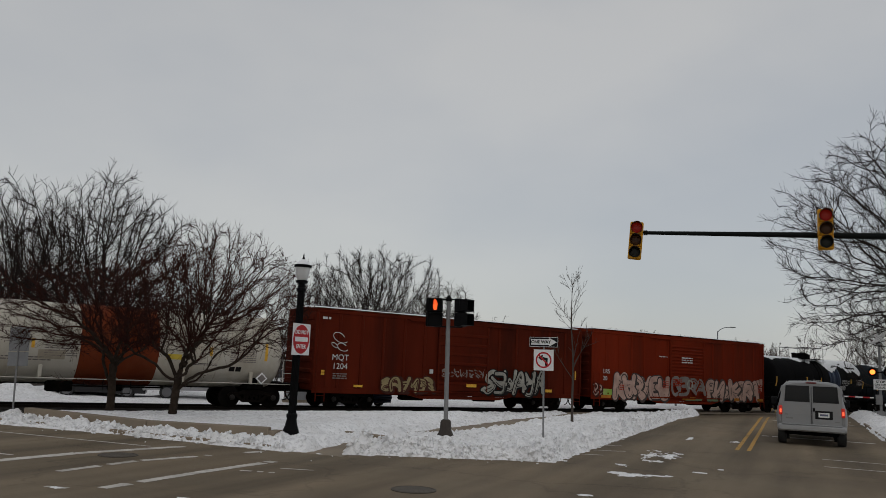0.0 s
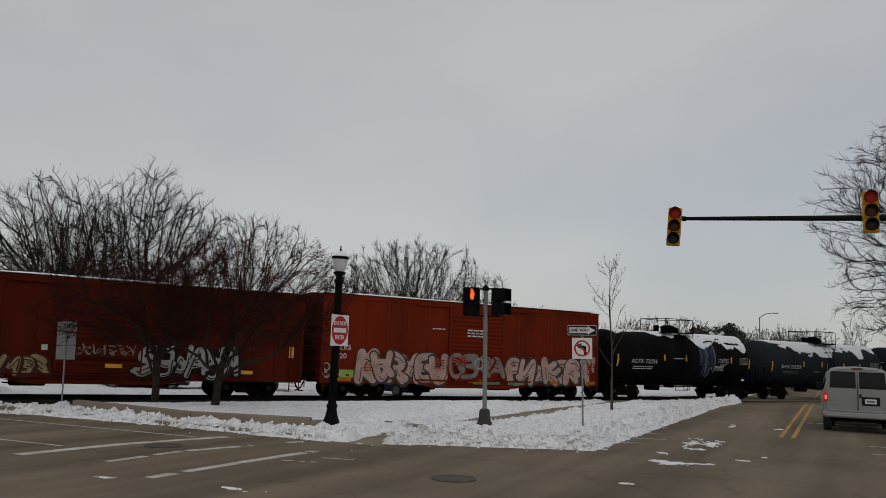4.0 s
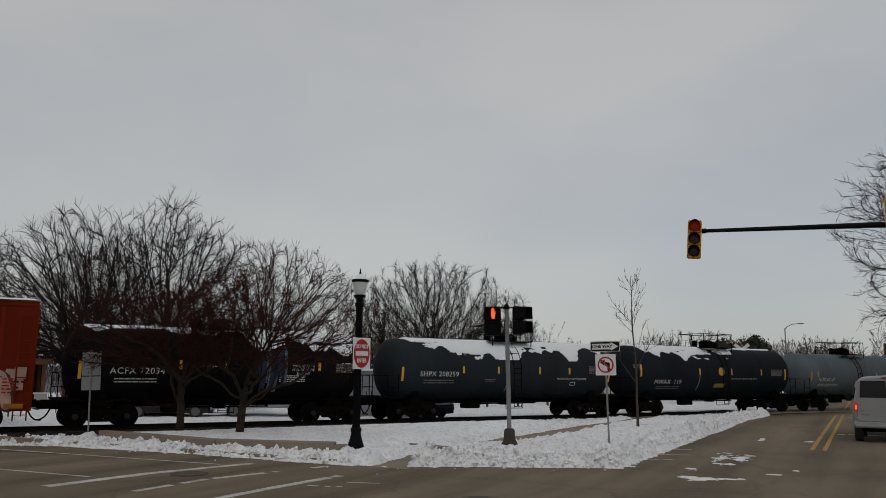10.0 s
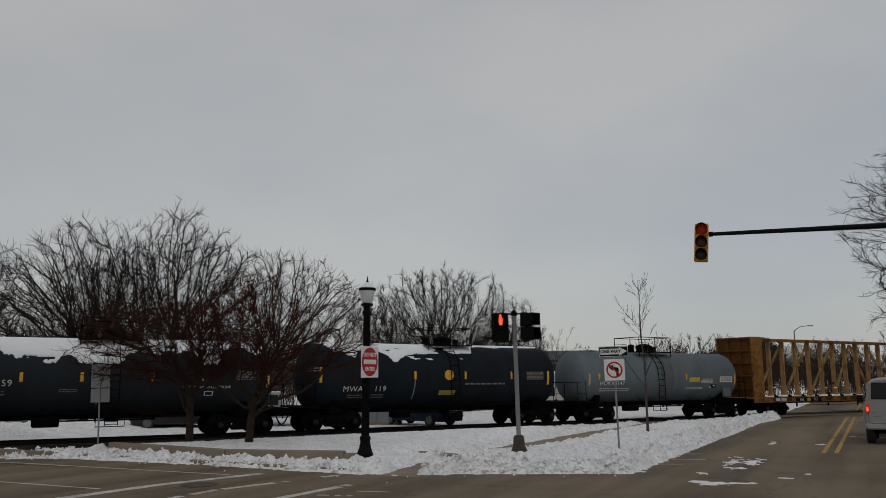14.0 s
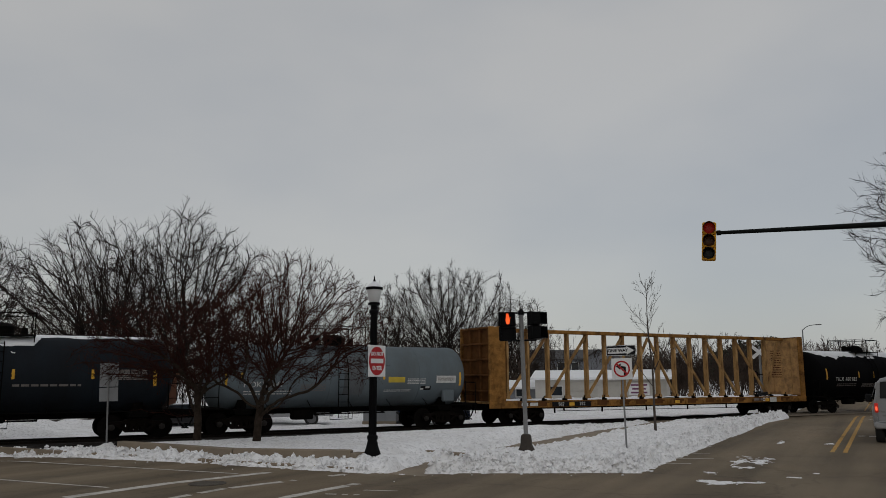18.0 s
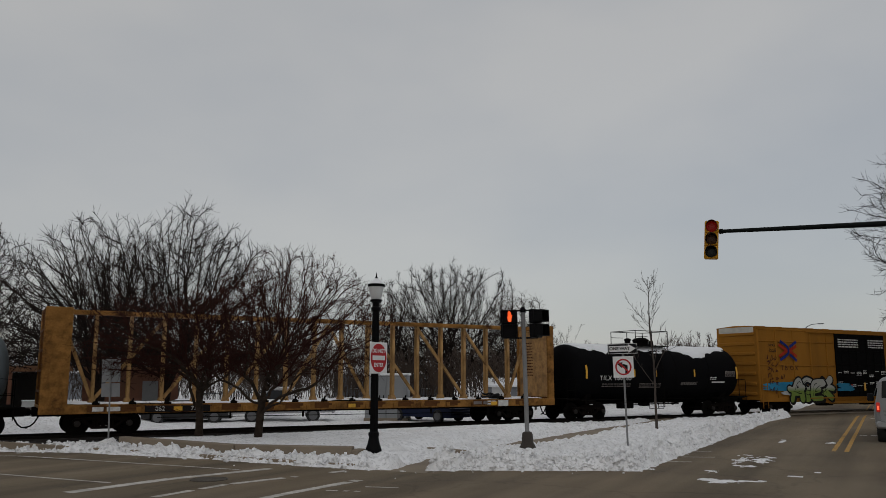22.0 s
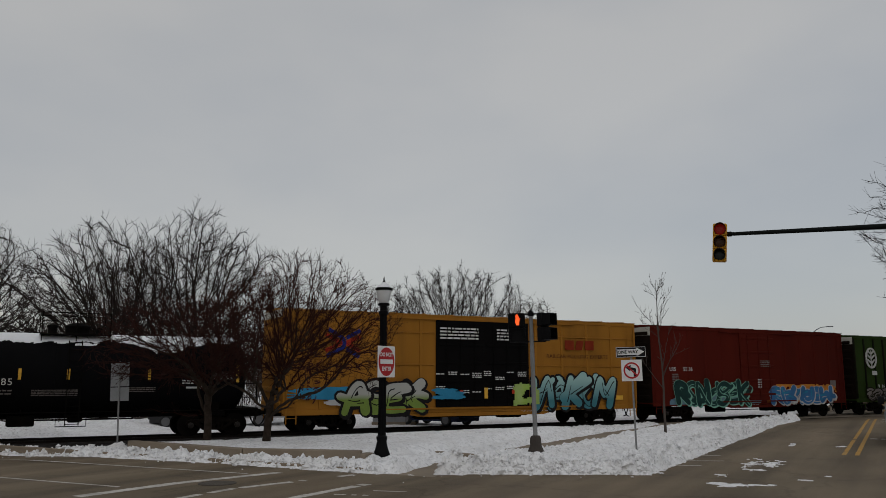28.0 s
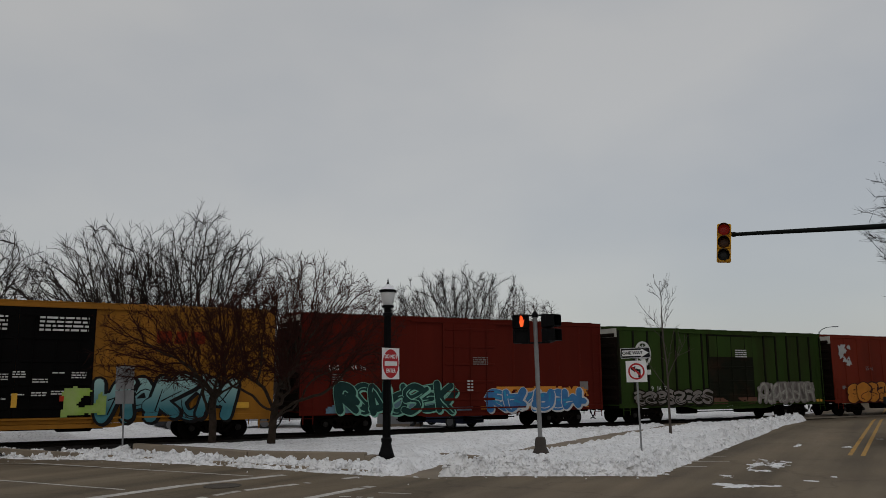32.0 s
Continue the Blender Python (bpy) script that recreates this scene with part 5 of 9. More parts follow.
P_BOX_RED = mat("boxcar_orange_red_paint", (0.148, 0.0165, 0.0052), rough=0.7, spec=0.04, var=0.26, scale=0.8, fine=30, dirt=(0.065, 0.012, 0.005), dirt_amount=0.8, streak=4.0)
P_BLACK_TANK = mat("black_tank_paint", (0.004, 0.004, 0.0045), rough=0.75, spec=0.05, var=0.35, scale=1.0, fine=25, dirt=(0.013, 0.012, 0.012), dirt_amount=0.5, streak=3.0)
P_BLUE_TANK = mat("dark_blue_grey_tank_paint", (0.021, 0.026, 0.031), rough=0.7, spec=0.05, var=0.22, scale=0.9, fine=25, dirt=(0.016, 0.016, 0.017), dirt_amount=0.7, streak=3.0)
P_NAVY_TANK = mat("navy_tank_paint", (0.013, 0.017, 0.022), rough=0.7, spec=0.05, var=0.25, scale=0.9, fine=25, dirt=(0.011, 0.011, 0.012), dirt_amount=0.7, streak=3.0)
P_GREY_TANK = mat("pale_grey_blue_tank_paint", (0.125, 0.150, 0.165), rough=0.7, spec=0.04, var=0.15, scale=0.9, fine=25, dirt=(0.085, 0.085, 0.08), dirt_amount=0.55, streak=3.0)
P_TAN = mat("lumber_car_tan_paint", (0.31, 0.185, 0.075), rough=0.75, spec=0.1, var=0.45, scale=4.0, fine=16, dirt=(0.075, 0.032, 0.015), dirt_amount=1.0, streak=2.0)
P_TAN_SILL = mat("rusty_orange_sill_paint", (0.24, 0.115, 0.030), rough=0.75, spec=0.1, var=0.4, scale=3.0, fine=16, dirt=(0.035, 0.014, 0.007), dirt_amount=1.0)
P_YELLOW = mat("golden_yellow_boxcar_paint", (0.30, 0.130, 0.020), rough=0.7, spec=0.04, var=0.15, scale=0.8, fine=30, dirt=(0.17, 0.075, 0.016), dirt_amount=0.6, streak=4.0)
P_BLACK_DOOR = mat("black_door_paint", (0.004, 0.0037, 0.0037), rough=0.8, spec=0.04, var=0.3, scale=1.2)
P_MAROON = mat("maroon_boxcar_paint", (0.078, 0.0095, 0.0055), rough=0.7, spec=0.04, var=0.2, scale=0.8, fine=30, dirt=(0.05, 0.008, 0.005), dirt_amount=0.6, streak=4.0)
P_GREEN = mat("dark_green_boxcar_paint", (0.025, 0.047, 0.010), rough=0.7, spec=0.04, var=0.2, scale=0.8, fine=30, dirt=(0.022, 0.022, 0.009), dirt_amount=0.8, streak=4.0)
P_GREEN_DARK = mat("very_dark_green_paint", (0.009, 0.010, 0.006), rough=0.7, spec=0.04, var=0.3, scale=1.0, dirt=(0.035, 0.016, 0.009), dirt_amount=0.6)
# Near-black puts the shade of the gaps between cars into the end colour.
P_END_SHADE = mat("shaded_end_paint", (0.012, 0.008, 0.006), rough=0.9, spec=0.03, var=0.3, scale=1.5)
P_RED_CAR = mat("brick_red_boxcar_paint", (0.165, 0.026, 0.014), rough=0.7, spec=0.04, var=0.2, scale=0.8, fine=30, dirt=(0.09, 0.02, 0.012), dirt_amount=0.6, streak=4.0)
G_PINK = mat("spray_pale_pink", (0.40, 0.27, 0.225), rough=0.8, spec=0.1, var=0.3, scale=2.5, dirt=(0.26, 0.17, 0.14), dirt_amount=0.8)
G_WHITE = mat("spray_grey_white", (0.42, 0.42, 0.41), rough=0.8, spec=0.1, var=0.2, scale=2)
G_BLACK = mat("spray_black", (0.012, 0.011, 0.011), rough=0.8, spec=0.1, var=0.2)
G_DKRED = mat("spray_dark_line", (0.05, 0.018, 0.014), rough=0.8, spec=0.1, var=0.2)
G_LIME = mat("spray_lime_green", (0.24, 0.36, 0.07), rough=0.8, spec=0.1, var=0.25, scale=1.5, dirt=(0.4, 0.42, 0.25), dirt_amount=0.6)
G_GREY_LINE = mat("spray_grey_line", (0.055, 0.045, 0.042), rough=0.8, spec=0.1, var=0.3)
G_MINT = mat("spray_mint", (0.17, 0.36, 0.28), rough=0.8, spec=0.1, var=0.2)
G_DARK_TEAL = mat("spray_dark_teal", (0.012, 0.035, 0.032), rough=0.8, spec=0.1, var=0.3)
G_BLUE = mat("spray_blue", (0.045, 0.15, 0.32), rough=0.8, spec=0.1, var=0.25, scale=1.5, dirt=(0.03, 0.09, 0.22), dirt_amount=0.6)
G_SKY = mat("spray_sky_blue", (0.03, 0.20, 0.34), rough=0.8, spec=0.1, var=0.25, scale=1.5)
G_ORANGE = mat("spray_orange", (0.50, 0.19, 0.03), rough=0.8, spec=0.1, var=0.25, scale=1.5)
G_GREY = mat("spray_faded_grey", (0.17, 0.15, 0.14), rough=0.8, spec=0.1, var=0.3, scale=2)
G_PALE = mat("spray_dusty_white", (0.26, 0.25, 0.22), rough=0.9, spec=0.05, var=0.35, scale=4)
def faded(name, low, high, z0, z1):
    """Spray paint that fades from one colour at height z0 of the car's side to another at z1."""
    m = mat(name, low, rough=0.8, spec=0.1, var=0.2, scale=2.0)
    n, ln, q = m.node_tree.nodes, m.node_tree.links, m.node_tree.nodes["Principled BSDF"]
    base = q.inputs["Base Color"].links[0].from_socket
    co, sep, mr, mx = n.new("ShaderNodeTexCoord"), n.new("ShaderNodeSeparateXYZ"), n.new("ShaderNodeMapRange"), n.new("ShaderNodeMix")
    mx.data_type = "RGBA"
    mr.inputs["From Min"].default_value, mr.inputs["From Max"].default_value = z0, z1
    ln.new(co.outputs["Object"], sep.inputs[0])
    ln.new(sep.outputs["Z"], mr.inputs["Value"])
    ln.new(mr.outputs[0], mx.inputs["Factor"])
    ln.new(base, mx.inputs["A"])
    mx.inputs["B"].default_value = (*high, 1)
    ln.new(mx.outputs["Result"], q.inputs["Base Color"])
    return m


G_TEAL_FADE = faded("spray_teal_to_mint", (0.05, 0.17, 0.20), (0.30, 0.46, 0.44), 1.2, 2.3)
G_LIME_FADE = faded("spray_lime_to_grey", (0.16, 0.23, 0.05), (0.36, 0.36, 0.33), 1.35, 1.6)
DECAL_NAVY = mat("decal_navy", (0.018, 0.028, 0.16), rough=0.8, spec=0.08, var=0.15)
DECAL_RED = mat("decal_red", (0.36, 0.035, 0.016), rough=0.8, spec=0.08, var=0.15)
DECAL_BROWN = mat("decal_brown", (0.065, 0.02, 0.01), rough=0.8, spec=0.08, var=0.15)

# front to rear: places of the pulling faces along the track when the clip begins
def white_tank():
    R, zc = 1.55, 2.34
    car, tank, hl = tank_car("white tank car with a rust-red band, steel railings and a placard", -0.15, 14.9, R, zc, P_WHITE_TANK, rail_paint=mat("dirty_white_rail", (0.42, 0.40, 0.36), rough=0.6, var=0.2), band=(-1.47, 1.36, P_RUST_BAND), head_gap=0.75, platform=False)
    for x in (-3.04, -0.75, 3.4):
        tank_strip(car, x, 0.11, 1.5, 1.72, R, zc)
    tank_strip(car, 5.72, 0.12, 1.3, 1.8, R, zc)
    tank_strip(car, 1.1, 0.11, 1.5, 1.72, R, zc)
    tank_text(car, "72", 0.42, -4.35, 1.82, R, zc, G_BLACK)
    tank_bars(car, -2.1, 1.1, 6, 0.045, 1.6, R, zc, G_GREY, 1)
    tank_strip(car, -2.4, 0.9, 1.75, 1.98, R, zc, mat("faded_tan_patch", (0.30, 0.26, 0.20), rough=0.7, var=0.2), "faded_patch")
    tank_bars(car, 4.75, 1.1, 7, 0.04, 1.55, R, zc, G_GREY, 2)
    tank_bars(car, 3.2, 1.0, 2, 0.03, 1.95, R, zc, G_GREY, 3)
    tank_bars(car, -3.5, 2.2, 2, 0.05, 1.96, R, zc, G_GREY, 4)
    for k in (0, 1):
        tank_strip(car, 4.35 + 0.27 * k, 0.23, 2.0, 2.14, R, zc, G_BLACK, "data_plate")
    tank_strip(car, 1.95, 0.6, 1.72, 1.86, R, zc, mat("yellow_warning_plate", (0.5, 0.36, 0.03), rough=0.6, var=0.2), "warning_plate")
    part("placard", Shape().box((5.6, -1.5, 1.25), (0.36, 0.02, 0.36), 0.005, Matrix.Rotation(math.pi / 4, 3, "Y")), SIGN_WHITE, car, "white diamond hazard placard")
    part("placard_mark", Shape().box((5.6, -1.515, 1.25), (0.25, 0.01, 0.25), 0.0, Matrix.Rotation(math.pi / 4, 3, "Y")), G_GREY, car)
    for x in (-5.6, -2.7, 2.4, 5.2):
        part("step_bracket", Shape().box((x, -1.3, 1.25), (0.14, 0.12, 0.5), 0.02), P_WHITE_TANK, car)


def brown_boxcar():
    car = boxcar("weathered brown-red boxcar with white marks, graffiti and a snowy roof", 14.75, 31.65, 15.85, 4.44, P_BOX_BROWN, P_BOX_BROWN, 14, (-1.5, 1.5), 0.16, end_paint=P_BOX_BROWN, rib_out=0.045, sill=0.68, door_panels=6)
    y = -1.56
    side_text(car, "MQT", 0.38, -6.67, 2.30, y, LETTER_WHITE)
    side_text(car, "1204", 0.38, -6.67, 1.90, y, LETTER_WHITE)
    bars(car, -7.0, 1.55, y, 0.7, 3, 0.05, G_GREY, 3)
    bars(car, -7.65, 4.0, y, 0.4, 1, 0.1, LETTER_WHITE, 4)
    doodle = Shape()
    for cx, cz, r in ((-6.75, 3.2, 0.26), (-6.6, 2.78, 0.2), (-6.98, 2.85, 0.13)):
        doodle.tube([(cx + r * (1 + 0.08 * a) * math.cos(a), y, cz + 0.9 * r * math.sin(a + cx)) for a in np.linspace(0.6, 5.9, 17)], 0.016, 4)
    part("chalk_mark", doodle, LETTER_WHITE, car, "round white chalk doodle")
    plate(car, "reflector", -7.58, -7.42, 1.5, 1.72, y - 0.03, YELLOW_MARK)
    plate(car, "reflector", 7.3, 7.5, 1.72, 2.2, y - 0.03, YELLOW_MARK)
    plate(car, "reflector", -5.95, -5.5, 1.0, 1.1, y - 0.03, YELLOW_MARK)
    plate(car, "reflector", 0.2, 0.8, 1.15, 1.3, y - 0.09, YELLOW_MARK)
    plate(car, "reflector", 5.3, 5.8, 1.0, 1.15, y - 0.03, YELLOW_MARK)
    plate(car, "tag_card", -1.95, -1.75, 1.75, 1.95, y - 0.03, G_WHITE)
    graffiti(car, -4.5, 0.82, -1.75, 1.55, y - 0.05, [0, 1, 2, 3, 4, 5], mat("faded_cream_paint", (0.24, 0.19, 0.10), rough=0.8, spec=0.05, var=0.3), G_DKRED, 8, None, 0.26)
    graffiti(car, -1.3, 1.6, 1.2, 2.05, y - 0.14, [0, 1, 2, 3, 4, 5, 6], G_GREY, P_BOX_BROWN, 9, None, 0.16)
    graffiti(car, 1.35, 0.8, 5.1, 2.1, y - 0.07, [0, 4, 3, 2, 5, 7], G_PALE, G_BLACK, 11, None, thick=0.26, rim=0.05)


def red_boxcar():
    car = boxcar("orange-red boxcar with pale graffiti along its side and a snowy roof", 31.62, 48.02, 15.75, 4.6, P_BOX_RED, P_BOX_RED, 15, (-1.5, 1.65), 0.12, end_paint=P_BOX_BROWN, rib_out=0.03, sill=0.68, door_panels=15)
    y = -1.545
    side_text(car, "LRS", 0.34, -6.75, 2.27, y, LETTER_WHITE)
    side_text(car, "20", 0.34, -6.85, 1.88, y, LETTER_WHITE)
    bars(car, -0.5, 3.3, y - 0.08, 1.0, 3, 0.07, LETTER_WHITE, 6)
    bars(car, -2.4, 3.3, y, 0.7, 1, 0.05, LETTER_WHITE, 7)
    graffiti(car, -7.75, 0.9, -7.15, 1.6, y - 0.03, [0, 0], G_PINK, G_DKRED, 21, None, 0.2)
    graffiti(car, -6.1, 0.72, -1.65, 2.2, y - 0.03, [6, 2, 5, 7, 4, 1], G_PINK, G_GREY_LINE, 22, None, 0.42, rim=0.05)
    graffiti(car, -1.45, 0.95, 1.55, 2.2, y - 0.15, [8, 4, 5, 2], G_GREY, P_BOX_RED, 33, None, 0.26, rim=0.04)
    graffiti(car, 2.0, 0.75, 7.1, 2.1, y - 0.03, [1, 7, 3, 6, 4, 5, 2], G_PINK, G_GREY_LINE, 24, None, 0.40, rim=0.05)
    smear(car, "spray_cloud", 6.3, 7.7, 1.2, 2.3, y - 0.02, G_PINK, 35, 0.62)
    ring = Shape()
    fat_line(ring, [(0.15 + 0.24 * math.cos(a), 1.72 + 0.24 * math.sin(a)) for a in np.linspace(0, 6.2832, 21)], 0.05, 0.05, y - 0.19, [0.0])
    part("sprayed_ring", ring, G_PALE, car, "pale sprayed ring")
    for x, z, w, rows in ((-1.4, 1.95, 0.8, 4), (-2.3, 1.8, 0.5, 4), (6.9, 1.8, 0.35, 5), (-5.9, 1.5, 0.35, 3)):
        bars(car, x, z, y - 0.2, w, rows, 0.06, mat("sprayed_vermilion", (0.30, 0.03, 0.015), rough=0.8, spec=0.08, var=0.2), int(10 * w), name="tag_scrawl")
    for x, w in ((-7.2, 0.75), (-0.4, 1.2), (4.6, 0.5), (7.0, 0.6)):
        plate(car, "reflector", x, x + w, 0.78, 0.95, y - 0.075, mat("dull_orange_reflector", (0.34, 0.13, 0.02), rough=0.7, spec=0.1, var=0.3))
    smear(car, "spray_cloud", -7.8, -4.6, 0.8, 1.3, y - 0.02, G_LIME, 36, 0.66)
    smear(car, "spray_cloud", -0.3, 3.2, 0.65, 0.9, y - 0.06, mat("spray_moss", (0.12, 0.16, 0.08), rough=0.7, var=0.3), 37, 0.45)


def black_tank():
    R, zc = 1.5, 2.40
    car, tank, hl = tank_car("black tank car with white marks, yellow reflectors and snow on top", 48.08, 61.15, R, zc, P_BLACK_TANK, snow=(0.6, 5.6, 1.25, 3), dome=-0.2)
    tank_snow(car, R, zc, -5.3, 0.5, 0.75, 13)
    tank_text(car, "ACFX 72034", 0.34, -3.45, 1.74, R, zc)
    tank_bars(car, -3.5, 1.5, 2, 0.05, 1.96, R, zc, None, 3, 2.5)
    for x in (-1.9, -0.15, 3.75):
        tank_strip(car, x, 0.11, 1.45, 1.68, R, zc)
    tank_strip(car, hl - 0.5, 0.11, 1.5, 1.9, R, zc)
    tank_strip(car, -5.45, 0.11, 1.5, 1.95, R, zc)
    for q, word in enumerate(("MAGNESIUM", "HYDROXIDE", "SLURRY")):
        tank_text(car, word, 0.16, 3.05, 1.56 + 0.105 * q, R, zc)
    tank_bars(car, 2.6, 1.1, 4, 0.04, 1.85, R, zc, None, 9)
    tank_bars(car, 4.9, 0.8, 6, 0.045, 1.5, R, zc, G_GREY, 10, 1.5)
    tank_bars(car, -0.7, 0.9, 1, 0.04, 1.6, R, zc, None, 11)
    for dx, dz in ((0, 0.12), (0, -0.12)):
        tank_bars(car, 4.95, 0.4, 1, 0.035, 1.6 + dz, R, zc, None, 12)
    rnd = random.Random(17)
    tones = [mat("spilt_dark_blue_stain", (0.012, 0.017, 0.032), rough=0.6, spec=0.1, var=0.5, scale=2.5), mat("spilt_blue_stain", (0.026, 0.036, 0.062), rough=0.6, spec=0.1, var=0.5, scale=2.5), mat("spilt_pale_blue_stain", (0.10, 0.12, 0.155), rough=0.6, spec=0.1, var=0.5, scale=3)]
    for k in range(15):
        x = 1.05 + 1.25 * k / 14 + rnd.uniform(-0.04, 0.04)
        tank_strip(car, x, rnd.uniform(0.05, 0.17), rnd.uniform(0.8, 1.15), rnd.uniform(1.6, 2.4), R + 0.0015 * (k % 5), zc, tones[(k * 2 + k // 3) % 3] if k % 4 else tones[1], "spill_streak")


def blue_tank():
    R, zc = 1.45, 2.35
    car, tank, hl = tank_car("dark blue-grey tank car with white marks and snow on top", 61.2, 75.45, R, zc, P_BLUE_TANK, snow=(-5.4, 6.0, 1.22, 5), dome=0.2)
    tank_text(car, "SHPX 208259", 0.33, -4.1, 1.72, R, zc)
    tank_bars(car, -4.1, 1.6, 2, 0.05, 1.94, R, zc, G_GREY, 5, 2.5)
    for x in (-2.82, -0.87, 1.57, 3.42):
        tank_strip(car, x, 0.11, 1.45, 1.68, R, zc)
    for x in (-6.0, 6.02):
        tank_strip(car, x, 0.12, 1.5, 1.95, R, zc)
    tank_text(car, "MAGNESIUM HYDROXIDE", 0.15, 3.6, 1.85, R, zc)
    tank_bars(car, 5.2, 1.0, 6, 0.045, 1.42, R, zc, G_GREY, 7, 1.5)
    tank_strip(car, 3.7, 0.34, 1.96, 2.1, R, zc, LETTER_WHITE, "data_plate")
    tank_strip(car, 3.7, 0.26, 1.98, 2.08, R + 0.004, zc, P_BLUE_TANK, "data_mark")
    tank_bars(car, -1.3, 0.6, 2, 0.04, 1.9, R, zc, G_GREY, 8)
    tank_bars(car, 6.25, 0.5, 1, 0.06, 1.35, R, zc, G_GREY, 8)
    tank_strip(car, -0.3, 0.07, 1.5, 2.35, R, zc, mat("pale_spill_streak", (0.13, 0.15, 0.17), rough=0.6, var=0.4, scale=3), "spill_streak")


def navy_tank():
    R, zc = 1.47, 2.38
    car, tank, hl = tank_car("navy tank car with a yellow spot and snow streaks on top", 75.45, 89.85, R, zc, P_NAVY_TANK, snow=(-5.6, 1.9, 1.12, 9, 0.05, 0.56), dome=0.45)
    tank_snow(car, R, zc, 1.5, 6.0, 0.38, 19)
    tank_text(car, "MWAX  119", 0.36, -4.0, 1.96, R, zc)
    tank_bars(car, -3.9, 1.7, 2, 0.05, 2.18, R, zc, G_GREY, 15, 2.5)
    for x in (-1.6, 1.0, 3.57):
        tank_strip(car, x, 0.11, 1.42, 1.66, R, zc)
    tank_strip(car, -6.05, 0.12, 1.3, 1.75, R, zc)
    tank_strip(car, 5.73, 0.12, 1.4, 1.85, R, zc)
    spot = Shape()
    ring = [(0.0, 0.0, 0.0)] + [(r * math.cos(6.2832 * k / 24), 0, r * math.sin(6.2832 * k / 24)) for r in (0.08, 0.16, 0.24) for k in range(24)]
    spot.add(ring, [(0, 1 + k, 1 + (k + 1) % 24) for k in range(24)] + [(1 + j * 24 + k, 25 + j * 24 + k, 25 + j * 24 + (k + 1) % 24, 1 + j * 24 + (k + 1) % 24) for j in (0, 1) for k in range(24)])
    on_tank(car, "yellow_spot", sheet("yellow_spot", spot.v, spot.f, YELLOW_MARK, 0), YELLOW_MARK, 0.14, 1.53, R, zc)
    tank_strip(car, 0.12, 0.85, 2.02, 2.2, R, zc, mat("olive_plate", (0.28, 0.22, 0.03), rough=0.6, var=0.2), "warning_plate")
    tank_bars(car, 2.1, 2.2, 1, 0.08, 1.84, R, zc, G_GREY, 16)
    tank_bars(car, 4.95, 1.0, 6, 0.045, 1.45, R, zc, G_GREY, 17, 1.5)
    tank_bars(car, -6.35, 0.5, 2, 0.06, 1.35, R, zc, G_GREY, 18)
    tank_strip(car, -1.6, 0.06, 1.66, 2.35, R, zc, MATS["pale_spill_streak"], "spill_streak")


def grey_tank():
    R, zc = 1.37, 2.35
    car, tank, hl = tank_car("pale grey-blue tank car with white marks and a yellow plate", 89.85, 102.95, R, zc, P_GREY_TANK, dome=-0.4)
    tank_text(car, "HOKX8147", 0.34, -3.8, 1.83, R, zc, None, 1.0)
    tank_bars(car, -3.6, 2.0, 2, 0.05, 2.06, R, zc, None, 5, 2.5)
    tank_bars(car, -1.7, 1.1, 4, 0.04, 1.86, R, zc, G_GREY, 6)
    tank_strip(car, 2.12, 0.8, 1.6, 1.78, R, zc, MATS["yellow_warning_plate"], "warning_plate")
    tank_bars(car, 3.1, 0.9, 4, 0.035, 1.68, R, zc, None, 7)
    tank_strip(car, 4.6, 1.0, 1.56, 1.8, R, zc, LETTER_WHITE, "data_plate")
    tank_bars(car, 4.6, 0.85, 4, 0.025, 1.62, R + 0.004, zc, G_GREY, 9, 2.2)
    tank_bars(car, 2.2, 1.3, 2, 0.03, 2.05, R, zc, None, 8)
    tank_strip(car, 3.6, 0.5, 1.9, 2.05, R, zc, G_BLACK, "data_plate")
    tank_strip(car, 3.68, 0.2, 1.92, 1.98, R + 0.004, zc, LETTER_WHITE, "data_mark")
    tank_strip(car, 3.4, 0.16, 1.98, 2.04, R + 0.004, zc, LETTER_WHITE, "data_mark")
    for x in (-4.7, 1.5):
        tank_strip(car, x, 0.1, 1.45, 1.68, R, zc)
    for e in (-1, 1):
        tank_strip(car, e * (hl - 0.6), 0.1, 1.45, 1.9, R, zc)
    tank_strip(car, 0.1, 0.9, 0.9, 2.2, R, zc, mat("dark_spill_stain", (0.075, 0.08, 0.085), rough=0.7, var=0.5, scale=2.5, streak=6), "spill_stain")
    part("bracket", Shape().box((4.75, -1.22, 1.45), (0.6, 0.2, 0.55), 0.05), P_GREY_TANK, car)


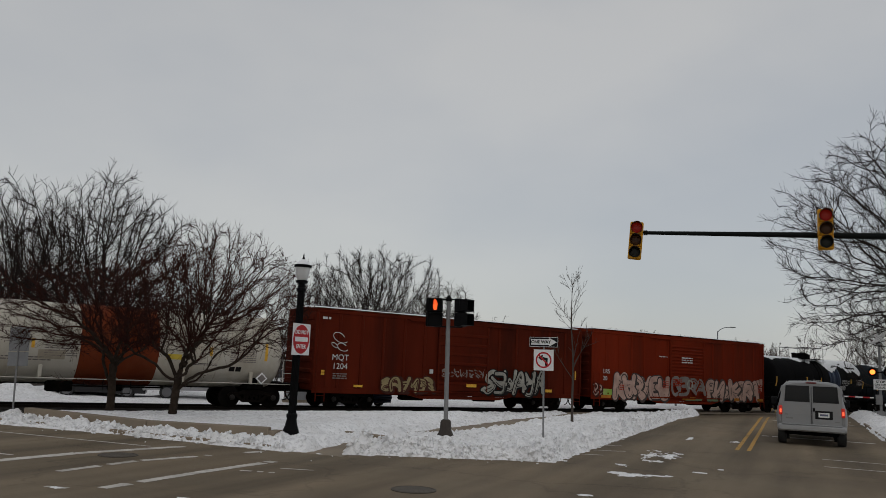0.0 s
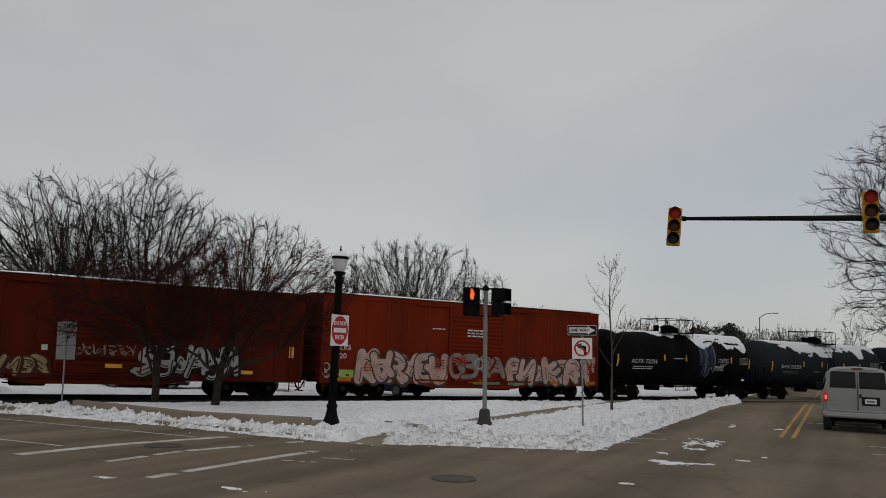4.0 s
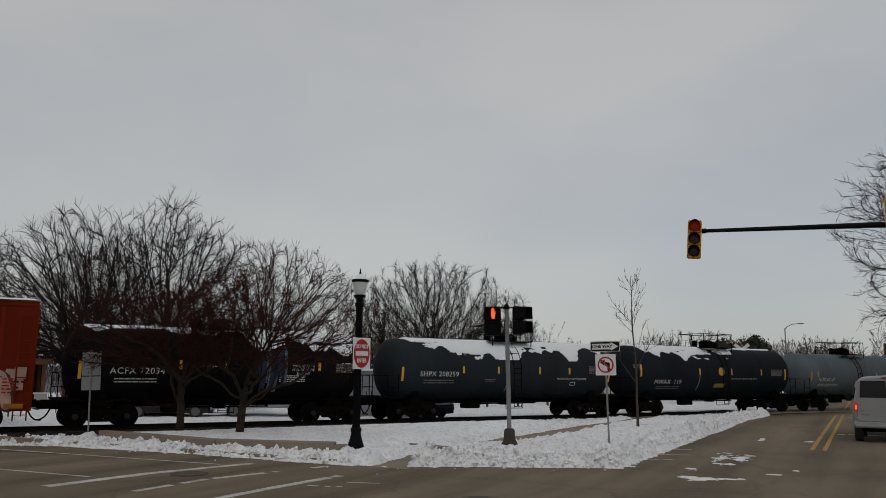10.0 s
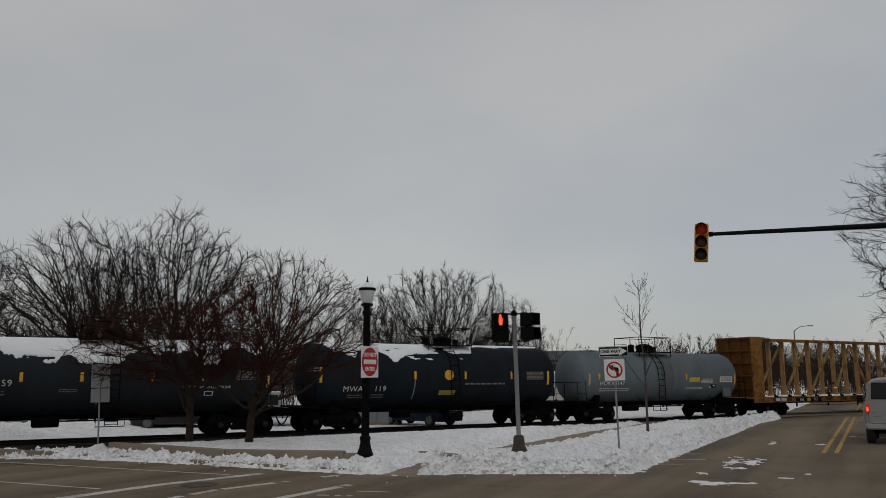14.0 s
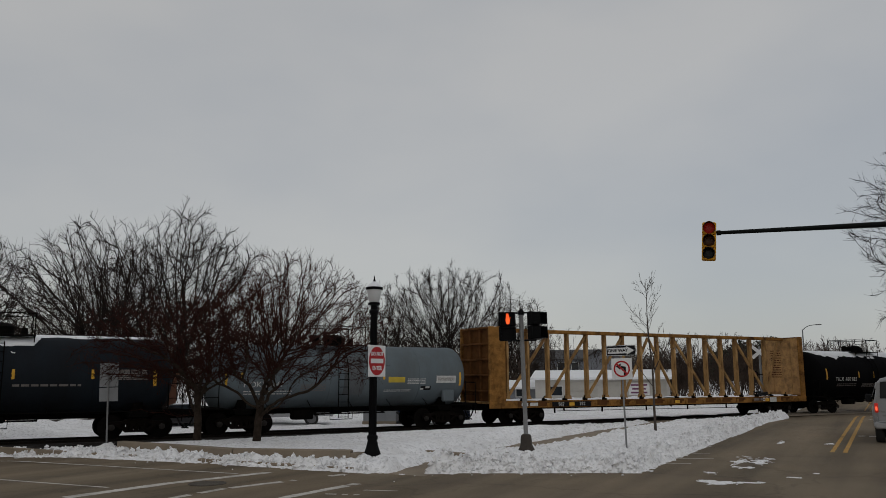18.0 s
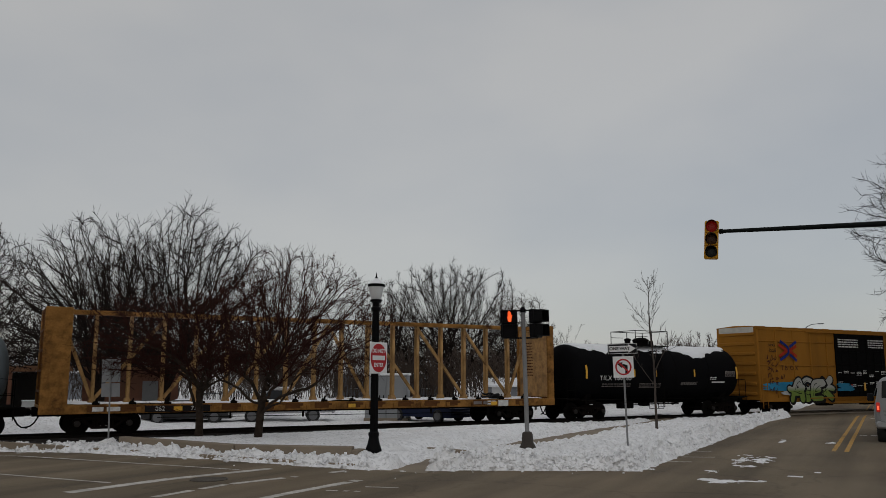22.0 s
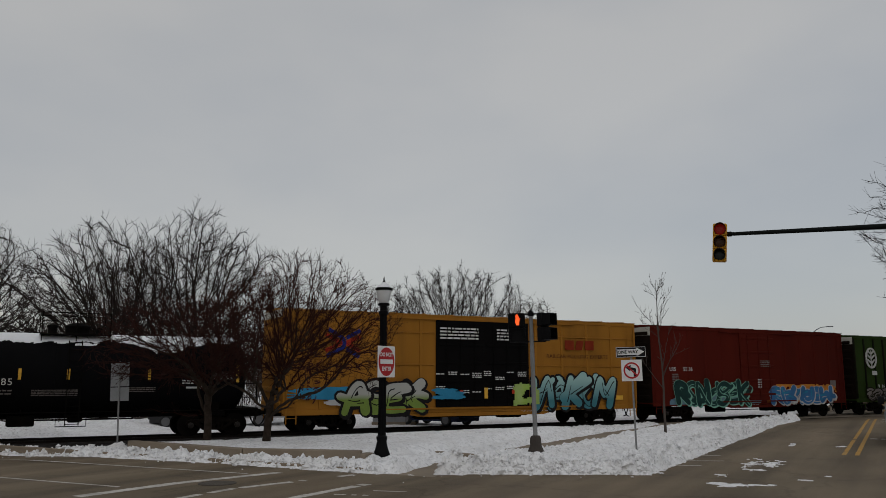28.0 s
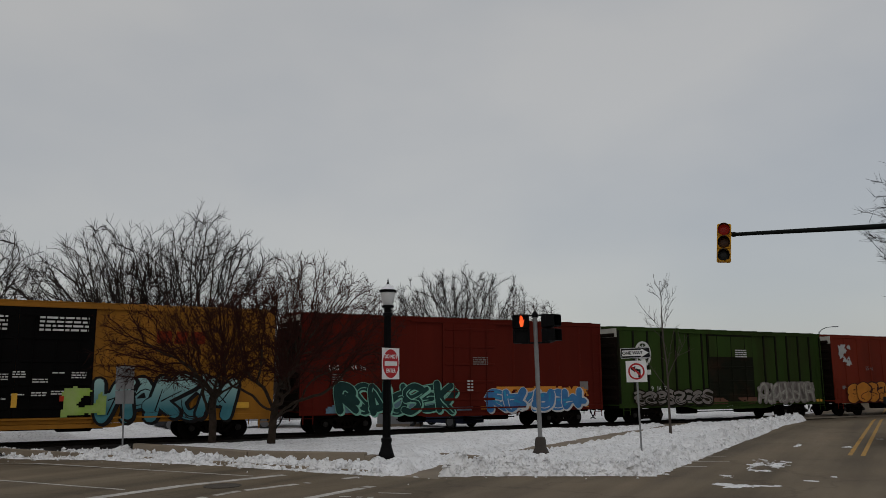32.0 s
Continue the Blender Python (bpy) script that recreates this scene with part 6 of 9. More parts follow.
def long_black_tank():
    R, zc = 1.52, 2.38
    car, tank, hl = tank_car("black tank car with white marks, reflectors and snow on top", 126.15, 139.7, R, zc, mat("deep_black_tank_paint", (0.0035, 0.0035, 0.004), rough=0.75, spec=0.04, var=0.3, scale=1.0), snow=(-5.4, 5.7, 1.0, 17), dome=-0.3)
    tank_text(car, "TILX 180185", 0.345, -3.3, 1.74, R, zc, None, 1.16)
    tank_bars(car, -3.2, 1.9, 2, 0.05, 1.96, R, zc, G_GREY, 3, 2.5)
    tank_bars(car, -0.9, 1.5, 4, 0.035, 1.95, R, zc, G_GREY, 4)
    for x in (-2.05, -0.5, 2.25):
        tank_strip(car, x, 0.1, 1.42, 1.68, R, zc)
    for x in (-5.2, 5.55):
        tank_strip(car, x, 0.12, 1.3, 1.75, R, zc)
    tank_bars(car, 1.9, 1.2, 3, 0.035, 1.9, R, zc, G_GREY, 5)
    tank_strip(car, 4.1, 1.0, 1.86, 1.91, R, zc, LETTER_WHITE, "stencil_line")
    tank_bars(car, 5.0, 0.8, 5, 0.04, 1.5, R, zc, G_GREY, 6, 1.6)
    tank_bars(car, 3.7, 0.5, 2, 0.05, 1.72, R, zc, None, 7)


P_BULK = mat("rusty_brown_bulkhead_paint", (0.11, 0.048, 0.017), rough=0.8, spec=0.05, var=0.3, scale=2.5, dirt=(0.05, 0.02, 0.01), dirt_amount=0.8)
PANEL_TAN = mat("plywood_tan_panel", (0.36, 0.20, 0.07), rough=0.75, var=0.4, scale=3.5, fine=18, dirt=(0.12, 0.06, 0.025), dirt_amount=0.9)


def centerbeam():
    """A lumber flat: deck, two end bulkheads, and a central truss of posts, braces and a top chord."""
    left, right = 103.05, 126.05
    c = (left + right) / 2
    L = 22.5
    car = thing("centerbeam_flatcar", car_pose(c, 0), "empty tan centerbeam lumber flatcar with snow on its deck", "flatcar", "freight cars")
    top, deck = 4.75, 1.12
    sh = Shape()
    sh.box((0, 0, deck - 0.06), (L, 2.7, 0.1), 0.01)
    part("deck", sh, P_TAN, car)
    for s in (-1, 1):
        sh = Shape().box((0, s * 1.36, deck - 0.16), (L, 0.09, 0.34), 0.015)
        for k in range(17):
            sh.box((-L / 2 + 0.7 + k * (L - 1.4) / 16, s * 1.42, deck - 0.2), (0.16, 0.06, 0.2), 0.01)
        part("side_sill", sh, P_TAN_SILL, car)
    part("top_chord", Shape().box((0, 0, top - 0.09), (L - 0.5, 0.42, 0.18), 0.02), P_TAN_SILL, car)
    bay = (L - 1.2) / 17
    post = shared("cb_post", lambda: Shape().box((0, -0.12, (deck + top) / 2), (0.12, 0.05, top - deck - 0.2), 0.01).box((0, 0.12, (deck + top) / 2), (0.12, 0.05, top - deck - 0.2), 0.01).box((0, 0, (deck + top) / 2), (0.05, 0.2, top - deck - 0.2), 0.0).mesh("post", P_TAN))
    for k in range(1, 17):
        part("post", post, P_TAN, car).location.x = -L / 2 + 0.6 + k * bay
    foot = shared("cb_foot", lambda: Shape().slab([(-0.15, deck), (0.15, deck), (0.08, deck + 0.22), (-0.08, deck + 0.22)], -0.17, 0.17, "xz").mesh("foot", P_TAN))
    for k in range(1, 17):
        part("gusset", foot, P_TAN, car).location.x = -L / 2 + 0.6 + k * bay
    winch = shared("cb_winch", lambda: Shape().box((0, -1.34, deck + 0.07), (0.16, 0.10, 0.14), 0.02).tube([(-0.02, -1.36, deck + 0.05), (0.05, -1.36, deck + 0.24)], 0.028, 6).tube([(-0.12, -1.4, deck + 0.05), (0.14, -1.4, deck + 0.05)], 0.045, 8).mesh("winch", BLACK_STEEL))
    scab = shared("cb_scab", lambda: Shape().box((0, -1.412, deck - 0.14), (0.62, 0.012, 0.24), 0.004).box((0.2, -1.416, deck - 0.1), (0.5, 0.012, 0.1), 0.004).mesh("rust_patch", P_BULK))
    for k in range(1, 17):
        part("winch", winch, BLACK_STEEL, car, "black strap winch").location.x = -L / 2 + 0.6 + k * bay
        part("rust_patch", scab, P_BULK, car).location.x = -L / 2 + 0.55 + k * bay + 0.12 * math.sin(k * 2.3)
    lo, hi = deck + 0.1, top - 0.25
    for u0, z0, u1, z1 in ((0, hi, 1, lo), (1, lo, 3, hi), (3, lo, 5, hi), (5, lo, 7, hi), (7, lo, 8.5, hi), (8.5, hi, 10, lo), (10, hi, 12, lo), (12, hi, 14, lo), (14, hi, 16, lo), (16, lo, 17, hi)):
        a, b = (-L / 2 + 0.6 + u0 * bay, z0), (-L / 2 + 0.6 + u1 * bay, z1)
        d = math.hypot(b[0] - a[0], b[1] - a[1])
        ang = math.atan2(b[1] - a[1], b[0] - a[0])
        part("brace", Shape().box(((a[0] + b[0]) / 2, 0, (a[1] + b[1]) / 2), (d, 0.12, 0.13), 0.01, Matrix.Rotation(-ang, 3, "Y")), P_TAN, car)
    for e in (-1, 1):
        x = e * (L / 2 - 0.18)
        sh = Shape()
        sh.box((x, 0, (deck + top) / 2), (0.08, 2.7, top - deck), 0.01)
        bh = part("bulkhead", sh, P_BULK, car)
        for s in (-1, 1):
            w = 0.36 if e > 0 else 0.92
            part("corner_post", Shape().box((x - e * (w - 0.36) / 2, s * 1.33, (deck + top) / 2), (w, 0.12, top - deck), 0.02), P_TAN_SILL, bh)
        for z in np.linspace(deck + 0.5, top - 0.07, 5):
            part("bulkhead_rail", Shape().box((x + e * 0.08, 0, z), (0.2, 2.66, 0.1), 0.02), P_BULK, bh)
        for y in (-0.45, 0.45):
            part("bulkhead_post", Shape().box((x + e * 0.08, y, (deck + top) / 2), (0.18, 0.1, top - deck), 0.02), P_BULK, bh)
        for k in range(4):
            part("panel", Shape().box((x - e * 0.06, -0.98 + 0.655 * k, (deck + top) / 2), (0.05, 0.64, top - deck - 0.14), 0.01), PANEL_TAN, bh)
        if e > 0:
            b = bars(car, -1.0, 0, 0, 0.75, 12, 0.05, DECAL_BROWN, 3, 3.0, "tag_scrawl")
            b.matrix_basis = Matrix.Translation((x - 0.1, -0.2, 3.9)) @ Matrix.Rotation(-math.pi / 2, 4, "Z")
    cell = 0.12
    xs, ys = np.arange(-L / 2 + 0.6, L / 2 - 0.6, cell), np.linspace(-1.33, -0.1, 10)
    gx, gy = np.meshgrid(xs, ys)
    v = fbm(gx * 0.7, gy * 2.0 + 5, 77, 4)
    gz = deck - 0.02 + np.where(v > 0.36, 0.02 + 0.22 * (v - 0.36), 0.0)
    n = len(xs)
    fs = [(j * n + i, j * n + i + 1, (j + 1) * n + i + 1, (j + 1) * n + i) for j in range(9) for i in range(n - 1)]
    part("snow_cover", sheet("snow_cover", np.stack([gx, gy, gz], -1).reshape(-1, 3).tolist(), fs, CLEAN_SNOW), CLEAN_SNOW, car, "snow lying on the deck")
    gy2 = -gy
    part("snow_cover", sheet("snow_cover", np.stack([gx, gy2, gz], -1).reshape(-1, 3).tolist(), [f[::-1] for f in fs], CLEAN_SNOW), CLEAN_SNOW, car, "snow lying on the deck")
    sh = Shape().box((0, 0, 0.86), (L + 0.3, 0.4, 0.36), 0.02)
    for e in (-1, 1):
        sh.box((e * (L / 2 - 2.2), 0, 0.86), (0.5, 2.5, 0.2), 0.02)
    for k in range(6):
        x = -L / 2 + 3.8 + k * (L - 7.6) / 5
        part("winch_stub", Shape().box((x, -1.3, 0.74), (0.07, 0.07, 0.46), 0.01), BLACK_STEEL, car)
    part("underframe", sh, BLACK_STEEL, car)
    part("brake_rod", Shape().tube([(-7.2, -1.2, 0.60), (8.0, -1.2, 0.52)], 0.015, 5), BLACK_STEEL, car)
    coil = Shape()
    rnd = random.Random(5)
    for k in range(7):
        cx, cy, r = 8.0 + rnd.uniform(-0.35, 0.45), -0.8 + rnd.uniform(-0.2, 0.2), rnd.uniform(0.14, 0.26)
        coil.tube([(cx + r * math.cos(a), cy + 0.7 * r * math.sin(a), deck + 0.06 + 0.05 * k * 0.6 + 0.03 * math.sin(3 * a)) for a in np.linspace(0, 6.2832, 15)], 0.045, 6)
    part("strap_coil", coil, SIGN_BLACK, car, "heap of black straps lying on the deck")
    y = -1.46
    bars(car, 6.6, deck - 0.22, y - 0.004, 0.75, 1, 0.14, G_GREY, 12)
    bars(car, -9.5, deck - 0.24, y - 0.004, 0.95, 1, 0.16, LETTER_WHITE, 13)
    for i, x in enumerate((-7.15, -5.85)):
        plate(car, "number_plate_panel", x - 0.55, x + 0.55, deck - 0.3, deck - 0.06, y, G_BLACK)
    side_text(car, "862", 0.24, -7.15, deck - 0.18, y - 0.01, LETTER_WHITE)
    side_text(car, "752", 0.24, -5.85, deck - 0.18, y - 0.01, LETTER_WHITE)
    for x in (-6.5, 0.6, 7.7):
        plate(car, "reflector", x - 0.16, x + 0.16, deck - 0.26, deck - 0.1, y - 0.004, YELLOW_MARK)
    plate(car, "data_plate", L / 2 - 3.3, L / 2 - 2.75, deck - 0.32, deck - 0.04, y, LETTER_WHITE)
    bars(car, L / 2 - 3.9, deck - 0.12, y, 0.45, 2, 0.06, LETTER_WHITE, 5)
    for e, x in ((-1, left - c), (1, right - c)):
        coupler(car, x - e * 0.45, e)
    for e in (-1, 1):
        bogie(car, e * (L / 2 - 2.2))
    TRAIN.append((car, c))


def yellow_boxcar():
    car = boxcar("golden-yellow boxcar with black double doors and bright graffiti", 139.8, 159.45, 18.65, 5.18, P_YELLOW, P_BLACK_DOOR, 12, (-2.34, 2.64), 0.0, rib_out=0.045, sill=0.72, doors=2)
    y = -1.55
    for z in (2.9, 4.35):
        for x0, x1 in ((-9.2, -2.45), (2.75, 9.2)):
            part("belt_rail", Shape().box(((x0 + x1) / 2, -1.52, z), (x1 - x0, 0.06, 0.07), 0.02), P_YELLOW, car)
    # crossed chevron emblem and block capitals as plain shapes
    ex, ez = -6.8, 3.80
    for k, (pts, ink) in enumerate((([(-0.78, 0.36), (-0.12, 0.02), (-0.12, -0.02), (-0.78, -0.36)], DECAL_RED), ([(0.78, 0.30), (0.14, 0.0), (0.78, -0.34)], DECAL_RED),
                                    ([(-0.66, 0.58), (-0.06, 0.24), (0.06, 0.0), (-0.06, -0.24), (-0.72, -0.58)], DECAL_NAVY), ([(0.16, 0.22), (0.78, 0.56)], DECAL_NAVY), ([(0.16, -0.24), (0.74, -0.60)], DECAL_NAVY))):
        bar = Shape()
        fat_line(bar, curved([(ex + u, ez + v) for u, v in pts]) if len(pts) > 3 else [(ex + u, ez + v) for u, v in pts], 0.085, 0.085, y - 0.045 - 0.003 * k, [0.0], True)
        part("emblem", bar, ink, car)
    side_text(car, "next", 0.36, -8.2, 4.14, y - 0.04, G_BLACK)
    side_text(car, "load", 0.36, -8.14, 3.80, y - 0.04, G_BLACK)
    side_text(car, "T B  O X", 0.40, -6.72, 2.74, y - 0.04, G_DKRED)
    side_text(car, "67", 0.40, -7.35, 2.2, y - 0.04, G_DKRED)
    side_text(car, "RAILCAR POOLING EXPERTS", 0.27, 5.55, 3.38, y - 0.04, DECAL_BROWN, spacing=1.1)
    for k in range(3):
        xx = 5.05 + k * 0.62
        part("emblem", Shape().slab([(xx - 0.27, 3.72), (xx + 0.27 - 0.12 * (k % 2), 3.72), (xx + 0.27, 4.2), (xx - 0.27 + 0.1 * (k == 1), 4.2)], y - 0.048, y - 0.042, "xz"), mat("decal_red_brown", (0.19, 0.026, 0.010), rough=0.8, spec=0.06, var=0.2), car, "plain red emblem block")
    for x, w in ((-2.2, 2.0), (0.8, 1.6)):
        bars(car, x, 4.55, y - 0.13, w, 4, 0.075, LETTER_WHITE, int(x * 10))
    rnd = random.Random(9)
    for k in range(16):
        x, z = -2.4 + (k % 8) * 0.62, 2.6 - (k // 8) * 0.7 - rnd.random() * 0.3
        bars(car, x, z, y - 0.13, 0.35 + 0.15 * rnd.random(), rnd.choice((1, 2, 3)), 0.045, LETTER_WHITE, k)
    for x in (-1.2, 1.6):
        plate(car, "warning_label", x, x + 0.18, 1.55, 1.75, y - 0.135, DECAL_RED)
    plate(car, "reflector", 0.1, 0.28, 1.35, 1.85, y - 0.135, YELLOW_MARK)
    plate(car, "reflector", 7.85, 8.35, 1.2, 1.42, y - 0.04, YELLOW_MARK)
    rnd = random.Random(31)
    scrawl = Shape()
    for row in range(6):
        for col in range(3):
            cx, cz = -8.5 + 0.3 * col, 3.42 - 0.38 * row - 0.06 * col
            fat_line(scrawl, curved([(cx + rnd.uniform(-0.17, 0.17), cz + rnd.uniform(-0.17, 0.17)) for _ in range(5)]), 0.022, 0.016, y - 0.05, [0.001 * (row * 3 + col)])
    part("tag_scrawl", scrawl, G_DKRED, car, "dark scrawled tags")["kind"] = "stuff"
    streaks(car, -9.2, -5.6, 1.62, 0.24, y - 0.05, G_SKY, 41)
    streaks(car, -3.6, -2.75, 1.60, 0.24, y - 0.05, G_SKY, 42)
    streaks(car, -2.65, -0.9, 1.55, 0.2, y - 0.14, G_SKY, 47)
    streaks(car, -7.6, -5.4, 1.22, 0.16, y - 0.055, G_WHITE, 43)
    graffiti(car, -6.6, 0.72, -3.05, 2.2, y - 0.06, [2, 0, 4, 6], G_LIME_FADE, G_BLACK, 48, None, 0.36, rim=0.08)
    smear(car, "spray_cloud", 1.6, 3.2, 0.9, 2.1, y - 0.14, G_LIME, 45, 0.45)
    graffiti(car, 2.9, 0.75, 7.6, 2.6, y - 0.06, [7, 2, 6, 1, 3], G_TEAL_FADE, G_BLACK, 49, None, 0.38, rim=0.075)
    part("end_panel", Shape().box((-9.36, 0, 4.95), (0.06, 2.6, 0.5), 0.01), mat("pale_end_panel", (0.45, 0.43, 0.38), rough=0.7, var=0.2), car)


def maroon_boxcar():
    car = boxcar("maroon boxcar with dark teal and blue graffiti", 159.55, 176.15, 15.6, 5.13, P_MAROON, P_MAROON, 12, (-1.25, 1.6), 0.0, end_paint=P_END_SHADE, pale_end=True, rib_out=0.012, sill=0.8)
    y = -1.53
    side_text(car, "LRS", 0.30, -6.35, 2.8, y, LETTER_WHITE)
    side_text(car, "55 36", 0.30, -5.25, 2.8, y, LETTER_WHITE)
    bars(car, -6.4, 2.5, y, 0.45, 9, 0.05, G_GREY, 5)
    bars(car, 0.3, 3.3, y - 0.1, 0.8, 4, 0.05, G_GREY, 6)
    bars(car, 0.0, 2.2, y - 0.1, 0.3, 4, 0.07, G_WHITE, 8)
    plate(car, "data_plate", 6.4, 6.9, 1.75, 2.2, y - 0.01, G_GREY)
    smear(car, "spray_cloud", -7.3, 0.6, 0.82, 1.4, y - 0.015, mat("spray_slate_blue", (0.08, 0.15, 0.2), rough=0.6, var=0.3), 51, 0.42)
    graffiti(car, -6.2, 0.78, -0.8, 2.2, y - 0.05, [5, 8, 7, 1, 0, 4, 6], G_DARK_TEAL, G_MINT, 52, None, 0.34, rim=0.022)
    smear(car, "spray_cloud", 0.6, 7.2, 0.85, 2.0, y - 0.02, G_ORANGE, 53, 0.38)
    graffiti(car, 1.15, 0.8, 6.3, 1.9, y - 0.06, [5, 2, 7, 1, 8, 3], G_BLUE, G_WHITE, 54, G_SKY, 0.36, rim=0.03)


def green_boxcar():
    car = boxcar("dark green ribbed boxcar with a round white emblem and faded graffiti", 176.25, 192.8, 15.6, 5.02, P_GREEN, P_GREEN_DARK, 16, (-1.6, 1.95), 0.0, rib_paint=P_GREEN_DARK, end_paint=P_END_SHADE, pale_end=True, rib_out=0.075, sill=0.8, doors=1)
    y = -1.585
    sh = Shape()
    cx, cz, r = -6.2, 3.63, 0.62
    pts = [(cx + r * 0.78 * math.cos(a), y, cz + r * math.sin(a)) for a in np.linspace(0, 2 * math.pi, 33)]
    sh.tube(pts, 0.06, 6)
    sh.tube([(cx, y, cz - 0.62), (cx, y, cz + 0.5)], 0.04, 6)
    for k in range(3):
        for s in (-1, 1):
            sh.tube([(cx, y, cz - 0.35 + 0.3 * k), (cx + 0.34 * s, y, cz - 0.1 + 0.3 * k)], 0.05, 6)
    part("emblem", sh, LETTER_WHITE, car, "round white tree-like emblem")
    side_text(car, "9  16  7", 0.34, -5.2, 1.8, y - 0.01, LETTER_WHITE)
    bars(car, -6.2, 2.55, y, 0.5, 1, 0.26, LETTER_WHITE, 3)
    graffiti(car, -6.8, 0.95, -1.5, 1.75, y - 0.03, [0] * 8, G_GREY, P_GREEN_DARK, 61, None, 0.2)
    smear(car, "spray_cloud", 2.1, 7.2, 0.9, 2.2, y - 0.015, G_GREY, 62, 0.5, 0.05, 1.5, 1.5)
    graffiti(car, 2.2, 0.95, 6.6, 2.1, y - 0.05, [1] * 8, G_PALE, G_GREY, 63, None, 0.22, rim=0.05)
    plate(car, "upper_door_panel", -1.5, 1.85, 3.55, 4.7, y - 0.04, P_GREEN)
    bars(car, 0.4, 3.9, y - 0.12, 0.9, 4, 0.06, LETTER_WHITE, 9)
    for x in (-5.3, -2.2, 3.0, 7.0):
        plate(car, "reflector", x, x + 0.5, 0.95, 1.1, y - 0.03, YELLOW_MARK)
    smear(car, "rust_streak", -7.7, 7.7, 0.85, 1.3, y - 0.01, mat("rust_dust", (0.09, 0.035, 0.018), rough=0.9, var=0.3), 64, 0.6)


def rear_boxcar():
    car = boxcar("brick-red boxcar with orange graffiti and chalk marks", 192.9, 209.5, 15.7, 5.0, P_RED_CAR, P_RED_CAR, 13, (-0.6, 2.6), 0.0, end_paint=P_END_SHADE, pale_end=True, rib_out=0.04, sill=0.8)
    y = -1.55
    smear(car, "chalk_mark", -7.4, -5.9, 2.9, 4.6, y, G_WHITE, 71, 0.66, 0.05, 2.0, 2.0)
    side_text(car, "55 42", 0.34, -4.4, 2.95, y, G_GREY)
    graffiti(car, -6.6, 0.85, 0.5, 2.1, y - 0.05, [0] * 8, G_ORANGE, G_DKRED, 72, None, 0.36, rim=0.05)
    smear(car, "faded_paint", -7.3, -6.2, 0.9, 2.0, y - 0.02, G_GREY, 73, 0.66)


white_tank()
brown_boxcar()
red_boxcar()
black_tank()
blue_tank()
navy_tank()
grey_tank()
centerbeam()
long_black_tank()
yellow_boxcar()
maroon_boxcar()
green_boxcar()
rear_boxcar()

# ---- street furniture ----
def lamp_post():
    t = thing("street_lamp", Matrix.Translation(rc(-12.66, 18.8, 0.02)) @ pose(0, 0, 0, 0, 0.4, 0), "black ornamental street lamp with a frosted glass lantern", "street lamp")
    part("base", Shape().lathe([(0.27, 0), (0.27, 0.1), (0.22, 0.16), (0.24, 0.22), (0.17, 0.42), (0.13, 0.6), (0.15, 0.66), (0.15, 0.72), (0.11, 0.76)], n=16), BLACK_PAINT, t)
    sh = Shape().lathe([(0.1, 0.74), (0.085, 4.1)], n=16)
    post = part("post", sh, BLACK_PAINT, t)
    for k in range(16):
        a = 2 * math.pi * k / 16
        part("flute", Shape().tube([(0.1 * math.cos(a), 0.1 * math.sin(a), 0.76), (0.085 * math.cos(a), 0.085 * math.sin(a), 4.1)], 0.012, 4), BLACK_PAINT, post)
    part("collar", Shape().lathe([(0.09, 4.05), (0.14, 4.1), (0.14, 4.16), (0.1, 4.2), (0.1, 4.3), (0.17, 4.33), (0.17, 4.38), (0.13, 4.4)], n=16), BLACK_PAINT, t)
    g = mat("frosted_lantern_glass", (0.62, 0.63, 0.64), rough=0.35, var=0.05)
    part("lantern", Shape().lathe([(0.13, 4.4), (0.16, 4.46), (0.215, 4.74), (0.215, 4.76)], n=20), g, t, "frosted white lantern glass")
    part("rim", Shape().lathe([(0.235, 4.75), (0.245, 4.77), (0.245, 4.82), (0.2, 4.84)], n=20), BLACK_PAINT, t)
    part("roof", Shape().lathe([(0.23, 4.83), (0.17, 4.9), (0.08, 4.95), (0.04, 4.99)], n=20), CLEAN_SNOW, t, "lantern roof capped with snow")
    part("finial", Shape().lathe([(0.03, 4.97), (0.035, 5.02), (0.015, 5.06), (0.02, 5.09), (0.004, 5.16)], n=10), BLACK_PAINT, t)


def facing(p_dir):
    """The turn that makes a sign's front (-y) look along the given direction."""
    return math.atan2(p_dir.x, -p_dir.y)


def do_not_enter():
    ang = facing(rc(1, 0))
    t = thing("do_not_enter_sign", Matrix.Translation(rc(-12.66, 18.8, 2.78) + rc(0.14, 0)) @ Matrix.Rotation(ang, 4, "Z"), "white do not enter sign with a red disc", "road sign")
    part("panel", Shape().box((0, 0, 0), (0.86, 0.006, 0.86), 0.002), SIGN_WHITE, t)
    part("disc", Shape().lathe([(0.395, -0.006), (0.395, -0.004)], axis="y", n=40), SIGN_RED, t)
    part("bar", Shape().box((0, -0.009, 0.0), (0.62, 0.003, 0.125)), SIGN_WHITE, t)
    for txt, z in (("DO NOT", 0.19), ("ENTER", -0.2)):
        o = part("lettering", lettering(txt, 0.155, SIGN_WHITE, bold=0.02), SIGN_WHITE, t)
        o.location = (0, -0.009, z)
    part("bracket", Shape().box((0, 0.03, 0.3), (0.2, 0.05, 0.04), 0.005).box((0, 0.03, -0.3), (0.2, 0.05, 0.04), 0.005), GALV, t)


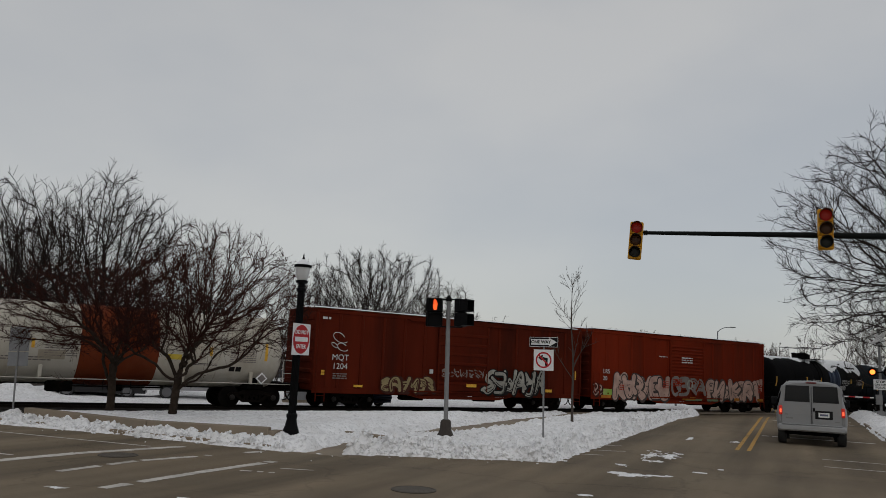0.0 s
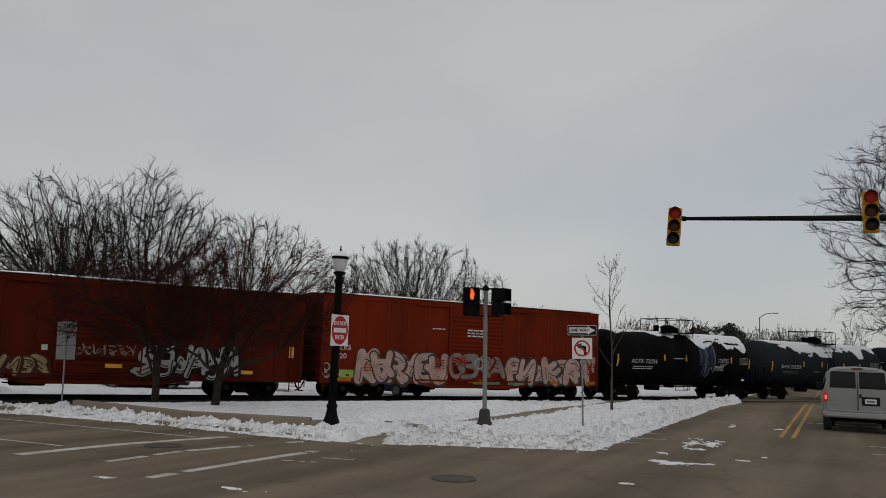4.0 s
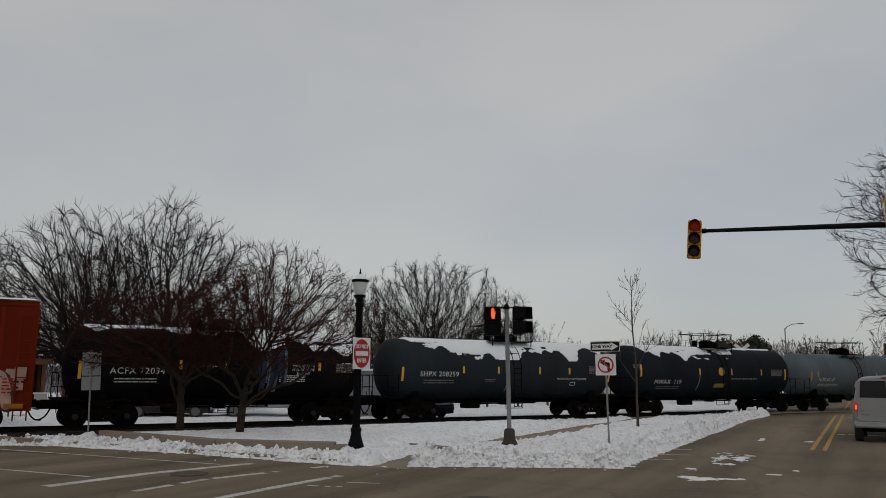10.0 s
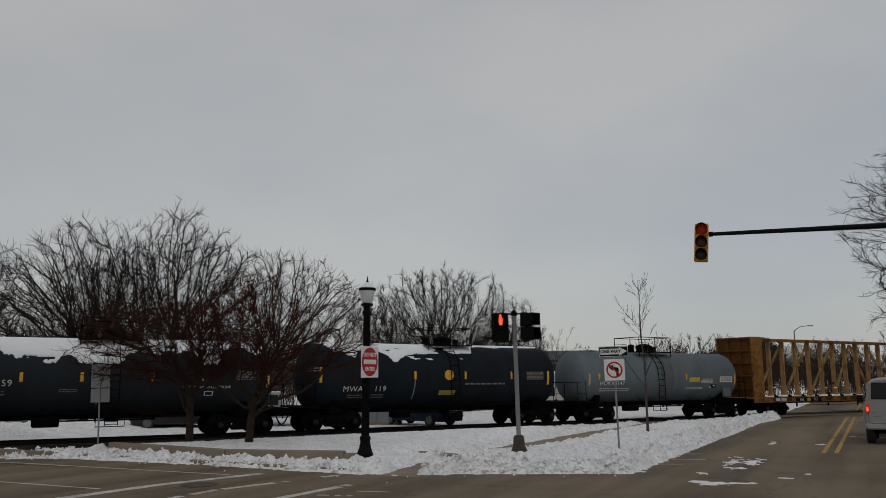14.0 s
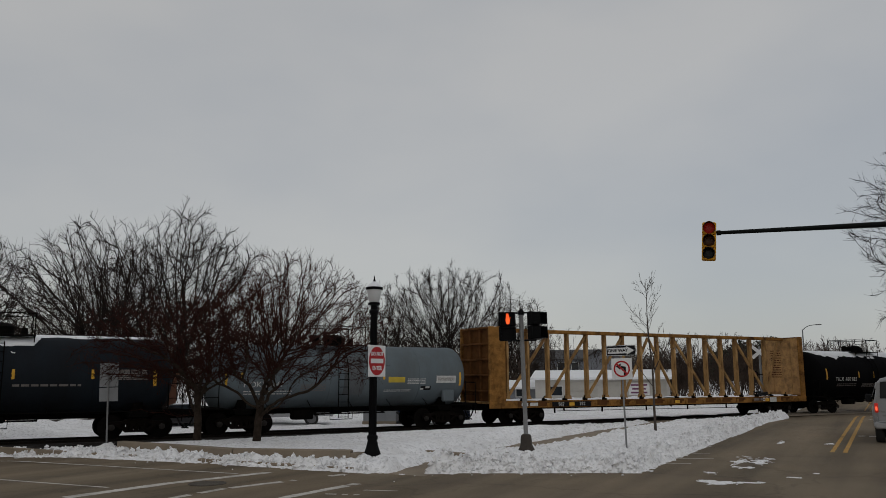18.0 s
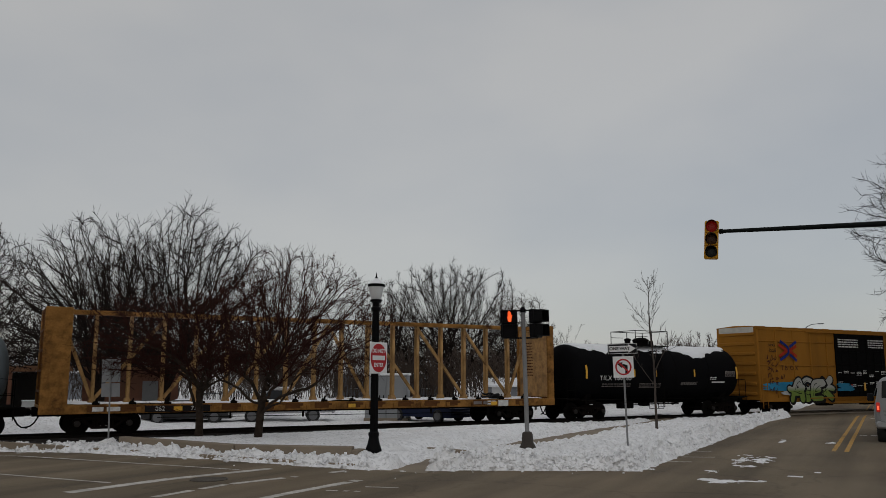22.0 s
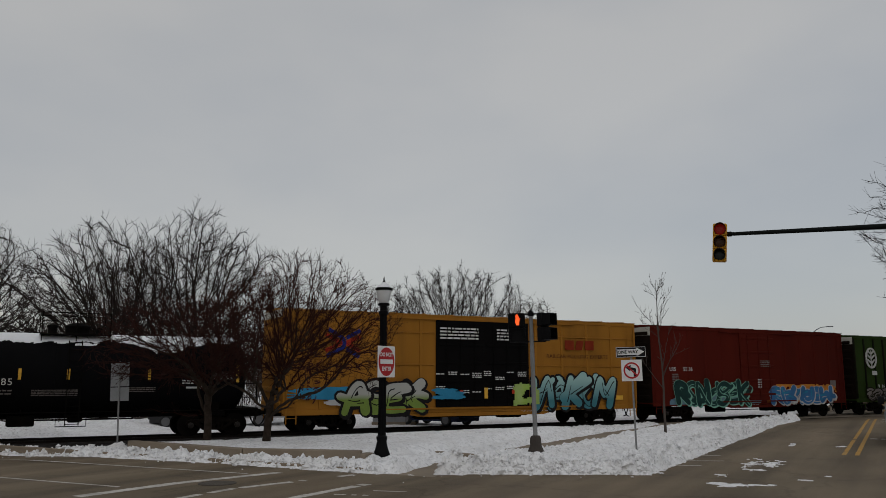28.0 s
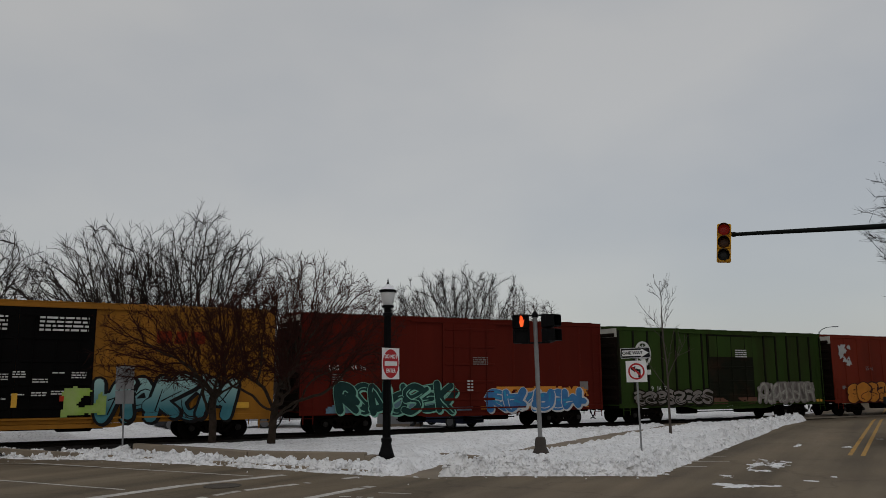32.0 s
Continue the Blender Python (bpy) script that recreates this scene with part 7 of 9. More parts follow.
def corner_signs():
    ang = facing(rc(0, -1)) + radians(6)
    base = rc(-7.39, 25.0, 0.0)
    lean = pose(0, 0, 0, 0, 0.0, 0) @ Matrix.Rotation(radians(-1.0), 4, "Y")
    post = thing("sign_post", Matrix.Translation(base) @ lean @ Matrix.Rotation(ang, 4, "Z"), "galvanized steel sign post standing in snow", "sign post")
    sh = Shape().box((0, 0, 1.6), (0.055, 0.03, 3.3), 0.004)
    part("post", sh, GALV, post)
    hole = Shape()
    for k in range(20):
        hole.lathe([(0.006, -0.0162), (0.006, -0.0155)], c=(0, 0, 0.4 + 0.13 * k), axis="y", n=6)
    o = part("punched_holes", hole, SIGN_BLACK, post)
    o["kind"] = "stuff"
    m = Matrix.Translation(base) @ lean @ Matrix.Rotation(ang, 4, "Z")
    t = thing("one_way_sign", m @ Matrix.Translation((0, -0.03, 3.1)), "black one way sign with a white arrow", "road sign")
    part("panel", Shape().box((0, 0, 0), (0.93, 0.005, 0.33), 0.002), SIGN_BLACK, t)
    part("border", Shape().box((0, -0.004, 0.15), (0.91, 0.002, 0.012)).box((0, -0.004, -0.15), (0.91, 0.002, 0.012)).box((-0.45, -0.004, 0), (0.012, 0.002, 0.3)).box((0.45, -0.004, 0), (0.012, 0.002, 0.3)), SIGN_WHITE, t)
    part("arrow", Shape().slab([(-0.41, -0.09), (0.18, -0.09), (0.18, -0.135), (0.42, 0), (0.18, 0.135), (0.18, 0.09), (-0.41, 0.09)], -0.006, -0.004, "xz"), SIGN_WHITE, t, "white arrow")
    o = part("lettering", lettering("ONE WAY", 0.135, SIGN_BLACK, extrude=0.004, bold=0.028), SIGN_BLACK, t)
    o.location = (-0.09, -0.010, 0)
    t = thing("no_left_turn_sign", m @ Matrix.Translation((0, -0.03, 2.53)), "white turn prohibition sign with a red barred circle and bent arrow", "road sign")
    part("panel", Shape().box((0, 0, 0), (0.64, 0.005, 0.66), 0.002), SIGN_WHITE, t)
    arrow = Shape()
    arrow.slab([(0.05, -0.19), (0.13, -0.19), (0.13, 0.06), (-0.02, 0.10), (-0.04, 0.03), (0.05, 0.0)], -0.006, -0.004, "xz")
    arrow.slab([(-0.19, 0.09), (-0.02, 0.17), (-0.05, -0.03)], -0.0065, -0.0045, "xz")
    part("arrow", arrow, SIGN_BLACK, t, "black bent arrow")
    ring = Shape()
    vs, fs = [], []
    for k in range(40):
        a = 2 * math.pi * k / 40
        vs += [(0.255 * math.cos(a), -0.008, 0.255 * math.sin(a)), (0.205 * math.cos(a), -0.008, 0.205 * math.sin(a))]
        fs.append((2 * k, 2 * k + 1, (2 * k + 3) % 80, (2 * k + 2) % 80))
    ring.add(vs, fs)
    ring.box((0, -0.0095, 0), (0.44, 0.002, 0.05), 0, Matrix.Rotation(radians(45), 3, "Y"))
    part("barred_ring", ring, SIGN_RED, t, "red ring with a slash")


def back_signs():
    base = rc(-23.44, 18.8, 0.0)
    ang = facing(rc(-0.15, 1)) + radians(4)
    m = Matrix.Translation(base) @ Matrix.Rotation(radians(-1.5), 4, "Y") @ Matrix.Rotation(ang, 4, "Z")
    post = thing("sign_post", m, "thin steel sign post standing in the snow ridge", "sign post")
    part("post", Shape().box((0, 0, 1.45), (0.055, 0.03, 2.95), 0.004), GALV, post)
    for z, w, h in ((2.48, 0.76, 0.8), (1.82, 0.76, 0.46)):
        t = thing("road_sign", m @ Matrix.Translation((0, -0.03, z)), "grey aluminium back of a road sign on its post", "road sign", "sign backs")
        part("panel", Shape().box((0, 0, 0), (w, 0.005, h), 0.002), SIGN_BACK, t)
        part("bolt", Shape().lathe([(0.012, 0.003), (0.012, 0.012)], c=(0, 0, h * 0.3), axis="y", n=8), GALV, t)
        part("bolt", Shape().lathe([(0.012, 0.003), (0.012, 0.012)], c=(0, 0, -h * 0.3), axis="y", n=8), GALV, t)


def ped_signal():
    base = rc(-9.42, 21.93, 0.02)
    t = thing("pedestrian_signal", Matrix.Translation(base) @ Matrix.Rotation(radians(-1.0), 4, "Y"), "galvanized pedestrian signal pole with a lit orange hand", "pedestrian signal")
    oct_ = [(0.36, 0), (0.36, 0.07), (0.28, 0.12), (0.17, 0.36), (0.155, 0.58), (0.13, 0.64), (0.08, 0.66)]
    part("base", Shape().lathe(oct_, n=8), mat("cast_bronze_base", (0.055, 0.046, 0.040), rough=0.7, spec=0.15, metal=0.0, var=0.2), t, "flared octagonal cast base")
    part("pole", Shape().lathe([(0.065, 0.6), (0.062, 4.15)], n=16), GALV, t)
    part("cap", Shape().lathe([(0.09, 4.1), (0.09, 4.2), (0.05, 4.26), (0.02, 4.28)], n=12), BLACK_PAINT, t)
    view = math.atan2(base.x, base.y)
    ux = Vector((math.cos(view), -math.sin(view), 0))
    uy = Vector((math.sin(view), math.cos(view), 0))
    for z in (4.16, 3.35):
        a, b = -ux * 0.42, ux * 0.42
        part("bracket_arm", Shape().tube([tuple(a + Vector((0, 0, z))), tuple(b + Vector((0, 0, z)))], 0.024, 8), BLACK_PAINT, t)
    hand_m = mat("lit_orange_signal", (0.4, 0.1, 0.02), rough=0.5, var=0.02, bump=0, emit=((1.0, 0.085, 0.012), 1.3))
    for z in (3.98, 3.56):
        sh = Shape().box((0, 0, 0), (0.50, 0.22, 0.43), 0.03)
        head = part("signal_head", sh, BLACK_PAINT, t)
        c = -ux * 0.42 - uy * 0.0
        head.matrix_basis = Matrix.Translation(Vector((c.x, c.y, z))) @ Matrix.Rotation(-view, 4, "Z")
        part("visor", Shape().box((0, -0.12, 0.185), (0.42, 0.14, 0.02), 0.004).box((-0.2, -0.12, 0), (0.02, 0.14, 0.38), 0.004).box((0.2, -0.12, 0), (0.02, 0.14, 0.38), 0.004), BLACK_PAINT, head)
        part("lens", Shape().box((0, -0.104, 0), (0.38, 0.006, 0.36)), mat("dark_signal_lens", (0.006, 0.0055, 0.0055), rough=0.6, spec=0.08, var=0.1), head)
        if z > 3.8:
            sh = Shape().slab([(-0.02, -0.16), (0.09, -0.16), (0.11, -0.02), (0.075, 0.04), (-0.035, 0.04), (-0.06, -0.03)], -0.112, -0.108, "xz")
            for x, h in ((-0.025, 0.14), (0.008, 0.17), (0.041, 0.16), (0.072, 0.12)):
                sh.box((x, -0.1105, 0.04 + h / 2 - 0.02), (0.026, 0.003, h), 0.001)
            sh.box((0.115, -0.11, 0.01), (0.026, 0.003, 0.11), 0.001, Matrix.Rotation(radians(24), 3, "Y"))
            palm = part("lit_hand", sh, hand_m, head, "glowing orange raised palm")
            palm.matrix_basis = Matrix.Diagonal((0.72, 1, 0.92, 1))
    # second pair of heads looks along the cross street
    for z in (3.98, 3.56):
        ang = facing(rc(1, -0.12))
        head = part("signal_head", Shape().box((0, 0, 0), (0.47, 0.2, 0.41), 0.03), BLACK_PAINT, t)
        c = ux * 0.36
        head.matrix_basis = Matrix.Translation(Vector((c.x, c.y, z))) @ Matrix.Rotation(ang, 4, "Z")
        part("visor", Shape().box((0, -0.2, 0.17), (0.44, 0.28, 0.02), 0.004).box((-0.21, -0.2, 0.0), (0.02, 0.28, 0.34), 0.004).box((0.21, -0.2, 0), (0.02, 0.28, 0.34), 0.004).box((0, -0.2, -0.16), (0.44, 0.28, 0.02), 0.004), BLACK_PAINT, head)


def traffic_lights():
    m = Matrix.Translation(rc(0, 22.8)) @ Matrix.Rotation(-ROAD, 4, "Z")
    arm_m = mat("dark_green_black_mast", (0.006, 0.008, 0.0075), rough=0.6, spec=0.08, var=0.2)
    mast = thing("signal_mast", m, "dark steel traffic signal mast with a long tapered arm", "signal mast")
    part("pole", Shape().lathe([(0.17, 0), (0.11, 7.0)], c=(8.4, 0, 0), n=16), arm_m, mast)
    part("arm", Shape().tube([(8.4, 0, 5.72), (4.0, 0, 5.88), (0.7, 0, 6.02), (-3.9, 0, 6.2)], [0.115, 0.098, 0.078, 0.05], 14), arm_m, mast)
    part("arm_tip", Shape().tube([(-3.88, 0, 6.2), (-4.12, 0, 6.21)], 0.02, 8).lathe([(0.03, -0.06), (0.07, -0.05), (0.07, 0.05), (0.03, 0.06)], c=(-3.9, 0, 6.2), axis="x", n=10), arm_m, mast)
    part("base_plate", Shape().box((8.4, 0, 0.02), (0.6, 0.6, 0.05), 0.01), GALV, mast)
    red = mat("red_signal_lens", (0.14, 0.008, 0.006), rough=0.35, spec=0.2, var=0.1, bump=0.0, emit=((1.0, 0.03, 0.01), 0.045))
    amb = mat("amber_signal_lens", (0.06, 0.022, 0.006), rough=0.4, spec=0.2, var=0.1, bump=0.0)
    grn = mat("green_signal_lens", (0.012, 0.014, 0.012), rough=0.4, spec=0.2, var=0.1, bump=0.0)
    for x, zb, lean, turn in ((-4.17, 5.43, 4.0, 10), (0.71, 5.62, -0.5, 4)):
        t = thing("traffic_light", m @ Matrix.Translation((x, -0.2, zb)) @ pose(0, 0, 0, 0, lean, turn), "yellow three-lens traffic light on the mast arm, red lens dim", "traffic light", "traffic lights")
        part("back_rim", Shape().box((0, 0.06, 0.525), (0.37, 0.1, 1.07), 0.03), AMBER_BODY, t)
        for k, lens in enumerate((grn, amb, red)):
            z = 0.175 + 0.35 * k
            body = part("housing", Shape().box((0, 0, z), (0.35, 0.2, 0.34), 0.02), AMBER_BODY, t)
            part("lens", Shape().lathe([(0.147, -0.115), (0.12, -0.125), (0.05, -0.132), (0.01, -0.134)], c=(0, 0, z), axis="y", n=24), lens, body)
            vs, fs = [], []
            for i in range(25):
                a = radians(-50 + 280 * i / 24)
                dep = 0.34 - 0.10 * (1 - math.sin(a))
                for r, y in ((0.160, -0.1), (0.160, -max(0.16, dep)), (0.152, -max(0.16, dep)), (0.152, -0.1)):
                    vs.append((r * math.cos(a), y, z + r * math.sin(a)))
            for i in range(24):
                for j in range(3):
                    fs.append((i * 4 + j, i * 4 + j + 1, i * 4 + 4 + j + 1, i * 4 + 4 + j))
            part("visor", Shape().add(vs, fs), mat("visor_inside", (0.05, 0.028, 0.01), rough=0.6, var=0.1), body)
        part("hanger", Shape().tube([(0, 0.1, 0.72), (0, 0.3, 0.72)], 0.025, 8), arm_m, t)


def crossing_signal():
    p, a = 4.62, 56.8
    base = rc(p, a)
    z0 = float(lie(base.x, base.y))
    m = Matrix.Translation((base.x, base.y, z0)) @ Matrix.Rotation(-ROAD, 4, "Z")
    t = thing("crossing_signal", m, "railway crossing signal mast with crossbuck and one lit flasher", "crossing signal")
    part("mast", Shape().lathe([(0.075, 0), (0.075, 5.4)], n=12), GALV, t)
    part("base", Shape().lathe([(0.3, 0), (0.3, 0.3), (0.15, 0.5)], n=8), GALV, t)
    for s in (-1, 1):
        part("crossbuck_blade", Shape().box((0, -0.09 - 0.012 * (s > 0), 4.95), (1.25, 0.01, 0.23), 0.003, Matrix.Rotation(s * radians(45), 3, "Y")), SIGN_WHITE, t)
    part("flasher_bar", Shape().box((0, -0.06, 2.85), (0.9, 0.06, 0.06), 0.01), BLACK_PAINT, t)
    lit = mat("lit_flasher", (0.5, 0.12, 0.02), rough=0.4, var=0.02, bump=0, emit=((1.0, 0.20, 0.03), 3.0))
    for s, mm in ((-1, lit), (1, mat("unlit_flasher", (0.05, 0.008, 0.006), rough=0.3, var=0.1))):
        d = part("flasher", Shape().lathe([(0.26, -0.1), (0.26, -0.08), (0.12, 0.06)], c=(s * 0.42, -0.02, 2.85), axis="y", n=20), BLACK_PAINT, t)
        part("lens", Shape().lathe([(0.15, -0.122), (0.09, -0.145), (0.01, -0.15)], c=(s * 0.42, 0, 2.85), axis="y", n=18), mm, d)
        part("hood", Shape().lathe([(0.16, -0.1), (0.16, -0.3), (0.168, -0.3), (0.168, -0.1)], c=(s * 0.42, 0, 2.85), axis="y", n=18, caps=False), BLACK_PAINT, d)
    part("bell", Shape().lathe([(0.14, 5.4), (0.16, 5.5), (0.06, 5.58)], n=12), GALV, t)
    s_ = thing("stop_on_red_sign", m @ Matrix.Translation((0, -0.1, 2.1)), "white sign reading stop on red signal", "road sign")
    part("panel", Shape().box((0, 0, 0), (0.76, 0.005, 0.62), 0.002), SIGN_WHITE, s_)
    for txt, z, sz in (("STOP", 0.16, 0.2), ("ON RED", -0.02, 0.17), ("SIGNAL", -0.19, 0.17)):
        o = part("lettering", lettering(txt, sz, SIGN_BLACK, bold=0.025), SIGN_BLACK, s_)
        o.location = (0, -0.006, z)
    g = thing("crossing_gate", m @ Matrix.Translation((-0.3, -0.2, 1.28)), "lowered red and white striped crossing gate", "crossing gate")
    part("mechanism", Shape().box((0.2, 0.1, -0.1), (0.35, 0.4, 0.6), 0.03), GALV, g)
    part("arm", Shape().box((-2.5, 0, 0), (4.8, 0.03, 0.08), 0.005), SIGN_WHITE, g)
    for k in range(6):
        part("stripe", Shape().box((-0.5 - k * 0.8, -0.018, 0), (0.38, 0.004, 0.08)), SIGN_RED, g)
    # the far side of the line
    bright = mat("bright_red_flasher", (0.5, 0.04, 0.02), rough=0.4, var=0.02, bump=0, emit=((1.0, 0.07, 0.015), 3.0))
    base = rc(-8.1, 60.5)
    m2 = Matrix.Translation((base.x, base.y, -0.16)) @ Matrix.Rotation(-ROAD, 4, "Z")
    t = thing("crossing_signal", m2, "railway crossing mast beyond the track with crossbuck and lit flasher", "crossing signal")
    part("mast", Shape().lathe([(0.075, 0), (0.075, 4.4)], n=12), GALV, t)
    for s in (-1, 1):
        part("crossbuck_blade", Shape().box((0, -0.09 - 0.012 * (s > 0), 4.0), (1.25, 0.01, 0.23), 0.003, Matrix.Rotation(s * radians(40), 3, "Y")), SIGN_WHITE, t)
    part("flasher_bar", Shape().box((0, -0.06, 2.46), (0.9, 0.06, 0.06), 0.01), BLACK_PAINT, t)
    for s in (-1, 1):
        d = part("flasher", Shape().lathe([(0.26, -0.1), (0.26, -0.08), (0.12, 0.06)], c=(s * 0.42, -0.02, 2.46), axis="y", n=20), BLACK_PAINT, t)
        part("lens", Shape().lathe([(0.19, -0.122), (0.08, -0.145), (0.01, -0.15)], c=(s * 0.42, 0, 2.46), axis="y", n=18), bright if s > 0 else MATS["unlit_flasher"], d)
    g = thing("crossing_gate", m2 @ Matrix.Translation((0.35, 0.15, 1.6)), "lowered striped crossing gate with a lit red lamp", "crossing gate")
    part("mechanism", Shape().box((-0.2, 0.1, -0.1), (0.35, 0.4, 0.6), 0.03), GALV, g)
    part("arm", Shape().box((2.5, 0, 0), (4.8, 0.03, 0.08), 0.005), SIGN_WHITE, g)
    for k in range(6):
        part("stripe", Shape().box((0.5 + k * 0.8, -0.018, 0), (0.38, 0.004, 0.08)), SIGN_RED, g)
    for x, mm in ((0.9, MATS["unlit_flasher"]), (2.55, bright), (4.7, MATS["unlit_flasher"])):
        part("gate_lamp", Shape().lathe([(0.09, -0.06), (0.09, 0.06), (0.03, 0.08)], c=(x, 0, 0.3), axis="y", n=12), BLACK_PAINT, g)
        part("lens", Shape().lathe([(0.075, -0.062), (0.04, -0.075), (0.01, -0.08)], c=(x, 0, 0.3), axis="y", n=12), mm, g)


def loft(sections):
    """A skin through closed outlines of equal length."""
    n = len(sections[0])
    vs = [p for s in sections for p in s]
    fs = [(i * n + k, i * n + (k + 1) % n, (i + 1) * n + (k + 1) % n, (i + 1) * n + k) for i in range(len(sections) - 1) for k in range(n)]
    fs.append(tuple(range(n))[::-1])
    fs.append(tuple((len(sections) - 1) * n + k for k in range(n)))
    return vs, fs


def car_wheel(parent, x, y, r, w=0.22, rim_paint=None):
    """Wheel whose axle lies along x."""
    wh = part("wheel", Shape().lathe([(r * 0.6, -w / 2), (r * 0.93, -w / 2), (r, -w * 0.36), (r, w * 0.36), (r * 0.93, w / 2), (r * 0.6, w / 2)], c=(x, y, r), axis="x", n=24), mat("tyre_rubber", (0.015, 0.015, 0.015), rough=0.9, var=0.2), parent)
    rim = Shape()
    for s in (-1, 1):
        rim.lathe([(0.02, s * w * 0.40), (r * 0.2, s * w * 0.42), (r * 0.5, s * w * 0.36), (r * 0.62, s * w * 0.46)], c=(x, y, r), axis="x", n=20)
    if rim_paint:
        for s in (-1, 1):
            rim.lathe([(0.01, s * w * 0.50), (r * 0.2, s * w * 0.52), (r * 0.66, s * w * 0.505)], c=(x, y, r), axis="x", n=20)
    part("rim", rim, rim_paint or GALV, wh)
    return wh


def van():
    """A full-size passenger van: rounded box body with tumblehome, seen from behind."""
    m = Matrix.Translation(rc(0.40, 31.3)) @ Matrix.Rotation(-ROAD, 4, "Z") @ Matrix.Diagonal((1.15, 1.09, 1.07, 1))
    t = thing("van", m, "silver passenger van waiting at the crossing with brake lights on", "van")
    silver = mat("silver_van_paint", (0.245, 0.25, 0.257), rough=0.4, metal=0.2, var=0.08, scale=1.5, bump=0.0, dirt=(0.27, 0.26, 0.25), dirt_amount=0.6)

    def section(y, grow=0.0, top=2.06, low=0.42, roof=0.0):
        w0, w1, w2 = 0.97 + grow, 0.99 + grow, 0.82 + grow
        half = [(w0 - 0.06, low), (w0, low + 0.12), (w1, 0.92), (w1 - 0.02, 1.14), (w1 - 0.10, 1.45), (w2 - 0.02, top - 0.16), (w2 - 0.1, top - 0.06), (w2 - 0.26, top - 0.012), (0, top + 0.02)]
        return [(x, y, z) for x, z in half] + [(-x, y, z) for x, z in half[-2::-1]]
    secs = [section(0.0, -0.07, 2.0, 0.52), section(0.06, -0.02, 2.04, 0.46), section(0.2, 0.0), section(3.7, 0.0), section(4.5, -0.02, 1.25), section(5.3, -0.08, 1.12, 0.5)]
    part("body", Shape().add(*loft(secs)), silver, t)
    dark = mat("dark_van_glass", (0.008, 0.010, 0.012), rough=0.15, var=0.05, bump=0.0, spec=0.28)
    for s in (-1, 1):
        d = part("rear_door", Shape().box((s * 0.43, -0.008, 1.22), (0.83, 0.03, 1.36), 0.02), silver, t)
        part("window", Shape().slab([(s * 0.06, 1.42), (s * 0.735, 1.42), (s * 0.70, 1.84), (s * 0.66, 1.89), (s * 0.09, 1.89), (s * 0.06, 1.85)], -0.032, -0.026, "xz"), dark, d, "dark tinted rear window")
        part("window_seal", Shape().slab([(s * 0.045, 1.39), (s * 0.755, 1.39), (s * 0.715, 1.915), (s * 0.05, 1.915)], -0.028, -0.024, "xz"), SIGN_BLACK, d)
        tl = part("tail_light", Shape().box((s * 0.865, -0.02, 1.10), (0.105, 0.08, 0.30), 0.025), mat("lit_tail_lens", (0.35, 0.015, 0.01), rough=0.3, var=0.05, bump=0, emit=((1.0, 0.03, 0.012), 0.16)), t, "lit red tail light")
        part("bulb_glow", Shape().box((s * 0.865, -0.063, 1.08), (0.055, 0.004, 0.12), 0.002), mat("brake_bulb", (0.6, 0.1, 0.05), rough=0.3, var=0.02, bump=0, emit=((1.0, 0.12, 0.05), 1.1)), tl)
        part("hinge", Shape().box((s * 0.85, -0.03, 1.75), (0.03, 0.03, 0.1), 0.005).box((s * 0.86, -0.03, 0.75), (0.03, 0.03, 0.1), 0.005), silver, d)
        part("side_mirror", Shape().box((s * 1.14, 3.9, 1.3), (0.2, 0.12, 0.28), 0.03), SIGN_BLACK, t)
        part("side_window", Shape().box((s * 0.925, 1.4, 1.62), (0.01, 1.6, 0.42), 0.0, Matrix.Rotation(s * radians(-17), 3, "Y")), dark, t)
        part("belt_line", Shape().box((s * 0.995, 2.2, 0.98), (0.012, 3.6, 0.05), 0.004), mat("grey_trim", (0.2, 0.2, 0.21), rough=0.6, var=0.1), t)
    part("door_gap", Shape().box((0, -0.0235, 1.2), (0.009, 0.004, 1.36)), SIGN_BLACK, t)
    part("crease", Shape().box((0, -0.026, 1.0), (1.6, 0.006, 0.02), 0.002).box((0, -0.026, 0.68), (1.7, 0.006, 0.03), 0.002), silver, t)
    part("plate_recess", Shape().box((0.34, -0.026, 1.0), (0.48, 0.008, 0.27), 0.003), SIGN_BLACK, t)
    pl = part("number_plate", Shape().box((0.34, -0.034, 1.0), (0.30, 0.006, 0.15), 0.003), SIGN_WHITE, t)
    part("plate_bars", Shape().box((0.34, -0.039, 1.0), (0.22, 0.002, 0.06)), mat("plate_ink", (0.12, 0.13, 0.2), rough=0.6, var=0.1), pl)
    part("door_handle", Shape().box((0.07, -0.035, 1.16), (0.06, 0.03, 0.12), 0.01), SIGN_BLACK, t)
    for bx, bz, bw, bh in ((-0.62, 0.86, 0.2, 0.05), (-0.7, 0.98, 0.09, 0.05), (0.7, 0.8, 0.14, 0.03)):
        part("badge", Shape().box((bx, -0.027, bz), (bw, 0.004, bh)), GALV, t)
    part("brake_lamp", Shape().box((0, -0.0, 2.02), (0.3, 0.06, 0.05), 0.01), mat("unlit_red_lens", (0.12, 0.01, 0.01), rough=0.3, var=0.05), t)
    part("bumper", Shape().box((0, -0.08, 0.56), (1.90, 0.18, 0.22), 0.05).box((0, -0.09, 0.675), (1.66, 0.15, 0.025), 0.008), mat("bumper_grey", (0.30, 0.305, 0.31), rough=0.4, metal=0.2, var=0.15), t, "grey rear bumper")
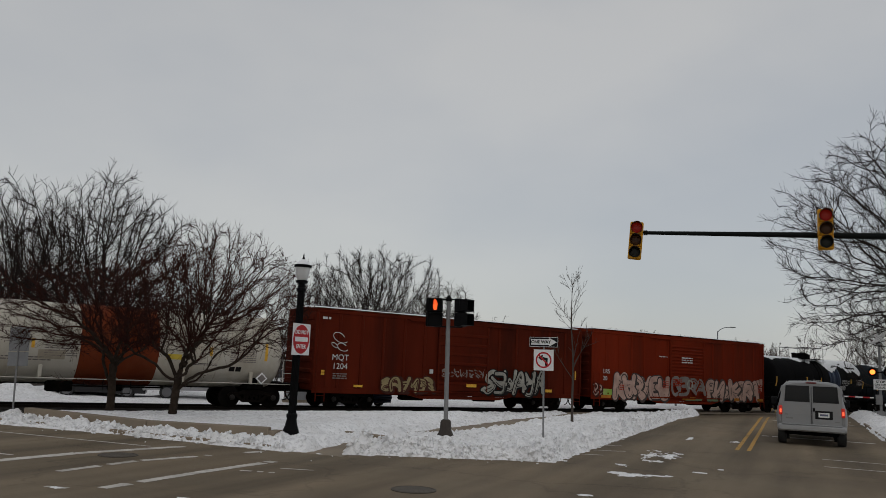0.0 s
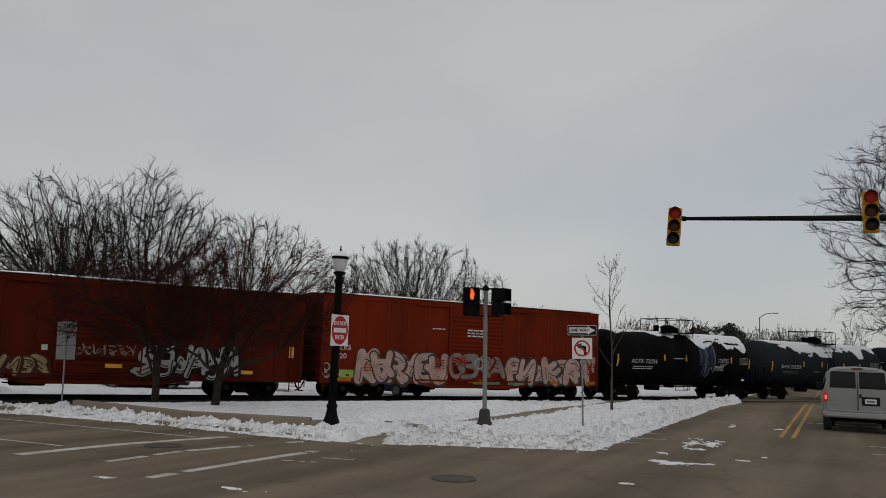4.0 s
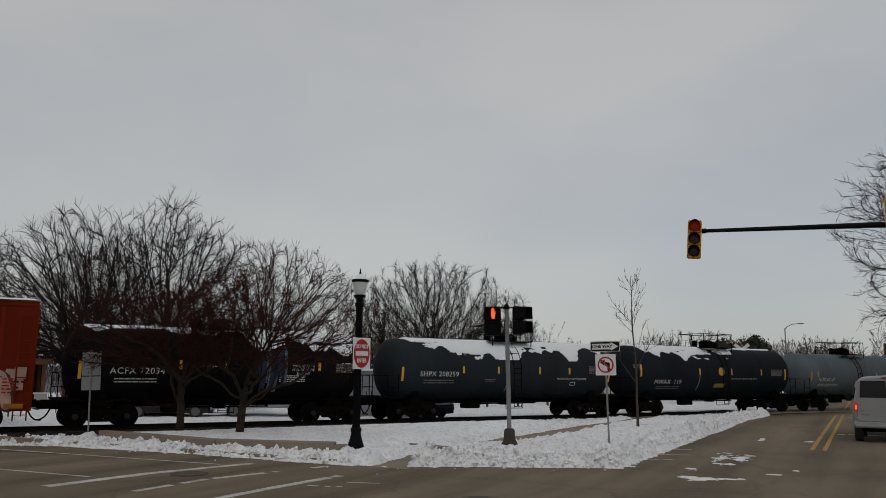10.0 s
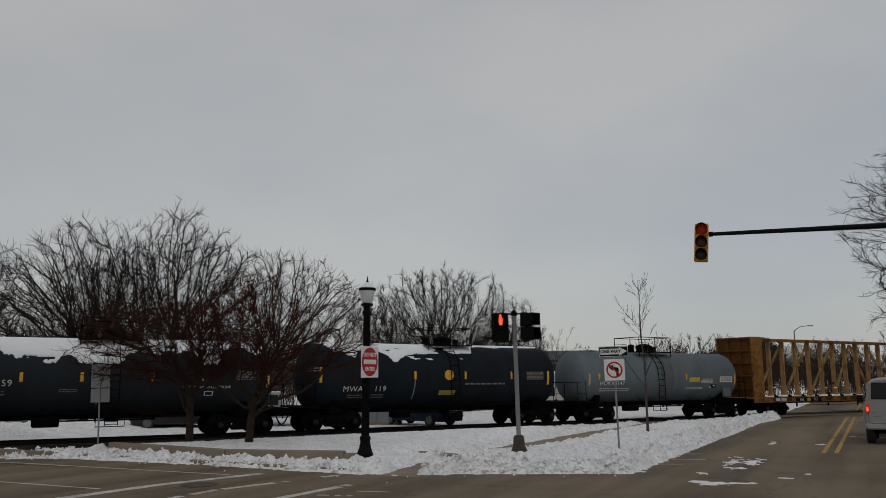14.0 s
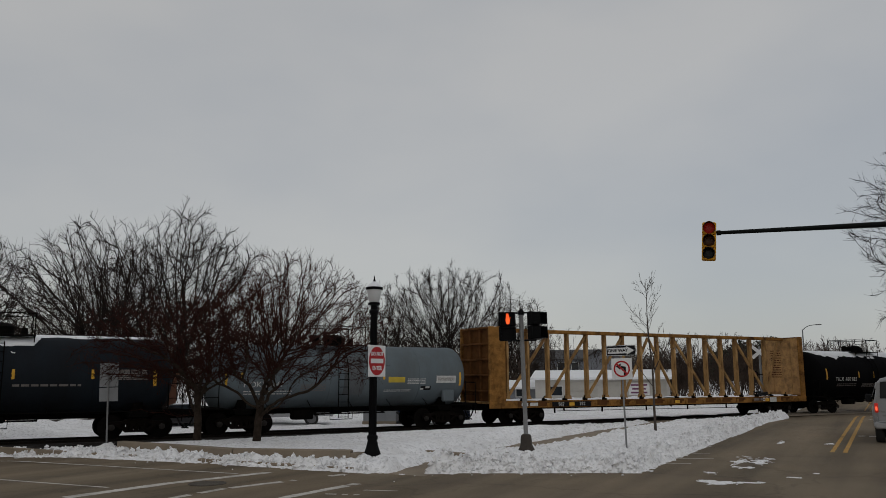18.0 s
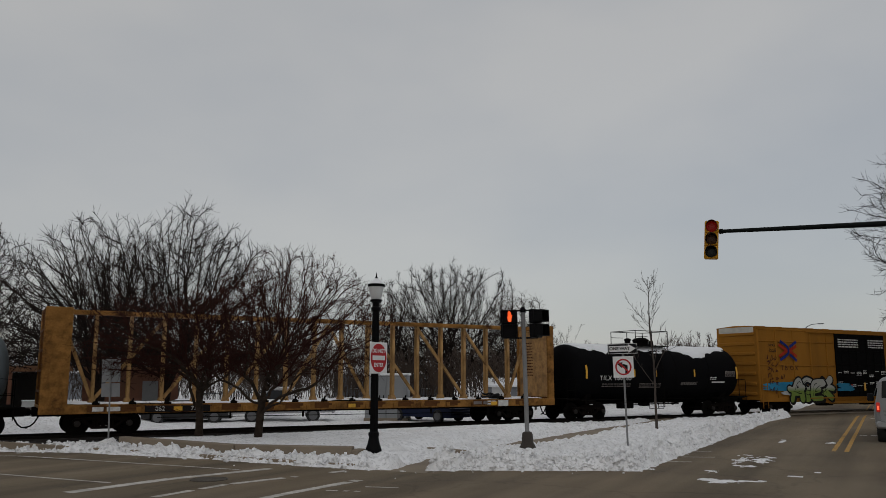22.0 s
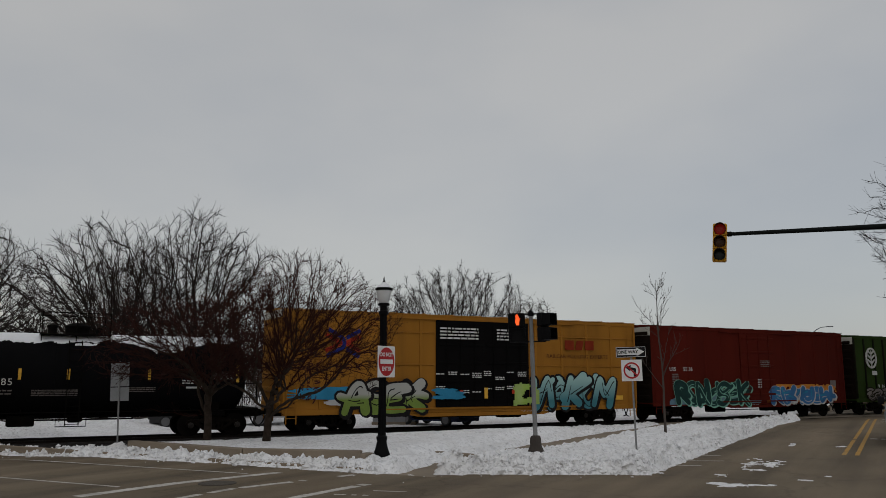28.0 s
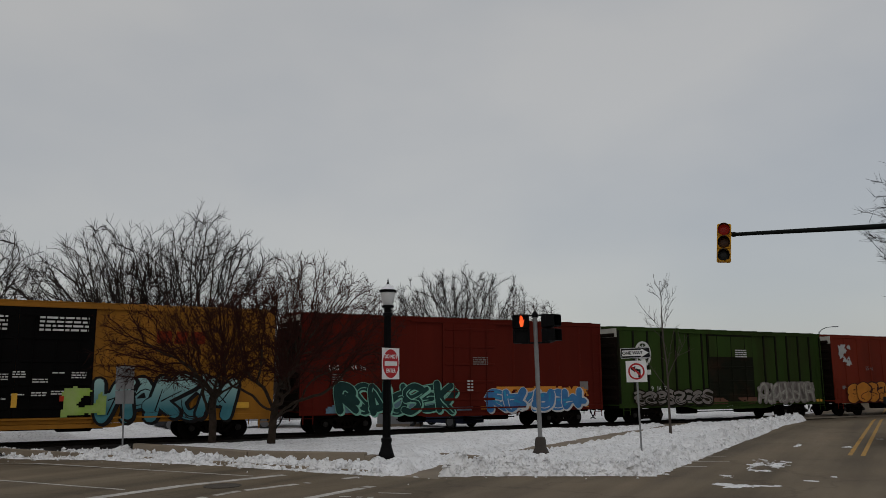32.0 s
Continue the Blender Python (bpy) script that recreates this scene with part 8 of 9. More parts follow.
    part("mudflap", Shape().box((-0.78, 0.75, 0.3), (0.3, 0.02, 0.35), 0.005).box((0.78, 0.75, 0.3), (0.3, 0.02, 0.35), 0.005), SIGN_BLACK, t)
    part("chassis", Shape().box((0, 2.4, 0.42), (1.5, 4.6, 0.2), 0.05).tube([(-0.8, 1.15, 0.37), (0.8, 1.15, 0.37)], 0.06, 8).tube([(0.5, 0.0, 0.35), (0.5, 1.2, 0.4)], 0.035, 8), BLACK_STEEL, t)
    for s in (-1, 1):
        for y in (0.55, 4.4):
            car_wheel(t, s * 0.83, y, 0.37, 0.24)


def cobra_lamp(p, a, h, reach, label="tall grey street light with a curved arm"):
    b = rc(p, a, -0.16)
    t = thing("street_light", Matrix.Translation(b) @ Matrix.Rotation(-ROAD, 4, "Z"), label, "street light", "street lights")
    g = mat("dull_grey_pole", (0.20, 0.21, 0.22), rough=0.6, metal=0.3, var=0.1)
    part("pole", Shape().lathe([(0.10, 0), (0.06, h - 0.5)], n=10), g, t)
    part("arm", Shape().tube([(0, 0, h - 0.6), (reach * 0.2, 0, h - 0.3), (reach * 0.55, 0, h - 0.06), (reach, 0, h)], [0.05, 0.045, 0.04, 0.035], 8), g, t)
    part("head", Shape().box((reach + 0.3, 0, h), (0.65, 0.26, 0.11), 0.05), g, t)


lamp_post()
do_not_enter()
corner_signs()
back_signs()
ped_signal()
traffic_lights()
crossing_signal()
van()
cobra_lamp(-8.6, 99.6, 7.9, 1.4)
cobra_lamp(-11.4, 174.6, 8.3, 2.6)
cobra_lamp(-7.5, 172, 8.2, -2.4)

# ---- trees ----
def tubes(P, R, n, D=None):
    """Many tapered bars at once: P (N, k, 3), R (N, k), ring axes D if given."""
    N, k, _ = P.shape
    D = np.gradient(P, axis=1) if D is None else D.copy()
    D /= np.linalg.norm(D, axis=2, keepdims=True) + 1e-9
    up = np.where(np.abs(D[..., 2:3]) < 0.9, np.array([0, 0, 1.0]), np.array([1.0, 0, 0]))
    U = np.cross(D, up)
    U /= np.linalg.norm(U, axis=2, keepdims=True) + 1e-9
    W = np.cross(D, U)
    ang = 2 * np.pi * np.arange(n) / n
    V = P[:, :, None] + R[:, :, None, None] * (U[:, :, None] * np.cos(ang)[:, None] + W[:, :, None] * np.sin(ang)[:, None])
    idx = np.arange(N * k * n).reshape(N, k, n)
    nx = np.roll(idx, -1, axis=2)
    F = np.stack([idx[:, :-1], nx[:, :-1], nx[:, 1:], idx[:, 1:]], -1).reshape(-1, 4)
    return V.reshape(-1, 3), F


def grow(rng, start, direction, length, k, wob, up):
    """Wandering branches: arrays of starts, directions, lengths."""
    N = len(start)
    P = np.zeros((N, k, 3))
    P[:, 0] = start
    d = direction.copy()
    step = (length / (k - 1))[:, None]
    for i in range(1, k):
        d = d + rng.normal(0, wob, (N, 3))
        d[:, 2] += up
        d /= np.linalg.norm(d, axis=1, keepdims=True)
        P[:, i] = P[:, i - 1] + d * step
    return P


def sprout(rng, P, R, L, per, t0, t1, ang, lrat, rrat, taper=0.5):
    """Children of branches P: (starts, directions, lengths, radii)."""
    N, k, _ = P.shape
    t = np.sort(rng.uniform(t0, t1, (N, per)), axis=1)
    f = t * (k - 1)
    i = np.minimum(f.astype(int), k - 2)
    w = (f - i)[..., None]
    rows = np.arange(N)[:, None]
    s = P[rows, i] * (1 - w) + P[rows, i + 1] * w
    d = P[rows, i + 1] - P[rows, i]
    d /= np.linalg.norm(d, axis=2, keepdims=True) + 1e-9
    rand = rng.normal(0, 1, d.shape)
    side = rand - d * (rand * d).sum(2, keepdims=True)
    side /= np.linalg.norm(side, axis=2, keepdims=True) + 1e-9
    a = np.radians(rng.uniform(ang[0], ang[1], (N, per)))[..., None]
    nd = d * np.cos(a) + side * np.sin(a)
    ln = L[:, None] * rng.uniform(lrat[0], lrat[1], (N, per)) * (1 - taper * (t - t0) / max(1e-6, t1 - t0))
    rb = R[rows, i] * (1 - w[..., 0]) + R[rows, i + 1] * w[..., 0]
    return s.reshape(-1, 3), nd.reshape(-1, 3), ln.reshape(-1), (rb * rrat).reshape(-1)


def tree(name, at, label, seed, trunk, specs, bark, category="tree", group="", min_r=0.006, tip=0.75):
    """trunk: (length, radius, kinks); specs: per level a dict of how its branches spring and wander."""
    rng = np.random.default_rng(seed)
    t = thing(name, Matrix.Translation(at), label, category, group)
    L0, r0, k0 = trunk
    P = grow(rng, np.zeros((1, 3)), np.array([[0, 0, 1.0]]), np.array([L0]), k0, 0.05, 0.02)
    R = np.linspace(r0 * 1.25, r0 * tip, k0)[None] * np.ones((1, 1))
    R[:, 0] *= 1.2
    L = np.array([L0])
    woodV, woodF, twV, twF = [], [], [], []
    nw = nt = 0
    V, F = tubes(P, R, 12)
    woodV.append(V)
    woodF.append(F)
    nw += len(V)
    for lv, sp in enumerate(specs):
        s, d, ln, rb = sprout(rng, P, R, L, sp["n"], sp["t"][0], sp["t"][1], sp.get("ang", (20, 50)), sp.get("len", (0.5, 0.8)), sp.get("rad", 0.65), sp.get("taper", 0.45))
        k = sp.get("k", 5)
        P = grow(rng, s, d, ln, k, sp.get("wob", 0.12), sp.get("up", 0.02))
        rb = np.maximum(rb, min_r)
        R = np.maximum(rb[:, None] * np.linspace(1, 0.3, k)[None], min_r * (0.38 if lv == len(specs) - 1 else 0.6))
        L = ln
        V, F = tubes(P, R, 8 if lv == 0 else (5 if lv == 1 else 3))
        if lv <= 0:
            woodV.append(V)
            woodF.append(F + nw)
            nw += len(V)
        else:
            twV.append(V)
            twF.append(F + nt)
            nt += len(V)
    part("trunk", sheet("trunk", np.concatenate(woodV).tolist(), np.concatenate(woodF).tolist(), bark), bark, t)
    part("crown", sheet("crown", np.concatenate(twV).tolist(), np.concatenate(twF).tolist(), bark), bark, t, "crown of bare twigs")
    return t


def crown_nodes(rng, trunk, limbs, spots, step, reach, near, wob, keep, up, out):
    """Limbs that grow towards open spots of the crown and fork between them: node places and parents."""
    P, par, D = [np.zeros(3)], [-1], [np.array([0, 0, 1.0])]
    for q in trunk:
        P.append(np.array(q, float))
        par.append(len(P) - 2)
        D.append((P[-1] - P[-2]) / np.linalg.norm(P[-1] - P[-2]))
    base = len(P) - 1
    for node, d, ln in limbs:
        at_node, d = base - node, np.array(d, float)
        for _ in range(int(ln / step)):
            d = d + rng.normal(0, wob, 3) + np.array([0, 0, up])
            d /= np.linalg.norm(d)
            P.append(P[at_node] + d * step)
            par.append(at_node)
            D.append(d)
            at_node = len(P) - 1
    free, shoots = np.ones(len(spots), bool), {}
    best, who = np.full(len(spots), 1e9), np.zeros(len(spots), int)
    done = 0
    for _ in range(90):
        fresh = np.array(P[done:])
        if not len(fresh):
            break
        gap = np.linalg.norm(spots[:, None] - fresh[None], axis=2)
        j = gap.argmin(1)
        g = gap[np.arange(len(spots)), j]
        closer = g < best
        best[closer], who[closer] = g[closer], j[closer] + done
        done = len(P)
        free &= best > near
        pull = {}
        for i in np.nonzero(free & (best < reach))[0]:
            v = spots[i] - P[who[i]]
            pull.setdefault(int(who[i]), []).append(v / np.linalg.norm(v))
        for w, vs in pull.items():
            away = P[w] - P[base]
            d = np.mean(vs, axis=0) + keep * D[w] + out * away / (np.linalg.norm(away) + 0.1) + rng.normal(0, wob, 3)
            d[2] += up
            d /= np.linalg.norm(d) + 1e-9
            old = shoots.setdefault(w, [])
            if len(old) > 2 or any(float(d @ e) > 0.85 for e in old):
                continue
            old.append(d)
            P.append(P[w] + d * step)
            par.append(w)
            D.append(d)
    return np.array(P), np.array(par), np.array(D)


def bare_crown(name, at, label, seed, trunk, r0, tip, dome, n_limbs, spread, wood, bark, group="", limb=0.5, spots=1500, step=0.2, reach=1.6, near=0.32, wob=0.16, keep=0.7, up=0.03, out=0.4, twigs=1.2, twig_len=0.4, base_cut=0.25, hang=0.02, buds=None):
    """A bare tree: a trunk that forks into limbs, boughs that fill a rounded crown, fine twigs along the thin wood.
    trunk: places up the stem; dome: (centre x, centre y, centre z, half width, half height)."""
    rng = np.random.default_rng(seed)
    t = thing(name, Matrix.Translation(at), label, "tree", group)
    cx, cy, cz, wide, tall = dome
    q = rng.normal(0, 1, (spots * 3, 3))
    q /= np.linalg.norm(q, axis=1, keepdims=True)
    q *= rng.uniform(0.0, 1.0, (spots * 3, 1)) ** 0.42
    q *= 1 + 0.1 * np.sin(3.1 * np.arctan2(q[:, 1:2], q[:, :1]) + seed) + 0.07 * np.sin(7 * q[:, 2:3] + seed)
    q = q[q[:, 2] > -base_cut - 0.4 * np.hypot(q[:, 0], q[:, 1]) * (hang > 0.3)][:spots]
    q = q * np.array([wide, wide, tall]) + np.array([cx, cy, cz])
    top = np.array(trunk[-1])
    limbs = []
    for i in range(n_limbs):
        turn = 2.39996 * i + seed + rng.normal(0, 0.2)
        pol = radians(spread) * math.sqrt((i + 0.35) / n_limbs)
        goal = np.array([cx - top[0], cy - top[1], 0]) * 0.12
        limbs.append((min(i % 3, len(trunk) - 1), np.array([math.sin(pol) * math.cos(turn), math.sin(pol) * math.sin(turn), math.cos(pol)]) + goal, limb * wide * rng.uniform(0.8, 1.3)))
    P, par, D = crown_nodes(rng, trunk, limbs, q, step, reach, near, wob, keep, up, out)
    N = len(P)
    count = np.zeros(N)
    kids = np.bincount(par[1:], minlength=N)
    count[kids == 0] = 1
    for i in range(N - 1, 0, -1):
        count[par[i]] += count[i]
    power = math.log(max(count[0], 2)) / math.log(r0 / tip)
    R = tip * count ** (1 / power)
    R[0] *= 1.25
    i = np.arange(1, N)
    seg = np.stack([P[par[i]], P[i]], 1)
    rad = np.stack([np.minimum(R[par[i]], R[i] * 1.18), R[i]], 1)
    big = R[i] > r0 * 0.22
    ax = np.stack([D[par[i]], D[i]], 1)
    ax[rad[:, 0] < R[par[i]] * 0.8, 0] = D[i][rad[:, 0] < R[par[i]] * 0.8]
    V, F = tubes(seg[big], rad[big], 9, ax[big])
    part("trunk", sheet("trunk", V.tolist(), F.tolist(), wood), wood, t)
    V1, F1 = tubes(seg[~big], rad[~big], 4, ax[~big])
    # fine twigs on the thinner wood, turned upward at their ends
    thin = i[R[i] < tip * 4.5]
    pick = rng.choice(thin, int(len(thin) * twigs))
    w = rng.random((len(pick), 1))
    s = P[pick] * w + P[par[pick]] * (1 - w)
    side = rng.normal(0, 1, (len(pick), 3))
    side -= D[pick] * (side * D[pick]).sum(1, keepdims=True)
    side /= np.linalg.norm(side, axis=1, keepdims=True) + 1e-9
    a = np.radians(rng.uniform(22, 62, (len(pick), 1)))
    d = D[pick] * np.cos(a) + side * np.sin(a)
    ln = twig_len * rng.uniform(0.45, 1.3, len(pick))
    T = grow(rng, s, d, ln, 4, 0.06, 0.10 - hang)
    TR = tip * np.array([0.85, 0.7, 0.55, 0.35])[None] * np.ones((len(pick), 1))
    V2, F2 = tubes(T, TR, 3)
    V, F = np.concatenate([V1, V2]), F1.tolist() + (F2 + len(V1)).tolist()
    part("crown", sheet("crown", V.tolist(), F, bark), bark, t, "crown of bare twigs")
    if buds:
        number, size, skin = buds
        c = T[rng.integers(0, len(T), number), rng.integers(1, 4, number)] - np.array([0, 0, size])
        o = np.array([(1, 0, 0), (-1, 0, 0), (0, 1, 0), (0, -1, 0), (0, 0, 1.3), (0, 0, -1.6)]) * size
        V = (c[:, None] + o[None] * rng.uniform(0.5, 1.3, (number, 1, 1))).reshape(-1, 3)
        tri = np.array([(0, 2, 4), (2, 1, 4), (1, 3, 4), (3, 0, 4), (2, 0, 5), (1, 2, 5), (3, 1, 5), (0, 3, 5)])
        F = (np.arange(number)[:, None, None] * 6 + tri[None]).reshape(-1, 3)
        part("dried_fruit", sheet("dried_fruit", V.tolist(), F.tolist(), skin, 0), skin, t, "shrivelled dark red crab apples")["kind"] = "stuff"
    return t


def crab_apple(at, seed, trunk, dome, n_limbs, label, spots):
    bare_crown("crab_apple_tree", at, label, seed, trunk, 0.125, 0.0080, dome, n_limbs, 72, BARK_BROWN, BARK_RED, "crab apple trees",
               spots=spots, step=0.13, reach=0.75, near=0.25, wob=0.2, keep=0.8, out=0.7, up=0.0, limb=0.6, twigs=1.6, twig_len=0.42, base_cut=0.72, hang=0.0,
               buds=(1300, 0.017, mat("dried_crab_apple", (0.030, 0.008, 0.007), rough=0.9, spec=0.05, var=0.3)))


crab_apple(rc(-20.30, 19.81, 0.22), 17, [(0.01, 0, 0.4), (0.0, 0.02, 0.8), (-0.03, 0, 1.2), (0.02, 0, 1.5)], (-0.8, 0, 3.2, 2.9, 1.75), 7, "small bare crab apple tree with dried fruit", 2100)
crab_apple(rc(-17.96, 20.06, 0.22), 38, [(0.03, 0, 0.4), (0.05, 0.02, 0.8), (0.10, 0, 1.15), (0.12, 0, 1.4)], (0.95, 0, 3.7, 3.15, 2.35), 8, "bare crab apple tree with a forked trunk and dried fruit", 2700)


def big_tree(at, seed, h, wide, label, bark=None, tip=0.0165, n_limbs=8, low=0.2, spread=68, r0=0.34, shift=0.0, depth=0.52, spots=2200, base_cut=0.5, group="bare trees", **how):
    """A shade tree: short trunk, limbs fanning out into a domed crown of height h and half width wide."""
    th, bark = low * h, bark or BARK
    trunk = [(0.03 * k, 0.02 * k, th * k / 5) for k in range(1, 6)]
    tall = depth * h
    bare_crown("bare_tree", at, label, seed, trunk, r0, tip, (shift, 0, h - tall, wide, tall), n_limbs, spread, bark, bark, group, spots=spots, base_cut=base_cut,
               **{**dict(step=0.3, reach=1.5, near=0.46, wob=0.14, keep=0.9, out=0.85, up=0.0, limb=0.6, twigs=1.5, twig_len=0.75), **how})


big_tree((-21.3, 50.0, -0.2), 31, 12.3, 6.0, "large bare shade tree beyond the railway", shift=-0.9, spots=2700)
big_tree((-18.6, 54.0, -0.2), 37, 13.5, 6.5, "large bare shade tree with a broad crown beyond the railway", shift=1.2, spots=3200)
big_tree((-29.6, 47.5, -0.2), 41, 12.2, 5.6, "large bare shade tree beyond the railway")
big_tree((-26.5, 62.0, -0.2), 101, 11.5, 5.2, "bare shade tree at the back of the park", BARK_FAR, spots=1800)
big_tree((-14.5, 72.0, -0.2), 107, 9.0, 4.0, "small bare tree at the back of the park", BARK_FAR, spots=1400)
FAN = dict(low=0.13, spread=73, depth=0.6, base_cut=0.35, keep=0.9, out=1.1, wob=0.06, up=0.0, limb=0.7, near=0.38, twigs=4.2, twig_len=0.62, tip=0.0165)
big_tree((0.4, 82.0, -0.2), 47, 13.0, 6.9, "bare fan-shaped maple in the distance", BARK, n_limbs=16, spots=3800, r0=0.5, **FAN)
big_tree((-6.2, 86.0, -0.2), 53, 11.6, 3.8, "bare fan-shaped maple in the distance", BARK, n_limbs=9, spots=2000, **FAN)
big_tree((7.4, 85.0, -0.2), 59, 10.6, 3.3, "bare twiggy tree with drooping shoots in the distance", BARK_FAR, n_limbs=6, spots=1500, low=0.3, hang=0.3, twigs=2.8, twig_len=0.9)
big_tree((34.3, 43.4, -0.2), 63, 18.4, 9.7, "tall bare roadside tree with long spreading limbs", BARK, low=0.36, spread=70, r0=0.34, n_limbs=10, spots=3900, depth=0.42, base_cut=0.85, step=0.34, reach=2.0, near=0.55, keep=0.8, out=0.9, up=0.015, twigs=2.7, twig_len=0.7, tip=0.014)
big_tree((40.5, 56.0, -0.2), 67, 10.0, 4.6, "bare roadside tree standing behind the crossing", BARK_FAR, spots=700)


def sapling():
    tree("sapling", rc(-8.62, 33.28, 0.02), "slender young street tree standing in snow", 71, (6.3, 0.045, 12), [
        dict(n=19, t=(0.26, 0.95), ang=(26, 50), len=(0.17, 0.36), rad=0.4, k=7, wob=0.05, up=0.05, taper=0.55),
        dict(n=4, t=(0.2, 1.0), ang=(16, 40), len=(0.3, 0.55), rad=0.6, k=5, wob=0.1, up=0.05),
        dict(n=2, t=(0.2, 1.0), ang=(18, 40), len=(0.35, 0.6), rad=0.7, k=4, wob=0.12, up=0.05),
    ], mat("grey_sapling_bark", (0.075, 0.062, 0.054), spec=0.05, rough=0.9, var=0.25), "young tree", min_r=0.007, tip=0.15)


sapling()


def thicket(name, s0, n0, count, hmin, hmax, width, seed, label, bark):
    """A band of bare scrub: one object of many wispy stems."""
    rng = np.random.default_rng(seed)
    c = rng.uniform(0, 1, count)
    st = np.stack([s0[0] + (s0[1] - s0[0]) * c + rng.normal(0, width * 0.2, count), n0[0] + (n0[1] - n0[0]) * c + rng.normal(0, width, count), np.full(count, -0.3)], -1)
    h = rng.uniform(hmin, hmax, count)
    d = rng.normal(0, 0.18, (count, 3))
    d[:, 2] = 1
    d /= np.linalg.norm(d, axis=1, keepdims=True)
    P = grow(rng, st, d, h, 6, 0.08, 0.02)
    R = np.linspace(1, 0.25, 6)[None] * (0.010 + 0.004 * h)[:, None]
    V, F = tubes(P, R, 4)
    vs, fs, k = [V], [F], len(V)
    L = h
    for per, lr in ((9, (0.25, 0.45)), (6, (0.3, 0.55))):
        s, d, ln, rb = sprout(rng, P, R, L, per, 0.25, 1.0, (15, 45), lr, 0.6)
        P = grow(rng, s, d, ln, 4, 0.12, 0.05)
        R = np.maximum(rb[:, None] * np.linspace(1, 0.4, 4)[None], 0.012)
        L = ln
        V, F = tubes(P, R, 3)
        vs.append(V)
        fs.append(F + k)
        k += len(V)
    me = sheet(name, np.concatenate(vs).tolist(), np.concatenate(fs).tolist(), bark)
    tagged(new(name, me), label, "scrub", kind="stuff")


BRUSH = mat("dry_brush", (0.055, 0.036, 0.026), rough=0.95, var=0.3)
thicket("far_woods", (40, 62), (146, 138), 260, 3.2, 5.4, 5, 81, "line of bare far woods", BARK_FAR)
thicket("far_woods", (-90, 40), (150, 160), 480, 4.5, 7.5, 8, 82, "line of bare far woods", BARK_FAR)
thicket("far_woods", (62, 150), (175, 190), 340, 3.6, 6.2, 8, 83, "line of bare far woods", BARK_FAR)
thicket("far_woods", (-58, 16), (98, 92), 300, 5.0, 9.0, 4.0, 89, "line of bare young woods behind the park", BARK_FAR)
thicket("brushwood", (15.5, 19.5), (70, 66), 140, 2.5, 4.6, 0.9, 84, "dry brown brush beside the garages", BRUSH)
thicket("brushwood", (-14, 7), (66, 74), 300, 2.0, 4.8, 2.4, 85, "dry brown brush beyond the railway", BRUSH)
thicket("brushwood", (-45, -14), (62, 68), 380, 2.0, 5.0, 3.2, 86, "dry brown brush beyond the railway", BRUSH)
thicket("brushwood", (19.5, 47), (70, 86), 420, 3.0, 5.6, 2.2, 87, "dry brown brush beyond the railway", BRUSH)
thicket("far_woods", (38, 80), (62, 72), 120, 4, 8, 6, 88, "bare trees behind the roadside", BARK_FAR)


def evergreen(at, h, r, seed):
    """A round-headed pine: trunk and a crown of needle clumps."""
    rng = np.random.default_rng(seed)
    t = thing("pine_tree", Matrix.Translation(at), "dark round-headed pine in the distance", "tree", "pines")
    part("trunk", Shape().tube([(0, 0, 0), (0.1, 0, h * 0.5), (0, 0.1, h * 0.85)], [0.25, 0.18, 0.06], 8), BARK, t)
    n = 2600
    u = rng.normal(0, 1, (n, 3))
    u /= np.linalg.norm(u, axis=1, keepdims=True)
    c = u * (rng.uniform(0.35, 1.0, (n, 1)) ** 0.5) * np.array([r, r, h * 0.36]) * (0.75 + 0.5 * vnoise(u[:, 0] * 2.5 + seed, u[:, 2] * 2.5 + u[:, 1], seed))[:, None]
    c[:, 2] += h * 0.62
    tri = rng.normal(0, 0.26, (n, 3, 3))
    V = (c[:, None] + tri).reshape(-1, 3)
    F = np.arange(n * 3).reshape(-1, 3)
    part("crown", sheet("crown", V.tolist(), F.tolist(), mat("dark_pine_needles", (0.022, 0.032, 0.018), rough=0.9, var=0.4, scale=1.0), 0), MATS["dark_pine_needles"], t, "dense dark needle crown")


evergreen((52.8, 129.7, -0.2), 8.3, 2.9, 5)
evergreen((48.3, 131.4, -0.2), 7.6, 2.6, 6)
evergreen((45.9, 133.0, -0.2), 6.6, 2.2, 7)

